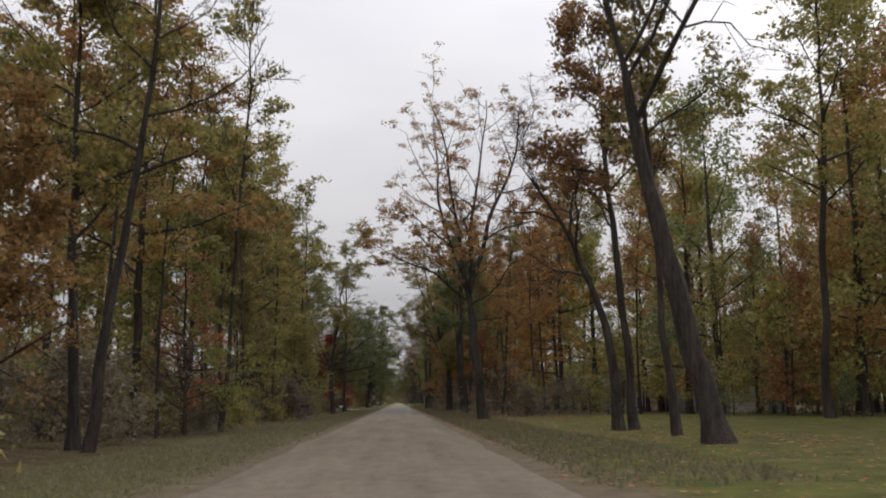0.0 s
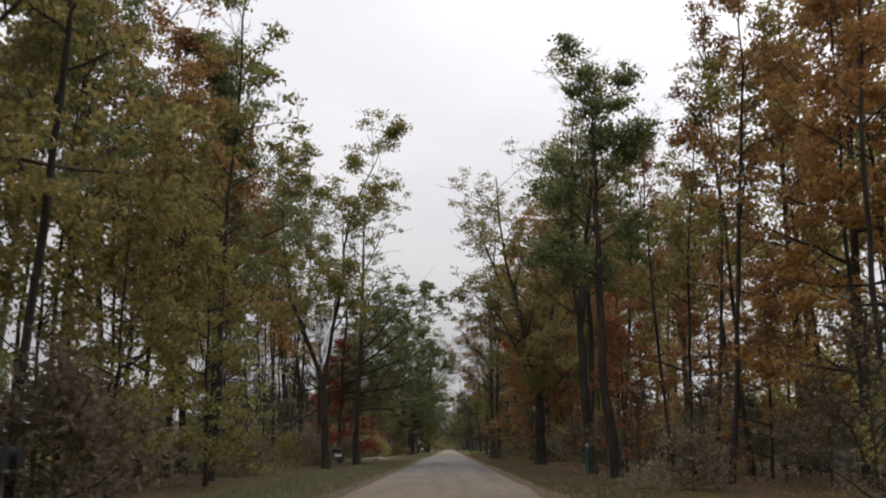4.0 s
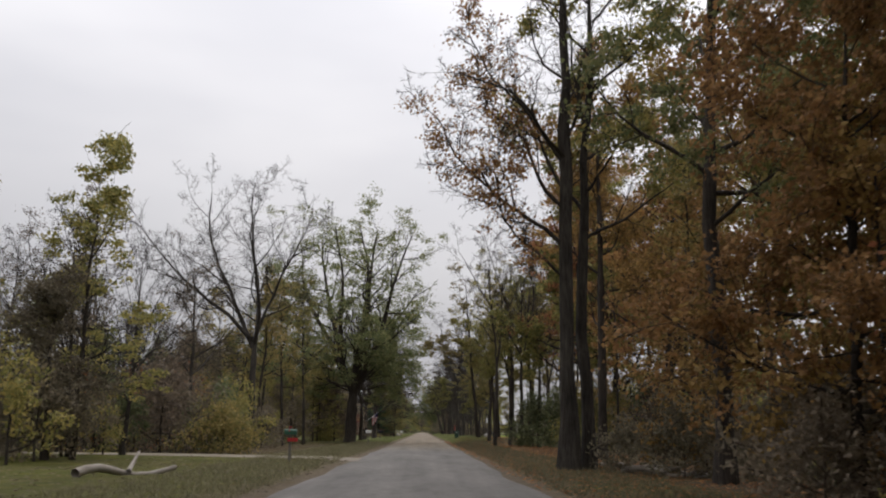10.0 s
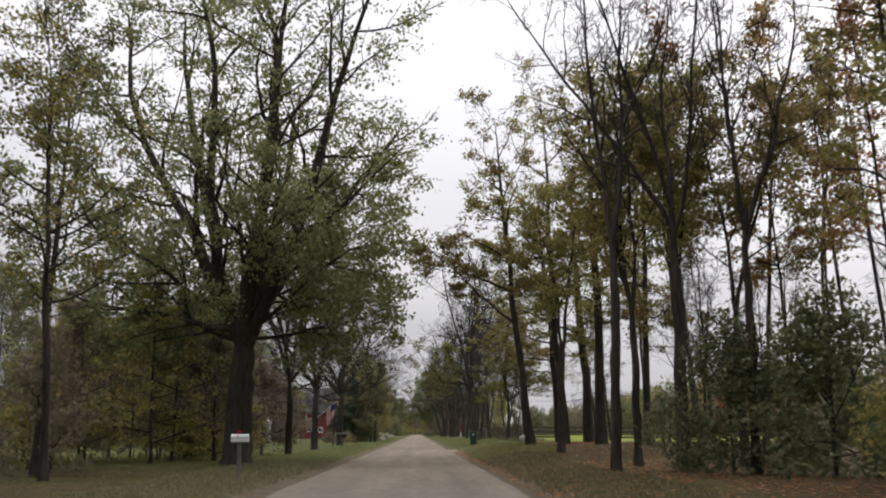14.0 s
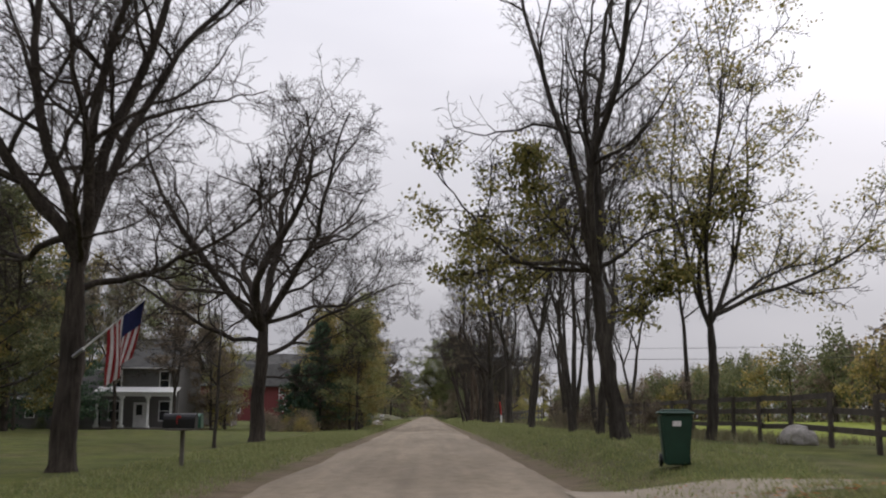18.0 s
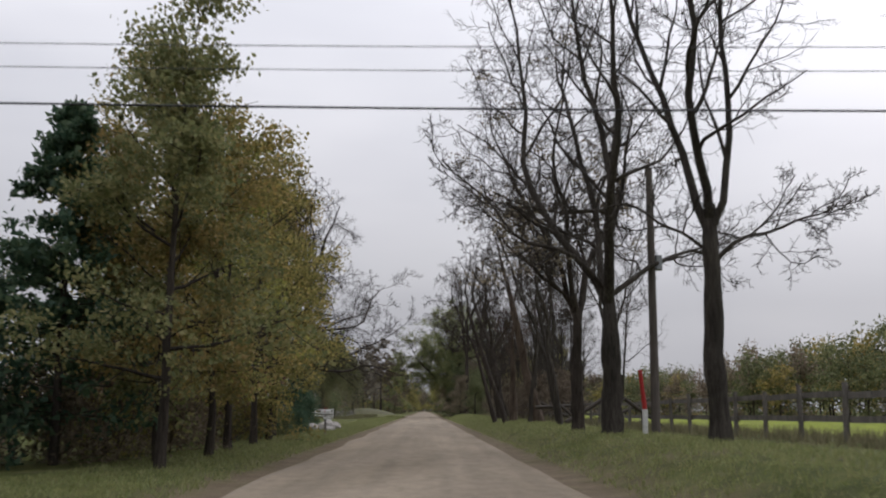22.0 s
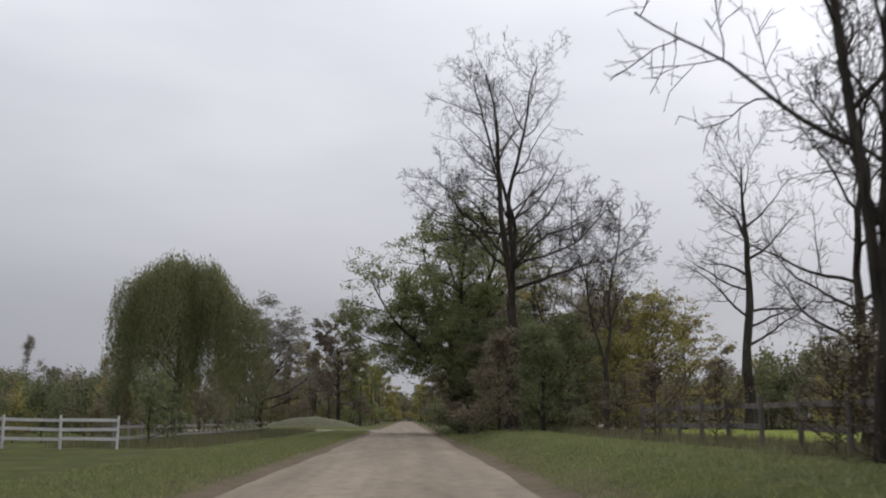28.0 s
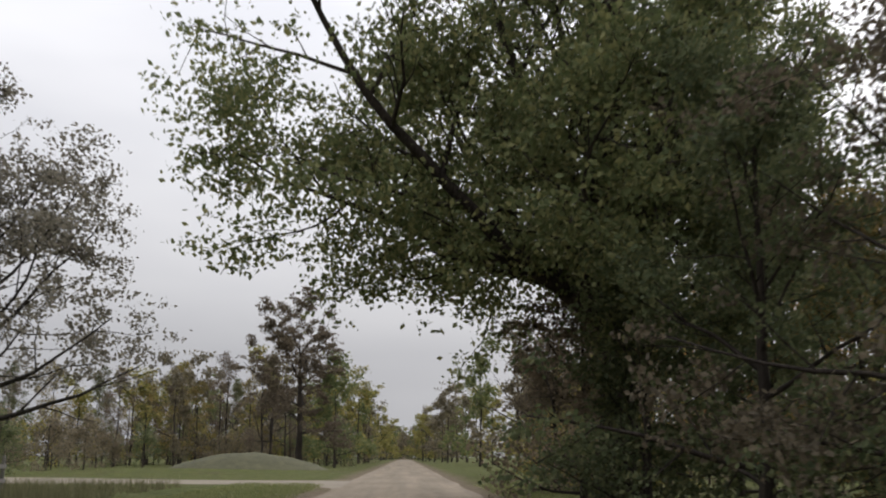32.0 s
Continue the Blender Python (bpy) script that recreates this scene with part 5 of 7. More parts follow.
for k, row in enumerate(((5.6, 519, 6.5, "dark_green", 8000), (5.2, 525, 7, "brown", 7000), (5.8, 534, 6, "brown", 6000), (8.6, 497, 7, "dark_green", 8000), (10.5, 503, 8.5, "brown", 6500), (8.2, 510, 10.5, "brown", 8000), (6.5, 514, 9.5, "dark_green", 11000), (12, 514, 10, "brown", 8000), (8.4, 519, 7.5, "dark_green", 9000), (15, 506, 10, "olive", 9000), (12.5, 523, 9, "olive", 8000), (9.4, 537, 8, "olive", 8000), (17, 515, 11, "olive", 9000))):
    tall_shrub(k, *row)
for k, row in enumerate(((14, 499, 10, "brown", 3000), (18, 503, 10, "brown", 6000), (9.4, 495.5, 6.6, "dark_green", 6000), (11.6, 497, 10.5, "brown", 2600), (8.2, 502, 8, "dark_green", 9000), (13.2, 493, 6, "olive", 3800), (16, 495.5, 9, "olive", 6000), (21, 506, 10, "olive", 7000), (7.6, 484.5, 5.5, "dark_green", 6500), (5.6, 488, 5.5, "brown", 5000), (9.6, 489, 6.5, "dark_green", 7000), (16, 524, 11, "dark_green", 9000), (11, 529, 10, "dark_green", 9000))):
    tall_shrub(13 + k, *row)
for k, (x, y, h) in enumerate(((13.6, 506, 13.5), (16.4, 509, 12), (11.4, 512, 13))):
    special("tree", x, y, "dark", "olive", "slender twiggy tree with sparse small olive leaves", seed=260 + k, h=h, r=0.14, clear=0.3, fork=4, spread=(6, 34), face=k * 70, side=10, side_reach=(0.25, 0.42), angle=(28, 62), leaves=2200, size=0.12, puff=0.3, keep=0.5, twigs=(7, 7, 2), lift=0.05, wobble=0.15)
for x, y, s, leaf in ((10.3, 244, 1.35, "dark_green"), (12.6, 242, 1.5, "dark_green"), (13.2, 236, 1.3, "olive"), (15.6, 238.5, 1.5, "dark_green"), (15.4, 231, 1.25, "olive"), (18.4, 233, 1.45, "dark_green"), (21.5, 236, 1.5, "olive"), (19, 227, 1.2, "olive")):
    plant(kinds["bush"], x, y, rnd.uniform(0, 360), s, leaf, "large dense dark green bush beside the road", "roadside bushes")


def willow(x, y):
    """A weeping willow: limbs that rise and long hanging strands of leaves."""
    rng = np.random.default_rng(321)
    wood_geo, _ = grow(321, h=13, r=0.45, frac=0.5, clear=0.25, limbs=14, angle=(25, 70), reach=(0.35, 0.5), twigs=(6, 4, 0))
    root = empty("willow_tree", x, y, label="weeping willow with hanging yellow-green strands", category="tree")
    new("trunk", mesh_of("trunk", *(lambda g: (g[0], [g[1]]))(joined(wood_geo)), BARK["dark"])).parent = root
    n = 6200
    a, q = rng.random(n) * 6.283, np.sqrt(rng.random(n))
    lobes = 1 + 0.16 * np.sin(a * 3 + 1) + 0.14 * np.sin(a * 7)
    top = np.stack([np.cos(a) * q * 5.1 * lobes, np.sin(a) * q * 5.1 * lobes, 13.2 - 4.0 * q ** 2.0 + 1.3 * np.sin(a * 4 + q * 5) * q + rng.normal(0, 0.45, n)], -1)
    drop = rng.uniform(3.5, 10.0, n) * (0.4 + 0.6 * q)
    k = 20
    f = np.linspace(0, 1, k)[None]
    sway = rng.normal(0, 0.22, (n, 2))
    out = 0.5 * np.sin(f * 1.6)
    at = np.stack([top[:, :1] + sway[:, :1] * f + out * np.cos(a)[:, None], top[:, 1:2] + sway[:, 1:] * f + out * np.sin(a)[:, None], top[:, 2:] - drop[:, None] * f ** 1.2], -1)
    v, quads = leaves_at(at.reshape(-1, 3) + rng.normal(0, 0.09, (n * k, 3)), 0.2, rng, 3.0, 0.17)
    new("crown", mesh_of("crown", v, [quads], LEAF["willow"], False)).parent = root


willow(-17, 510)
# ---- plain materials for things ----
def plain(name, colour, rough=0.6, metal=0.0, worn=0.25, scale=6.0):
    lo = tuple(c * (1 - worn) for c in colour)
    return surface(name, lo, colour, scale, rough, bump=0.15, dist=0.004, metal=metal)


M_WHITE = plain("white_paint", (0.75, 0.75, 0.73), 0.5)
M_REDBARN = surface("red_barn_boards", (0.085, 0.014, 0.0135), (0.15, 0.025, 0.023), 1.2, 0.75, (9, 9, 0.25), 0.6, 0.012)
M_SHINGLE = surface("worn_grey_shingles", (0.026, 0.026, 0.024), (0.062, 0.06, 0.054), 0.9, 0.9, (1, 1, 1), 0.5, 0.02, 14)
M_PALE = surface("bleached_shingles", (0.1, 0.098, 0.092), (0.2, 0.195, 0.185), 2.0, 0.9)
M_GREYWOOD = surface("weathered_wood", (0.09, 0.08, 0.07), (0.19, 0.17, 0.15), 2.0, 0.9, (3, 3, 0.5), 0.5, 0.01)
M_PALEWOOD = surface("silvered_fence_wood", (0.17, 0.16, 0.145), (0.3, 0.285, 0.265), 2.0, 0.9, (3, 3, 0.5), 0.5, 0.01)
M_DARKWOOD = surface("dark_fence_wood", (0.04, 0.032, 0.026), (0.09, 0.075, 0.06), 2.0, 0.9, (3, 3, 1), 0.5, 0.01)
M_PALESIDING = surface("pale_grey_siding", (0.24, 0.25, 0.25), (0.34, 0.35, 0.345), 1.0, 0.6, (0.4, 0.4, 12), 0.5, 0.02)
M_SIDING = surface("grey_siding", (0.105, 0.1, 0.095), (0.155, 0.148, 0.14), 1.0, 0.6, (0.4, 0.4, 12), 0.5, 0.02)
M_CART = plain("green_plastic", (0.012, 0.055, 0.035), 0.45)
M_BLACK = plain("black_metal", (0.015, 0.015, 0.016), 0.45, 0.3)
M_GREENMETAL = plain("green_painted_metal", (0.02, 0.09, 0.05), 0.45)
M_RED = plain("red_plastic", (0.42, 0.02, 0.018), 0.45)
M_BLUE = plain("blue_cloth", (0.02, 0.028, 0.12), 0.8)
M_REDCLOTH = plain("red_cloth", (0.35, 0.025, 0.03), 0.8)
M_WHITECLOTH = plain("white_cloth", (0.7, 0.68, 0.66), 0.8)
M_TEAL = plain("teal_plastic", (0.01, 0.16, 0.14), 0.45)
M_STONE = surface("pale_boulder_stone", (0.22, 0.2, 0.18), (0.4, 0.38, 0.35), 2.5, 0.9, (1, 1, 1), 0.6, 0.03)
M_POLE = surface("creosoted_pole_wood", (0.07, 0.058, 0.048), (0.13, 0.11, 0.095), 1.2, 0.9, (3, 3, 0.2), 0.6, 0.01)
M_STEEL = plain("galvanised_steel", (0.35, 0.36, 0.37), 0.4, 0.9)
M_DRIVE = surface("tan_drive_gravel", (0.17, 0.14, 0.1), (0.26, 0.22, 0.165), 0.8, 0.95, bump=0.6, dist=0.02, fine=25)
M_PANE, _nt, _b = shader("dark_window_glass")
_b.inputs["Base Color"].default_value, _b.inputs["Roughness"].default_value = (0.02, 0.022, 0.025, 1), 0.08
M_LOG = surface("barkless_log", (0.2, 0.17, 0.14), (0.38, 0.34, 0.29), 1.5, 0.9, (1, 1, 4), 0.5, 0.01)


# ---- the red barn ----
BX0, BX1, BY0, BY1 = -40.0, -18.2, 455.7, 472.2
barn = empty("barn", BX1, BY0, 0.0, label="large red gambrel barn with white trim and worn grey roof", category="barn")


def barn_part(name, bm, material, label="", parent=None):
    bmesh.ops.translate(bm, verts=bm.verts, vec=(-BX1, -BY0, 0.0))
    return part(name, bm, material, parent or barn, label)


YM = (BY0 + BY1) / 2
barn_part("wall", prism(bmesh.new(), [(BY0, -0.3), (BY1, -0.3), (BY1, 6.6), (BY1 - 3.4, 10.0), (YM, 12.1), (BY0 + 3.4, 10.0), (BY0, 6.6)], BX0, BX1), M_REDBARN, "red board walls")
slopes = [((BY0 - 0.7, 6.15), (BY0 + 3.3, 10.12)), ((BY0 + 3.25, 10.1), (YM, 12.26)), ((YM, 12.26), (BY1 - 3.25, 10.1)), ((BY1 - 3.3, 10.12), (BY1 + 0.7, 6.15))]
for (ya, za), (yb, zb) in slopes:
    barn_part("roof_slope", prism(bmesh.new(), [(ya, za), (yb, zb), (yb, zb + 0.16), (ya, za + 0.16)], BX0 - 0.5, BX1 + 0.6), M_SHINGLE, "worn grey shingle roof slope")
patch_rng = random.Random(12)
for k in range(44):
    f = patch_rng.uniform(0.05, 1.0) if k < 34 else patch_rng.uniform(1.05, 1.5)
    (ya, za), (yb, zb) = slopes[int(f)]
    f = f % 1
    run, high = patch_rng.uniform(0.18, 0.55), patch_rng.uniform(0.03, 0.07)
    x1 = BX1 + 0.5 - abs(patch_rng.gauss(0, 0.8)) - 0.9 * (1 - f)
    p, q = (ya + (yb - ya) * f, za + (zb - za) * f + 0.158), (ya + (yb - ya) * (f + high), za + (zb - za) * (f + high) + 0.158)
    barn_part("roof_patch", prism(bmesh.new(), [p, q, (q[0], q[1] + 0.02), (p[0], p[1] + 0.035)], x1 - run, x1), M_PALE, "bleached patch of old shingles")
for (ya, za), (yb, zb) in slopes:
    barn_part("rake_board", prism(bmesh.new(), [(ya, za - 0.2), (yb, zb - 0.2), (yb, zb + 0.02), (ya, za + 0.02)], BX1 + 0.5, BX1 + 0.56), M_REDBARN)


def on_front(x0, x1, z0, z1):
    """White-framed opening on the long wall."""
    fr = bmesh.new()
    for a in ((x0 - 0.12, x1 + 0.12, z1, z1 + 0.13), (x0 - 0.12, x1 + 0.12, z0 - 0.13, z0), (x0 - 0.12, x0, z0, z1), (x1, x1 + 0.12, z0, z1)):
        box(fr, a[0], a[1], BY0 - 0.07, BY0 - 0.003, a[2], a[3])
    return fr


def on_gable(y0, y1, z0, z1):
    fr = bmesh.new()
    for a in ((y0 - 0.1, y1 + 0.1, z1, z1 + 0.12), (y0 - 0.1, y1 + 0.1, z0 - 0.12, z0), (y0 - 0.1, y0, z0, z1), (y1, y1 + 0.1, z0, z1)):
        box(fr, BX1 + 0.003, BX1 + 0.07, a[0], a[1], a[2], a[3])
    return fr


def cross_front(x0, x1, z0, z1):
    bm = bmesh.new()
    for a, b in (((x0, z0), (x1, z1)), ((x0, z1), (x1, z0))):
        rod(bm, (a[0], BY0 - 0.04, a[1]), (b[0], BY0 - 0.04, b[1]), 0.06, sides=4)
    return bm


for x, z, w, h in ((-22.6, 2.1, 0.85, 1.0), (-25.3, 2.4, 0.9, 1.1), (-33.4, 2.1, 0.9, 1.0), (-37.2, 2.1, 0.9, 1.0)):
    win = barn_part("window", on_front(x - w / 2, x + w / 2, z - h / 2, z + h / 2), M_WHITE, "white-framed barn window")
    barn_part("pane", boxed(x - w / 2, x + w / 2, BY0 - 0.03, BY0 - 0.002, z - h / 2, z + h / 2), M_PANE, "", win)
    bar = boxed(x - 0.03, x + 0.03, BY0 - 0.05, BY0 - 0.031, z - h / 2, z + h / 2)
    barn_part("glazing_bar", bar, M_WHITE, "", win)
d = barn_part("door", boxed(-20.0, -18.9, BY0 - 0.06, BY0 - 0.003, 0.1, 2.5, 0.01), M_REDBARN, "red plank door with white cross brace")
barn_part("door_frame", on_front(-20.0, -18.9, 0.1, 2.5), M_WHITE, "white door frame", d)
barn_part("door_brace", cross_front(-19.95, -18.95, 0.2, 1.25), M_WHITE, "white cross brace", d)
barn_part("door_rail", boxed(-20.0, -18.9, BY0 - 0.09, BY0 - 0.061, 1.25, 1.38), M_WHITE, "", d)
d = barn_part("hay_door", boxed(-26.0, -24.4, BY0 - 0.06, BY0 - 0.003, 3.6, 5.9, 0.01), M_REDBARN, "red hay door with white cross")
barn_part("door_frame", on_front(-26.0, -24.4, 3.6, 5.9), M_WHITE, "white door frame", d)
barn_part("door_brace", cross_front(-25.95, -24.45, 3.65, 4.7), M_WHITE, "white cross brace", d)
barn_part("door_rail", boxed(-26.0, -24.4, BY0 - 0.09, BY0 - 0.061, 4.72, 4.86), M_WHITE, "", d)
for y, z, w, h in ((459.6, 9.0, 0.55, 1.0), (468.2, 9.1, 0.55, 1.0), (463.9, 7.5, 0.8, 1.1), (457.2, 2.2, 0.8, 1.1), (469.6, 2.3, 0.8, 1.1)):
    win = barn_part("window", on_gable(y - w / 2, y + w / 2, z - h / 2, z + h / 2), M_WHITE if z < 7.2 or z > 8 else M_REDBARN, "framed gable window")
    barn_part("pane", boxed(BX1 + 0.002, BX1 + 0.03, y - w / 2, y + w / 2, z - h / 2, z + h / 2), M_PANE, "", win)
d = barn_part("gable_door", boxed(BX1 + 0.003, BX1 + 0.06, 463.4, 465.6, 3.2, 5.8, 0.01), M_REDBARN, "red gable door with white cross braces")
barn_part("door_frame", on_gable(463.4, 465.6, 3.2, 5.8), M_WHITE, "white door frame", d)
bm = bmesh.new()
for za, zb in ((3.25, 4.45), (4.55, 5.75)):
    rod(bm, (BX1 + 0.09, 463.45, za), (BX1 + 0.09, 465.55, zb), 0.06, sides=4)
    rod(bm, (BX1 + 0.09, 463.45, zb), (BX1 + 0.09, 465.55, za), 0.06, sides=4)
barn_part("door_brace", bm, M_WHITE, "white cross brace", d)
barn_part("trim_board", boxed(BX1 + 0.003, BX1 + 0.05, BY0, 463.2, 3.05, 3.2), M_WHITE, "long white trim board")
barn_part("foundation", boxed(BX0 - 0.04, BX1 + 0.04, BY0 - 0.04, BY1 + 0.04, -0.4, 0.18, 0.02), M_DARKWOOD, "low dark foundation sill")

# ---- the grey house with the white porch ----
HX0, HX1, HY0, HY1, WX = -27.0, -20.6, 360.0, 368.0, -38.5
house = empty("house", HX1, HY0, 0.0, label="grey clapboard farmhouse with white columned porch and low wing", category="house")


def house_part(name, bm, material, label="", parent=None):
    bmesh.ops.translate(bm, verts=bm.verts, vec=(-HX1, -HY0, 0.0))
    return part(name, bm, material, parent or house, label)


def gabled(x0, x1, y0, y1, eave, ridge, label):
    mid = (y0 + y1) / 2
    house_part("wall", prism(bmesh.new(), [(y0, -0.3), (y1, -0.3), (y1, eave), (mid, ridge), (y0, eave)], x0, x1), M_SIDING, label)
    slope = (ridge - eave) / (mid - y0)
    for k in range(int((eave - 0.2) / 0.2)):
        house_part("clapboard", boxed(x0, x1, y0 - 0.022, y0 - 0.003, 0.1 + 0.2 * k, 0.285 + 0.2 * k, 0.006), M_SIDING)
    for ya, yb in ((y0 - 0.5, mid), (y1 + 0.5, mid)):
        low = eave - 0.5 * slope + 0.06
        house_part("roof_slope", prism(bmesh.new(), [(ya, low), (yb, ridge + 0.06), (yb, ridge + 0.2), (ya, low + 0.14)], x0 - 0.35, x1 + 0.35), M_SHINGLE, "dark shingle roof slope")
    house_part("gutter", boxed(x0 - 0.35, x1 + 0.35, y0 - 0.62, y0 - 0.51, eave - 0.5 * slope + 0.02, eave - 0.5 * slope + 0.14, 0.01), M_WHITE, "white roof gutter")


def sash(x, y, z, w, h):
    fr = bmesh.new()
    for a in ((x - w, x + w, z + h, z + h + 0.1), (x - w, x + w, z - h - 0.1, z - h), (x - w, x - w + 0.09, z - h, z + h), (x + w - 0.09, x + w, z - h, z + h), (x - w + 0.09, x + w - 0.09, z - 0.025, z + 0.025)):
        box(fr, a[0], a[1], y - 0.08, y - 0.023, a[2], a[3])
    win = house_part("window", fr, M_WHITE, "white window frame")
    house_part("pane", boxed(x - w + 0.09, x + w - 0.09, y - 0.045, y - 0.024, z - h, z + h), M_PANE, "", win)


gabled(HX0, HX1, HY0, HY1, 5.3, 7.6, "pale grey clapboard walls of the main house")
gabled(WX, HX0 - 0.37, HY0 + 0.6, HY1 - 0.6, 2.75, 4.9, "pale grey clapboard walls of the low wing")
for x in (HX0 + 1.2, HX1 - 1.2):
    sash(x, HY0, 4.1, 0.45, 0.7)
for x in (HX0 + 1.1, HX1 - 1.1):
    sash(x, HY0, 1.55, 0.5, 0.75)
for x in (WX + 1.6, WX + 2.6, WX + 5.4, WX + 8.4):
    sash(x, HY0 + 0.6, 1.6, 0.42, 0.6)
house_part("porch_roof", prism(bmesh.new(), [(HY0 - 2.2, 2.95), (HY0 - 0.63, 3.4), (HY0 - 0.63, 3.52), (HY0 - 2.2, 3.09)], HX0, HX1 + 0.3), M_WHITE, "white porch roof")
house_part("porch_beam", boxed(HX0, HX1 + 0.3, HY0 - 2.1, HY0 - 1.9, 2.72, 2.94, 0.01), M_WHITE, "white porch beam")
house_part("porch_floor", boxed(HX0, HX1 + 0.3, HY0 - 2.2, HY0 - 0.03, -0.1, 0.2, 0.02), M_GREYWOOD, "grey porch floor")
for x in (HX0 + 0.3, HX0 + 2.3, HX1 - 2.0, HX1):
    bm = rod(bmesh.new(), (x, HY0 - 2.0, 0.2), (x, HY0 - 2.0, 2.72), 0.16, 0.13, 12)
    box(bm, x - 0.2, x + 0.2, HY0 - 2.2, HY0 - 1.8, 0.2, 0.4, 0.01)
    box(bm, x - 0.19, x + 0.19, HY0 - 2.19, HY0 - 1.81, 2.55, 2.72, 0.01)
    house_part("porch_column", bm, M_WHITE, "white porch column")
door = house_part("door", boxed((HX0 + HX1) / 2 - 0.5, (HX0 + HX1) / 2 + 0.5, HY0 - 0.07, HY0 - 0.023, 0.2, 2.25, 0.02), M_WHITE, "white front door")
house_part("pane", boxed((HX0 + HX1) / 2 - 0.25, (HX0 + HX1) / 2 + 0.25, HY0 - 0.085, HY0 - 0.071, 1.2, 2.05), M_PANE, "", door)
house_part("chimney", boxed(HX0 + 0.5, HX0 + 1.2, HY0 + 3.6, HY0 + 4.3, 7.1, 8.6, 0.02), M_STONE, "masonry chimney")

shed = empty("shed", -23, 388, 0.0, label="small weathered lean-to shed with white corner posts", category="shed")
part("wall", boxed(-2.6, 1.6, 0, 3, -0.2, 2.2), M_GREYWOOD, shed)
part("roof", prism(bmesh.new(), [(-0.4, 2.25), (3.4, 2.95), (3.4, 3.07), (-0.4, 2.37)], -2.9, 1.9), M_SHINGLE, shed)
for x in (-2.55, 1.5):
    part("corner_post", boxed(x, x + 0.12, -0.35, -0.23, -0.1, 2.24, 0.01), M_WHITE, shed, "white corner post")
part("door", boxed(-0.9, 0.1, -0.05, -0.003, 0.0, 1.95, 0.01), M_DARKWOOD, shed, "dark shed door")

# ---- the house and garage behind the first lawn ----
home = empty("house", 29.5, 93, 0.0, label="grey house half hidden behind the trees", category="house")
part("wall", prism(bmesh.new(), [(0, -0.3), (8, -0.3), (8, 3.9), (4, 6.0), (0, 3.9)], -2.5, 6), M_PALESIDING, home)
for (ya, za), (yb, zb) in (((-0.5, 3.75), (4, 6.12)), ((4, 6.12), (8.5, 3.75))):
    part("roof_slope", prism(bmesh.new(), [(ya, za), (yb, zb), (yb, zb + 0.14), (ya, za + 0.14)], -2.9, 6.4), M_SHINGLE, home, "dark shingle roof slope")
for x in (-1.2, 2.6):
    win = part("window", boxed(x - 0.6, x + 0.6, -0.05, -0.003, 1.1, 2.5, 0.01), M_WHITE, home, "white window frame")
    part("pane", boxed(x - 0.5, x + 0.5, -0.07, -0.051, 1.2, 2.4), M_PANE, win)
garage = empty("garage", 30, 85, 0.0, label="pale grey garage with white door beside the lawn", category="garage")
part("wall", prism(bmesh.new(), [(0, -0.3), (7, -0.3), (7, 2.6), (3.5, 4.1), (0, 2.6)], -3, 3.2), M_PALESIDING, garage)
for (ya, za), (yb, zb) in (((-0.4, 2.5), (3.5, 4.22)), ((3.5, 4.22), (7.4, 2.5))):
    part("roof_slope", prism(bmesh.new(), [(ya, za), (yb, zb), (yb, zb + 0.12), (ya, za + 0.12)], -3.3, 3.5), M_SHINGLE, garage, "grey shingle roof slope")
gd = part("garage_door", boxed(-1.6, 1.6, -0.05, -0.003, 0.0, 2.2, 0.01), M_WHITE, garage, "white sectional garage door")
for z in (0.55, 1.1, 1.65):
    part("door_groove", boxed(-1.6, 1.6, -0.056, -0.051, z - 0.015, z + 0.015), M_GREYWOOD, gd)
cottage = empty("house", 27, 122, 0.0, label="small pale house behind the woods", category="house")
part("wall", prism(bmesh.new(), [(0, -0.3), (7, -0.3), (7, 2.7), (3.5, 4.6), (0, 2.7)], -3, 4), M_PALESIDING, cottage)
for (ya, za), (yb, zb) in (((-0.4, 2.55), (3.5, 4.72)), ((3.5, 4.72), (7.4, 2.55))):
    part("roof_slope", prism(bmesh.new(), [(ya, za), (yb, zb), (yb, zb + 0.12), (ya, za + 0.12)], -3.3, 4.3), M_SHINGLE, cottage, "dark shingle roof slope")


# ---- mailboxes, carts, signs ----
def mailbox_part(parent, x, z, material, flag=None, length=0.48, w=0.17, turn=False):
    """The arched box of a mailbox, its door and its flag."""
    bm = bmesh.new()
    ring = [(-w / 2, 0), (w / 2, 0), (w / 2, w * 0.75)] + [(math.cos(a) * w / 2, w * 0.75 + math.sin(a) * w / 2) for a in (0.5, 1.05, 1.57, 2.1, 2.64)] + [(-w / 2, w * 0.75)]
    prism(bm, ring, -length / 2, length / 2)
    bmesh.ops.translate(bm, verts=bm.verts, vec=(0, x, z))
    b = part("box", bm, material, parent)
    door = bmesh.new()
    prism(door, [(p * 1.06, q * 1.04) for p, q in ring], length / 2 + 0.001, length / 2 + 0.018)
    bmesh.ops.translate(door, verts=door.verts, vec=(0, x, z))
    part("door", door, material, b)
    if flag:
        fl = boxed(-0.05, -0.03, x - w / 2 - 0.015, x - w / 2 - 0.003, z + 0.1, z + 0.32)
        box(fl, -0.05, 0.06, x - w / 2 - 0.015, x - w / 2 - 0.003, z + 0.26, z + 0.32)
        part("flag", fl, flag, b, "red signal flag")
    return b


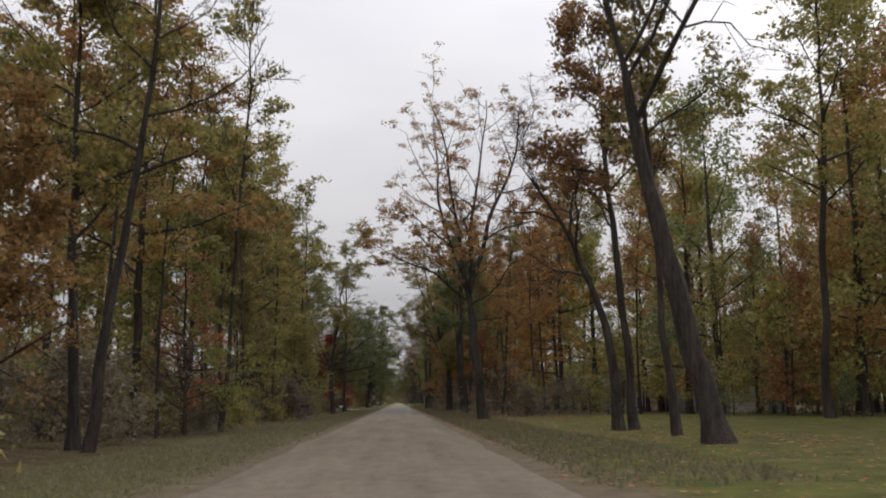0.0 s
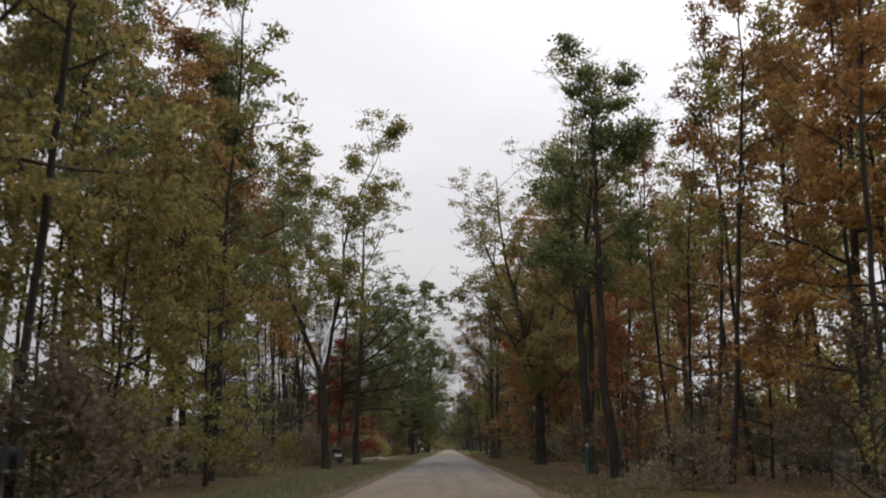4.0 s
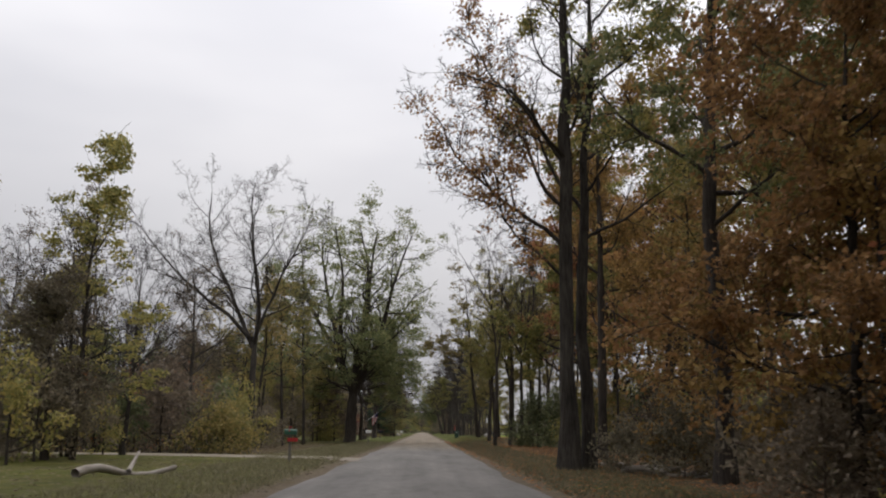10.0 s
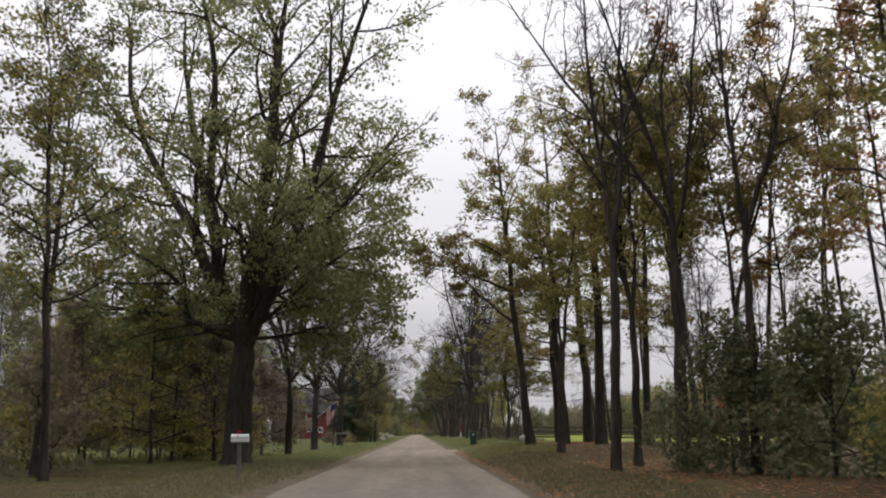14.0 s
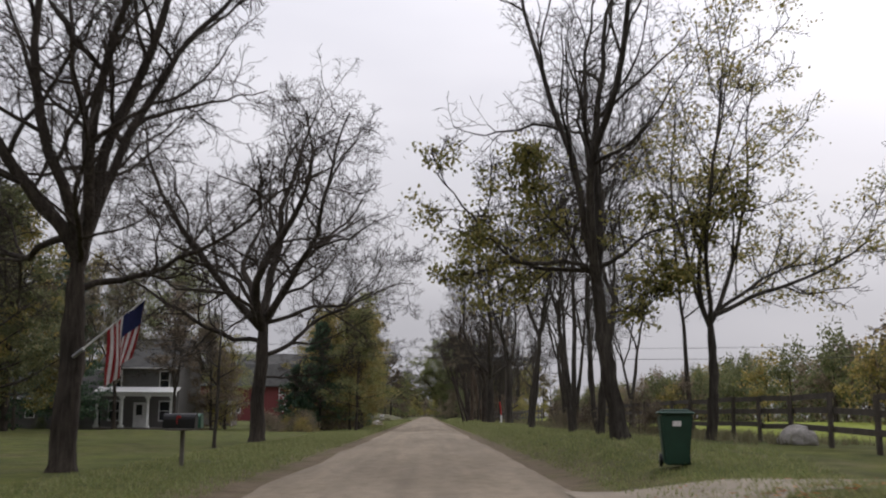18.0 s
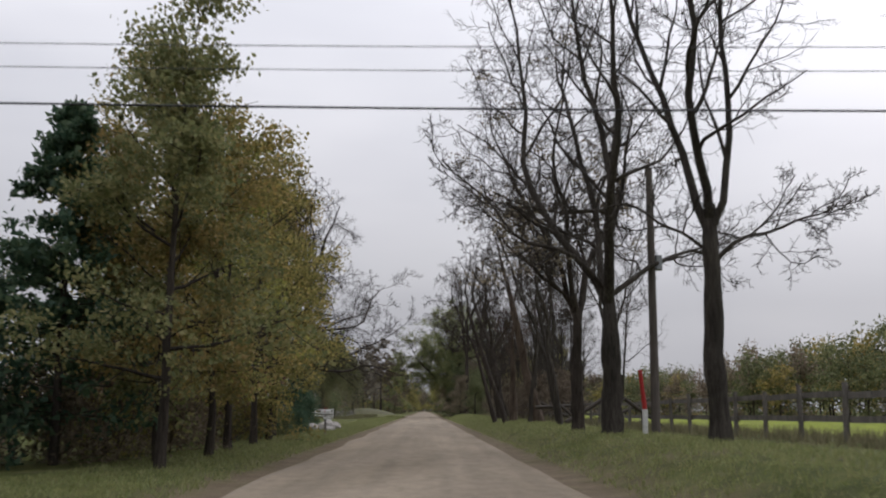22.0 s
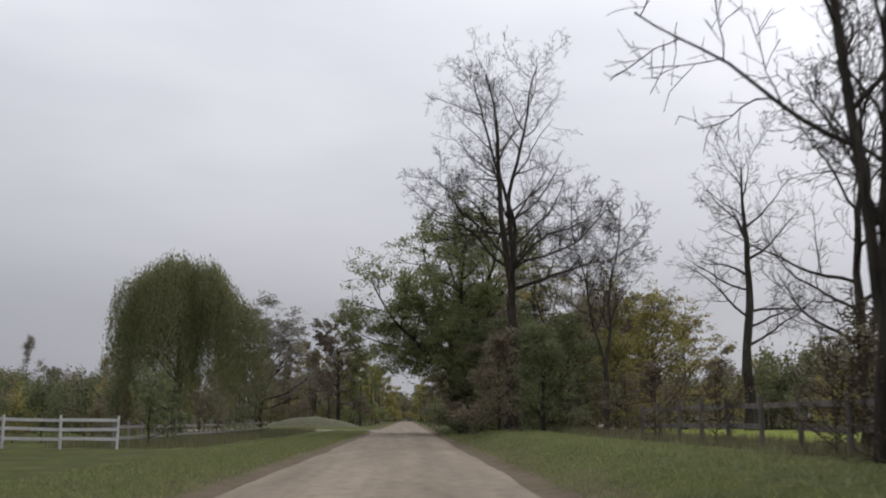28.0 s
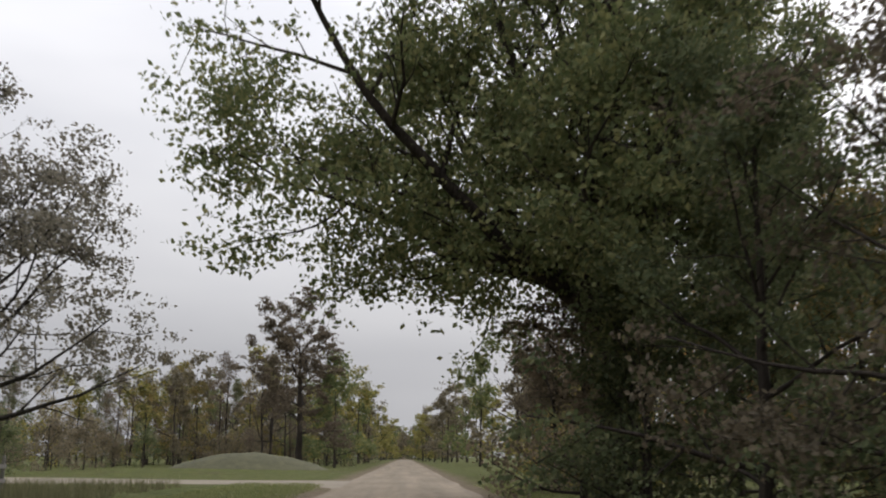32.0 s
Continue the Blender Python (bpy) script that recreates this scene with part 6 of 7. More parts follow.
def mailbox(x, y, material, label, paper=None, height=1.02):
    root = empty("mailbox", x, y, label=label, category="mailbox")
    bm = boxed(-0.05, 0.05, -0.05, 0.05, -0.1, height, 0.008)
    part("post", bm, M_GREYWOOD, root)
    part("arm", boxed(-0.2, 0.25, -0.05, 0.05, height, height + 0.05, 0.006), M_GREYWOOD, root)
    mailbox_part(root, 0, height + 0.052, material, M_RED)
    if paper:
        tube = bmesh.new()
        prism(tube, [(-0.09, 0), (0.09, 0), (0.09, 0.14), (-0.09, 0.14)], -0.1, 0.3)
        bmesh.ops.translate(tube, verts=tube.verts, vec=(0, 0.0, height - 0.22))
        part("newspaper_tube", tube, paper, root, "open newspaper tube")
    return root


group_box = empty("mailbox_stand", -6.4, 74.0, label="row of black mailboxes on one wooden stand", category="mailbox")
for y in (-0.55, 0.55):
    part("post", boxed(-0.05, 0.05, y - 0.05, y + 0.05, -0.1, 0.95, 0.008), M_GREYWOOD, group_box)
part("shelf", boxed(-0.18, 0.22, -0.8, 0.8, 0.95, 1.0, 0.006), M_GREYWOOD, group_box)
for y in (-0.55, 0.0, 0.55):
    mailbox_part(group_box, y, 1.002, M_BLACK, M_RED, 0.55, 0.26)
mailbox(-6.6, 121, M_BLACK, "black mailbox with a white newspaper box beside the woods", M_WHITE)
mailbox(-5.1, 191.2, M_GREENMETAL, "green mailbox with a red newspaper tube on a post", M_RED)
mailbox(-4.7, 242, M_WHITE, "white mailbox on a grey wooden post", None)
pair_box = empty("mailbox_stand", -6.1, 301, label="two dark mailboxes on one wooden stand beside the lawn", category="mailbox")
for y in (0.05,):
    part("post", boxed(-0.05, 0.05, y - 0.05, y + 0.05, -0.1, 0.9, 0.008), M_GREYWOOD, pair_box)
part("shelf", boxed(-0.3, 0.3, -0.55, 0.6, 0.9, 0.95, 0.006), M_GREYWOOD, pair_box, "weathered board")
for y, ink in ((-0.3, M_BLACK), (0.35, M_GREENMETAL)):
    mailbox_part(pair_box, y, 0.952, ink, M_RED, 0.8, 0.3)
mailbox(-4.9, 390, M_WHITE, "white mailbox with a newspaper tube on a post", M_WHITE)


def cart(x, y, turn, label):
    """A wheeled waste cart: tapered body, lid, handle, two wheels."""
    root = empty("wheeled_cart", x, y, turn=turn, label=label, category="waste cart")
    bm = bmesh.new()
    made = bmesh.ops.create_cone(bm, cap_ends=True, segments=4, radius1=0.32, radius2=0.44, depth=0.95, matrix=Matrix.Translation((0, 0, 0.53)) @ Matrix.Rotation(radians(45), 4, "Z"))
    bmesh.ops.bevel(bm, geom=list(bm.edges), offset=0.035, segments=2, affect="EDGES")
    part("body", bm, M_CART, root)
    lid = boxed(-0.34, 0.36, -0.34, 0.34, 1.0, 1.06, 0.025)
    box(lid, -0.26, 0.26, -0.26, 0.26, 1.055, 1.1, 0.02)
    part("lid", lid, M_CART, root)
    part("handle", rod(bmesh.new(), (-0.4, -0.25, 1.0), (-0.4, 0.25, 1.0), 0.018), M_CART, root)
    for y1 in (-0.29, 0.23):
        wheel = part("wheel", rod(bmesh.new(), (-0.26, y1, 0.13), (-0.26, y1 + 0.06, 0.13), 0.13, sides=18), M_BLACK, root)
        part("hub", rod(bmesh.new(), (-0.26, y1 - 0.005, 0.13), (-0.26, y1 + 0.065, 0.13), 0.05, sides=12), M_STEEL, wheel)
    part("sticker", boxed(0.375, 0.381, -0.08, 0.08, 0.78, 0.88), M_WHITECLOTH, root, "small pale sticker")
    return root


cart(4.95, 294.2, -98, "dark green wheeled waste cart at the gravel drive")

# ---- the flag on the old tree ----
flag_root = empty("flag", -7.9, 298.2, 0.0, label="striped red and white flag on a slanting staff", category="flag")
P0, P1 = Vector((0.0, 0.0, 2.75)), Vector((1.55, -0.35, 3.95))
part("staff", rod(bmesh.new(), P0, P1, 0.022, 0.016), M_WHITE, flag_root, "slanting white staff")
part("bracket", rod(bmesh.new(), P0 - (P1 - P0) * 0.1, P0 + (P1 - P0) * 0.06, 0.045), M_STEEL, flag_root)


def cloth(c0, c1, r0, r1, material, name, lift=0.0):
    """Rows c0 to c1 of 13 stripes, from r0 to r1 of the hanging length."""
    bm = bmesh.new()
    cols, rows = max(2, c1 - c0 + 1), 12
    grid = []
    for i in range(cols):
        line = []
        for k in range(rows + 1):
            s = (c0 + (c1 - c0) * i / (cols - 1)) / 13
            f = r0 + (r1 - r0) * k / rows
            top = P0 + (P1 - P0) * (1.0 - 0.58 * s)
            fold = 0.11 * math.sin(s * 9 + f * 2.5) * (0.25 + f)
            line.append(bm.verts.new(top + Vector((-0.28 * f * (1 - s) + fold * 0.3 + 0.1 * s * f, fold + lift, -1.35 * f))))
        grid.append(line)
    for i in range(cols - 1):
        for k in range(rows):
            bm.faces.new((grid[i][k], grid[i + 1][k], grid[i + 1][k + 1], grid[i][k + 1]))
    bmesh.ops.solidify(bm, geom=bm.faces[:], thickness=0.004)
    return part(name, bm, material, flag_root)


for c in range(13):
    cloth(c, c + 1, 0.0, 1.0, M_REDCLOTH if c % 2 == 0 else M_WHITECLOTH, "stripe")
cloth(0, 7, 0.0, 0.42, M_BLUE, "canton", -0.008)
cloth(0, 7, 0.0, 0.42, M_BLUE, "canton", 0.008)

# ---- pole, wires, markers ----
pole = empty("utility_pole", 7.6, 368.8, label="weathered wooden utility pole behind the bare trees", category="pole")
part("shaft", rod(bmesh.new(), (0, 0, -0.4), (0, 0, 8.6), 0.15, 0.11, 12), M_POLE, pole)
part("insulator", rod(bmesh.new(), (0, 0, 8.6), (0, 0, 8.78), 0.04, 0.03, 8), M_STONE, pole)
part("equipment_box", boxed(0.13, 0.33, -0.12, 0.12, 5.2, 5.7, 0.02), M_STEEL, pole)


def wire(name, a, b, sag, r, label):
    """A cable that hangs between two points."""
    pts = np.array([[(np.array(a) * (1 - f) + np.array(b) * f - np.array([0, 0, sag * 4 * f * (1 - f)])) for f in np.linspace(0, 1, 24)]])
    v, q = tubes(pts, np.full((1, 24), r), 5)
    return tagged(new(name, mesh_of(name, v, [q], M_BLACK)), label, "cable")


for x, y in ((-31.0, 352.0), (48.0, 348.5)):
    p = empty("utility_pole", x, y, label="wooden utility pole at the end of the cables", category="pole")
    part("shaft", rod(bmesh.new(), (0, 0, -0.4), (0, 0, 7.6), 0.14, 0.1, 12), M_POLE, p)
    part("crossarm", boxed(-0.05, 0.05, -0.7, 0.7, 7.2, 7.32, 0.01), M_POLE, p)
wire("cable", (-31, 352, 6.6), (48, 348.5, 6.3), 0.9, 0.018, "black telephone cable hanging across the road")
wire("cable", (-31, 351.5, 7.32), (48, 348, 7.32), 1.0, 0.008, "thin power line hanging across the road")
wire("cable", (-31, 352.5, 7.32), (48, 349, 7.32), 1.0, 0.008, "thin power line hanging across the road")
marker = empty("marker_post", 7.0, 367.6, label="red plastic guy-wire marker on a pale post", category="marker post")
part("post", boxed(-0.07, 0.07, -0.07, 0.07, -0.1, 0.75, 0.01), M_WHITE, marker, "pale square post")
part("sleeve", rod(bmesh.new(), (0, 0, 0.75), (-0.12, 0, 1.95), 0.075, 0.06, 10), M_RED, marker, "red plastic sleeve")
stake = empty("marker_post", 6.8, 108.8, label="teal plastic marker stake in the verge", category="marker post")
part("stake", boxed(-0.05, 0.05, -0.02, 0.02, -0.1, 1.35, 0.01), M_TEAL, stake)
part("cap", boxed(-0.055, 0.055, -0.025, 0.025, 1.35, 1.5, 0.01), M_WHITE, stake, "pale cap")


# ---- fences ----
def fence(name, x0, y0, x1, y1, bay, rails, material, label, tall=1.25, thick=0.05, post_r=0.07, seed=1, board=0.14):
    """A rail fence from one end to the other, post by post and rail by rail."""
    rr = random.Random(seed)
    root = empty(name, x0, y0, 0.0, label=label, category="fence")
    a, b = Vector((x0, y0, 0)), Vector((x1, y1, 0))
    n = max(1, round((b - a).length / bay))
    way = (b - a).normalized()
    side = Vector((-way.y, way.x, 0))
    at = [a.lerp(b, i / n) for i in range(n + 1)]
    gz = [ground_height(p.x, p.y) for p in at]
    for p, z in zip(at, gz):
        tilt = Vector((rr.uniform(-0.04, 0.04), rr.uniform(-0.04, 0.04), 0))
        foot = p - a + Vector((0, 0, z - 0.15))
        part("post", rod(bmesh.new(), foot, foot + tilt + Vector((0, 0, tall + 0.15 + rr.uniform(-0.05, 0.08))), post_r, post_r * 0.9, 6), material, root)
    for i in range(n):
        for z in rails:
            if rr.random() < 0.05:
                continue
            u = at[i] - a + Vector((0, 0, gz[i] + z + rr.uniform(-0.03, 0.03))) - side * (post_r + thick * 0.4)
            v = at[i + 1] - a + Vector((0, 0, gz[i + 1] + z + rr.uniform(-0.03, 0.03))) - side * (post_r + thick * 0.4)
            bm = bmesh.new()
            m = (v - u).length
            rot = (v - u).to_track_quat("X", "Z").to_matrix().to_4x4()
            bmesh.ops.create_cube(bm, size=1, matrix=Matrix.Translation((u + v) / 2) @ rot @ Matrix.Diagonal((m + 0.08, thick, board, 1)))
            part("rail", bm, material, root)
    return root


fence("rail_fence", 9.7, 296.0, 9.7, 352.0, 2.6, (0.45, 0.85, 1.2), M_DARKWOOD, "dark wooden rail fence along the pasture", seed=3)
fence("rail_fence", 9.7, 296.0, 40.0, 300.0, 2.6, (0.45, 0.85, 1.2), M_DARKWOOD, "dark wooden rail fence beside the drive", seed=4)
fence("rail_fence", 9.4, 356.0, 9.4, 470.0, 2.6, (0.5, 1.05), M_GREYWOOD, "weathered leaning rail fence along the field", seed=5)
fence("rail_fence", -12.4, 477.5, -24.0, 475.0, 2.4, (0.45, 0.85, 1.25), M_WHITE, "white wooden rail fence beside the barn", seed=6, tall=1.45)
fence("rail_fence", -13.0, 479.0, -13.2, 531.0, 2.6, (0.45, 0.95), M_PALEWOOD, "weathered silver-grey rail fence along the meadow", seed=7)
for x, y, dx, dy, a, b, r in ((9.0, 389, 1.5, 0.3, 0.1, 1.9, 0.13), (8.1, 392.6, 0.7, 0.2, 1.25, 0.1, 0.09), (7.9, 394.2, 1.3, -0.2, 0.85, 1.0, 0.11), (10.2, 386.5, 1.2, 0.3, 0.2, 1.3, 0.1), (8.6, 401, 1.0, 0.4, 1.2, 0.2, 0.09), (9.0, 407, 1.1, -0.3, 0.15, 1.2, 0.08), (8.8, 376, 0.9, 0.6, 1.2, 0.1, 0.08)):
    lg = empty("fallen_log", x, y, label="dark dead limb leaning on the old fence", category="log")
    part("limb", rod(bmesh.new(), (-dx, -dy, a), (dx, dy, b), r, r * 0.7, 8), M_DARKWOOD, lg)



# ---- stones, logs, drives, mound ----
def boulder(x, y, w, d2, h, seed):
    bm = bmesh.new()
    bmesh.ops.create_icosphere(bm, subdivisions=4, radius=1.0)
    for v in bm.verts:
        q = v.co.copy()
        f = 1 + 0.28 * noise.noise(q * 1.1 + Vector((seed * 7.1, 0, 0))) + 0.08 * noise.noise(q * 4 + Vector((0, seed * 3.3, 0)))
        v.co = Vector((q.x * w / 2 * f, q.y * d2 / 2 * f, max(q.z, -0.35) * h * 0.62 * f + h * 0.3))
    for f in bm.faces:
        f.smooth = True
    ob = part("boulder", bm, M_STONE)
    ob.matrix_basis = pose(x, y, ground_height(x, y) - 0.05, 0, 0, seed * 50)
    return tagged(ob, "rounded pale fieldstone boulder on the verge", "boulder", "boulders on the verge")


for i, (x, y, w, d2, h) in enumerate(((-6.1, 403.6, 1.25, 1.0, 0.75), (-5.9, 406.8, 1.1, 0.9, 0.62), (-7.1, 402.2, 1.2, 0.9, 0.55), (-5.6, 400.2, 0.7, 0.6, 0.4), (8.6, 186.5, 0.7, 0.5, 0.4), (9.6, 300.5, 1.1, 0.7, 0.6), (9.4, 184, 0.5, 0.4, 0.3))):
    boulder(x, y, w, d2, h, i + 1)


def log(x, y, length, r, turn, material, label, forked=False):
    root = empty("fallen_log", x, y, turn=turn, label=label, category="log")
    pts = np.array([[(length * (f - 0.5), 0.18 * math.sin(f * 4), r * 0.8 + 0.12 * math.sin(f * 7)) for f in np.linspace(0, 1, 9)]])
    v, q = tubes(pts, (r * np.linspace(1, 0.6, 9))[None], 9)
    ob = new("limb", mesh_of("limb", v, [q], material))
    ob.parent = root
    if forked:
        ob = new("side_limb", mesh_of("side_limb", *[(lambda t: (t[0], [t[1]]))(tubes(np.array([[(0.1 + 1.3 * f, 0.9 * f, r * 0.8 + 0.5 * f) for f in np.linspace(0, 1, 5)]]), (r * 0.6 * np.linspace(1, 0.4, 5))[None], 7))][0], material))
        ob.parent = root
    return root


log(-7.9, 178.5, 3.6, 0.13, 62, M_LOG, "pale fallen limb lying on the lawn", True)
log(8.3, 185.2, 3.2, 0.12, -50, M_LOG, "pale fallen limb among leaves on the verge", True)
log(9.6, 187.6, 2.6, 0.1, -20, M_LOG, "pale fallen limb among leaves on the verge")
log(11.5, 486, 1.8, 0.12, 10, M_LOG, "pale log lying in the grass")
log(8.8, 193, 2.6, 0.09, 20, M_LOG, "thin pale log beside the woods")


def drive(name, x0, x1, y, half, label, bend=0.0):
    xs = np.linspace(x0, x1, 60)
    verts, n = [], 9
    for i, x in enumerate(xs):
        widen = 1 + 0.9 * math.exp(-abs(x - x0) / 1.6)
        for k in range(n):
            f = k / (n - 1) * 2 - 1
            yy = y + bend * (abs(x - x0) / abs(x1 - x0)) ** 2 + f * half * widen + 0.15 * noise.noise(Vector((x * 0.7, f * 3, y)))
            verts.append((x, yy, max(ground_height(float(x), float(yy)), 0) + 0.045 - 0.05 * f ** 4))
    i = np.arange(len(verts)).reshape(-1, n)
    q = np.stack([i[:-1, :-1], i[:-1, 1:], i[1:, 1:], i[1:, :-1]], -1).reshape(-1, 4)
    return tagged(new(name, mesh_of(name, np.array(verts), [q], M_DRIVE)), label, "driveway", kind="structure")


drive("driveway", 2.6, 30, 290.0, 1.9, "pale gravel driveway meeting the road", 4.0)
drive("driveway", -2.6, -26, 197.5, 1.6, "pale gravel driveway crossing the lawn", 2.0)
drive("driveway", -2.6, -40, 548, 4.2, "pale gravel driveway beside the meadow", 6.0)

bm = bmesh.new()
bmesh.ops.create_grid(bm, x_segments=24, y_segments=16, size=1.0)
for v in bm.verts:
    q = math.hypot(v.co.x, v.co.y)
    v.co = Vector((v.co.x * 9, v.co.y * 6, -0.3 + 2.0 * max(0, 1 - q * q) ** 1.1 + 0.12 * noise.noise(v.co * 5)))
for f in bm.faces:
    f.smooth = True
mound = part("mound", bm, surface("mown_mound_grass", (0.055, 0.055, 0.026), (0.1, 0.095, 0.045), 1.2, 0.95, bump=0.6, dist=0.04))
mound.matrix_basis = pose(-15, 596, 0)
tagged(mound, "low grassy mound at the edge of the drive", "mound", kind="structure")


# ---- evergreens ----
def spruce(x, y, h, r, seed, label="dark conical evergreen tree"):
    rng = np.random.default_rng(seed)
    root = empty("evergreen_tree", x, y, label=label, category="tree")
    n = 9
    trunk = np.stack([np.zeros(n), np.zeros(n), np.linspace(-0.2, h, n)], -1)[None]
    pieces = [tubes(trunk, np.linspace(h * 0.014, 0.02, n)[None], 8)]
    m = int(h * (8 + 3 * r))
    z = h * (0.06 + 0.92 * rng.random(m))
    ln = r * (1 - z / h) ** 0.8 * rng.uniform(0.7, 1.1, m) + 0.15
    a = rng.random(m) * 6.283
    start = np.stack([0 * z, 0 * z, z], -1)
    way = np.stack([np.cos(a), np.sin(a), rng.uniform(-0.25, 0.2, m)], -1)
    limbs = wander(start, way, ln, 5, 0.06, 0.02, rng)
    pieces.append(tubes(limbs, np.linspace(0.022, 0.006, 5)[None] * np.ones((m, 1)), 3))
    v, q = joined(pieces)
    new("trunk", mesh_of("trunk", v, [q], BARK["dark"])).parent = root
    count = m * 60
    k, f = rng.integers(0, m, count), rng.random(count) ** 0.7 * 3.999
    i = f.astype(int)
    w = (f - i)[:, None]
    at = limbs[k, i] * (1 - w) + limbs[k, i + 1] * w + rng.normal(0, 0.1, (count, 3)) - np.array([0, 0, 0.06])
    v, q = leaves_at(at, 0.2, rng, 0.6)
    new("crown", mesh_of("crown", v, [q], LEAF["needle"], False)).parent = root


spruce(-9.0, 362.5, 9.6, 3.4, 4, "dark blue-green ragged pine beside the tree row")
spruce(-11.0, 361.0, 5.6, 2.4, 5, "low dark cedar beside the row of trees")
for x, y, h, r, seed in ((-28.6, 356, 16.5, 4.0, 11), (-34, 351, 17, 4.4, 12), (-39.5, 347, 15, 4.0, 13), (-31.5, 345, 12, 3.4, 14)):
    spruce(x, y, h, r, seed, "tall dark spruce in front of the grey house")
for k, (x, y, h, leaf) in enumerate(((-28.5, 316, 13, "olive"), (-27, 338, 16, "dark_green"), (-29, 345, 16, "olive"))):
    special("tree", x, y, "dark", leaf, "broad dark leafy tree around the farmhouse lawn", seed=180 + k, h=h, r=0.3, frac=0.75, clear=0.15, limbs=18, angle=(30, 80), reach=(0.28, 0.4), leaves=9000, size=0.26, puff=0.36, keep=0.8, twigs=(6, 5, 0))
for x, y, k in ((-8.6, 406, 0.92), (-9.8, 407.5, 0.8), (-7.9, 408.5, 0.7)):
    plant(kinds["bush"], x, y, y * 70, k, "needle", "broad dark evergreen bush beside the boulders", "evergreen bushes by the barn")
wood(-13, -6.4, 383, 399, 18, {"bush": 1}, {"dark_green": 1, "needle": 2}, 1.2, (0.28, 0.42))
wood(-42, -30, 296, 320, 8, {"wood_c": 1, "bare_a": 1}, {"olive": 2, "green": 1}, 3)
special("tree", -27.5, 387, "dark", "willow", "large grey-green tree with drooping crown behind the house", seed=120, h=19.5, r=0.4, frac=0.6, clear=0.2, limbs=20, angle=(35, 80), reach=(0.36, 0.46), leaves=26000, size=0.17, puff=0.4, keep=0.85, twigs=(6, 5, 0), droop=0.14, lift=-0.02)
for x, y, h, seed in ((-23.6, 352.5, 12.5, 251), (-19.6, 354.5, 10.5, 252), (-26.2, 349, 13, 253)):
    special("tree", x, y, "dark", "brown", "grey twiggy tree with few withered leaves before the porch", seed=seed, h=h, r=0.16, clear=0.3, fork=4, spread=(8, 40), side=10, side_reach=(0.25, 0.42), leaves=5200, size=0.14, keep=0.6, twigs=(6, 6, 0), wobble=0.2)
special("tall_shrub", -18.6, 364, "dark", "brown", "tall grey-brown shrub against the end of the house", seed=254, h=9.5, r=0.12, frac=0.8, clear=0.05, limbs=18, angle=(20, 70), reach=(0.28, 0.4), leaves=10000, size=0.15, keep=0.8, twigs=(6, 5, 0))
special("tall_shrub", -18.4, 369, "dark", "olive", "tall olive shrub behind the end of the house", seed=255, h=8.5, r=0.12, frac=0.8, clear=0.05, limbs=18, angle=(20, 70), reach=(0.28, 0.4), leaves=9000, size=0.15, keep=0.8, twigs=(6, 5, 0))
for x in (-37.5, -34.6, -31.8, -29.2):
    plant(kinds["bush"], x, 359.7, x * 70, 0.3, "dark_green", "small clipped evergreen shrub against the house wall", "foundation shrubs")


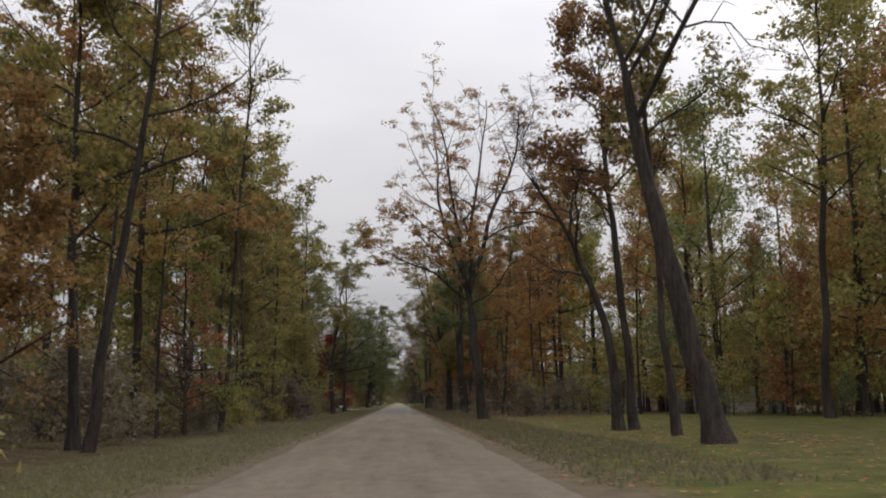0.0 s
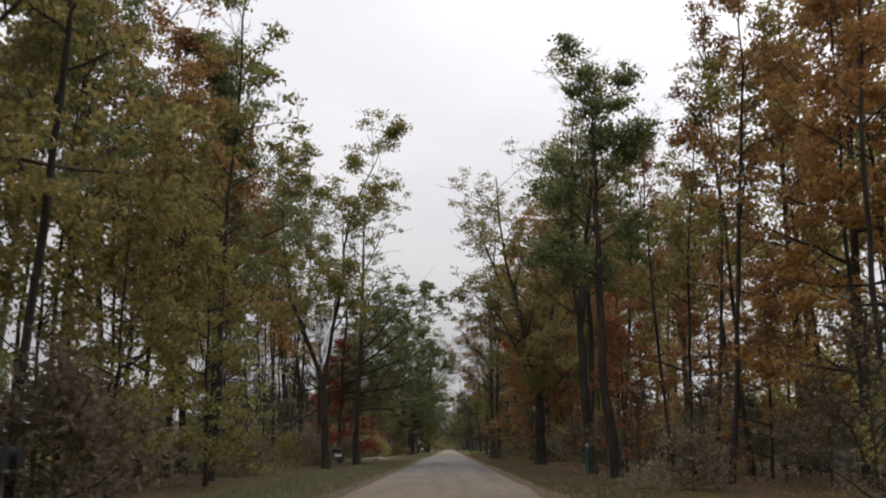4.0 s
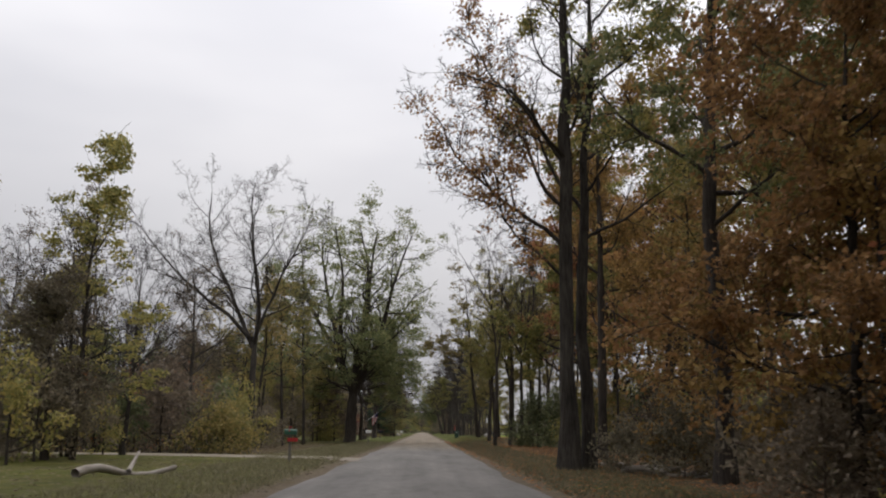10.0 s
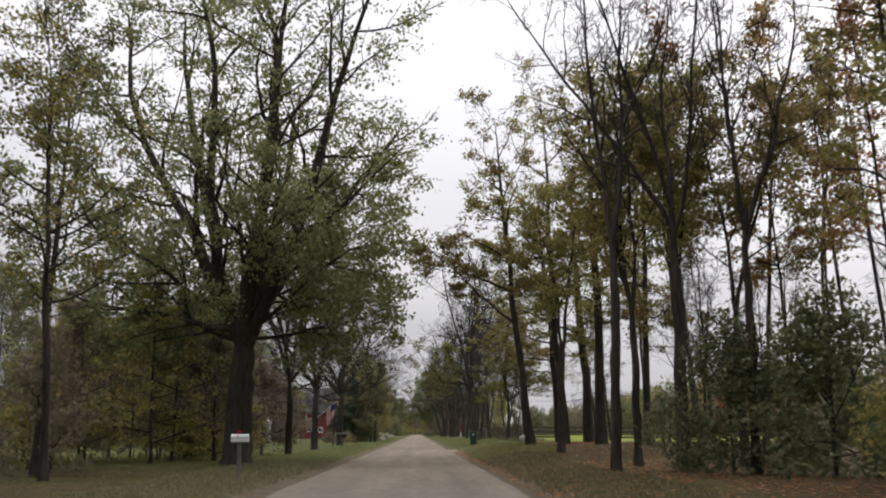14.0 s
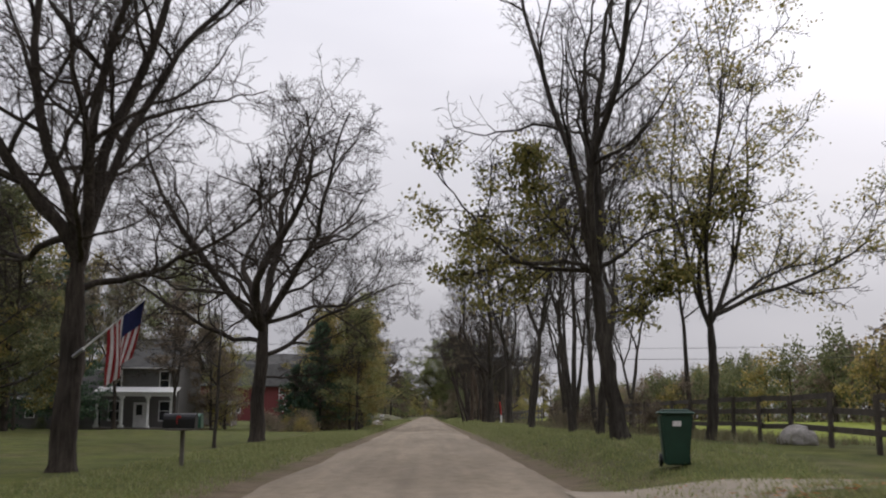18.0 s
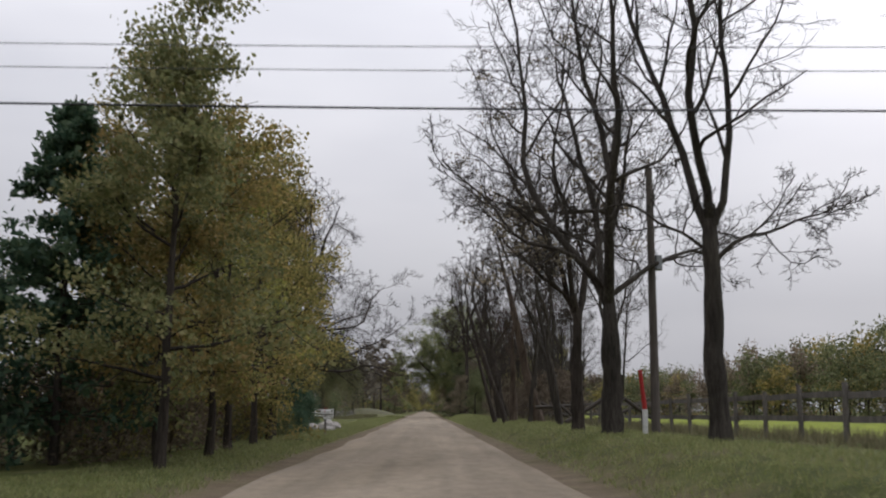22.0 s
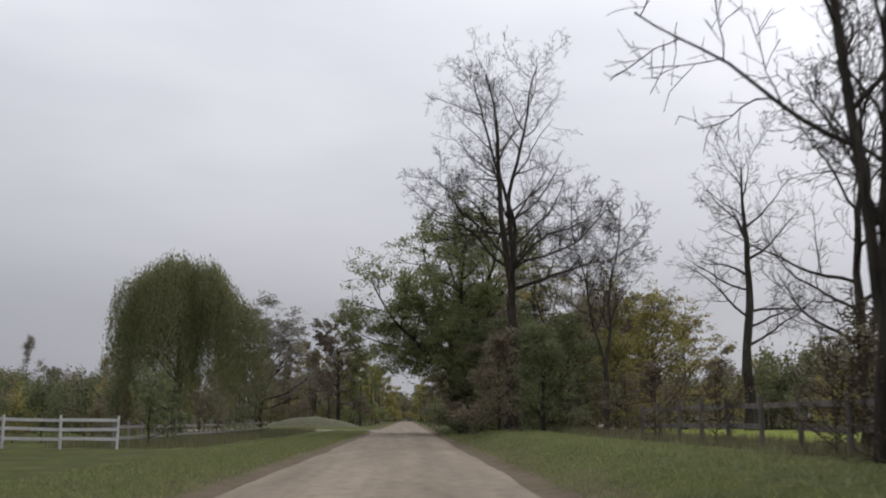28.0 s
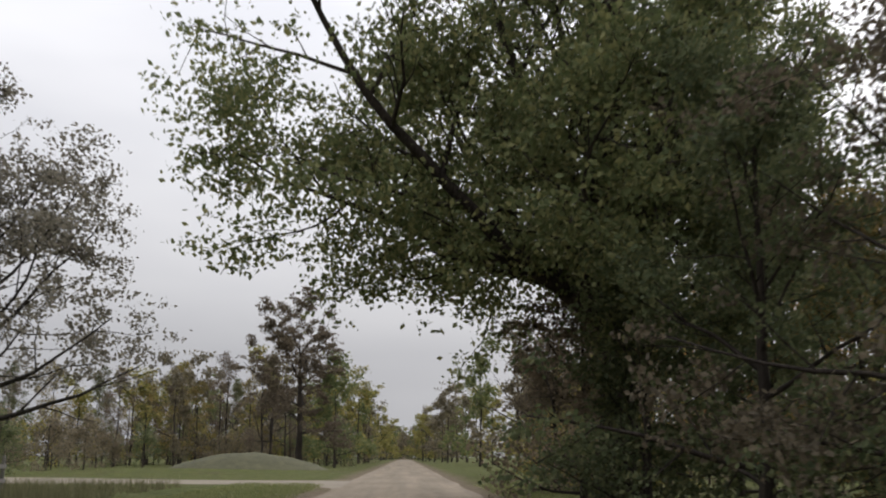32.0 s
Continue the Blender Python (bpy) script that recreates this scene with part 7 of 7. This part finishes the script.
# ---- grass and fallen leaves ----
def tufts(name, count, x0, x1, y0, y1, material, tall, label, seed):
    rng = np.random.default_rng(seed)
    x, y = x0 + (x1 - x0) * rng.random(count), rng.uniform(y0, y1, count)
    z = np.array([ground_height(float(a), float(b)) for a, b in zip(x, y)])
    at = np.stack([x, y, z], -1)[:, None] + np.concatenate([rng.normal(0, 0.05, (count, 3, 2)), np.zeros((count, 3, 1))], 2)
    a = rng.random((count, 3)) * 6.283
    side = np.stack([np.cos(a), np.sin(a), 0 * a], -1) * 0.012
    tip = at + np.concatenate([rng.normal(0, 0.06, (count, 3, 2)), (tall * rng.uniform(0.5, 1.3, (count, 3, 1)))], 2)
    v = np.stack([at - side, at + side, tip], 2).reshape(-1, 3)
    return tagged(new(name, mesh_of(name, v, [np.arange(len(v)).reshape(-1, 3)], material, False)), label, "grass", kind="stuff")


M_GRASS = leaf_material("grass_blades", (0.095, 0.115, 0.03), (0.14, 0.155, 0.044), (0.2, 0.185, 0.07))
M_DRYGRASS = leaf_material("dry_grass_blades", (0.088, 0.082, 0.036), (0.135, 0.122, 0.058), (0.19, 0.168, 0.088))
for side in (-1, 1):
    tufts("grass", 34000, side * 3.5, side * 7.5, 262, 545, M_GRASS, 0.11, "short green verge grass beside the road", 5 + side)
    tufts("grass", 22000, side * 3.4, side * 7.0, 15, 262, M_DRYGRASS, 0.12, "dry verge grass along the woods", 8 + side)
tufts("grass", 8000, 8.2, 11.5, 300, 500, M_DRYGRASS, 0.3, "tall dry grass along the fence line", 21)
tufts("grass", 5000, -16, -9, 478, 540, M_DRYGRASS, 0.45, "tall dry grass along the meadow fence", 22)


def litter(count, x0, x1, y0, y1, leaf, seed, label):
    rng = np.random.default_rng(seed)
    x = x0 + (x1 - x0) * rng.random(count)
    y = rng.uniform(y0, y1, count)
    z = np.array([ground_height(float(a), float(b)) for a, b in zip(x, y)]) + 0.02 + 0.03 * rng.random(count)
    v, q = leaves_at(np.stack([x, y, z], -1), 0.13, rng)
    v = v.reshape(-1, 3, 3)
    v[..., 2] = z[:, None] + (v[..., 2] - z[:, None]) * 0.2
    return tagged(new("fallen_leaves", mesh_of("fallen_leaves", v.reshape(-1, 3), [q], LEAF[leaf], False)), label, "fallen leaves", kind="stuff")


litter(15000, -12, -3.0, 5, 262, "brown", 31, "brown fallen leaves over the verge")
litter(20000, 3.0, 14, 5, 292, "rust", 32, "rusty fallen leaves over the verge")
litter(14000, 3.0, 12, 150, 290, "orange", 33, "orange fallen leaves over the verge")

# the kinds stand nowhere themselves
for ob in kinds.values():
    for o in (*ob.children_recursive, ob):
        bpy.data.objects.remove(o)
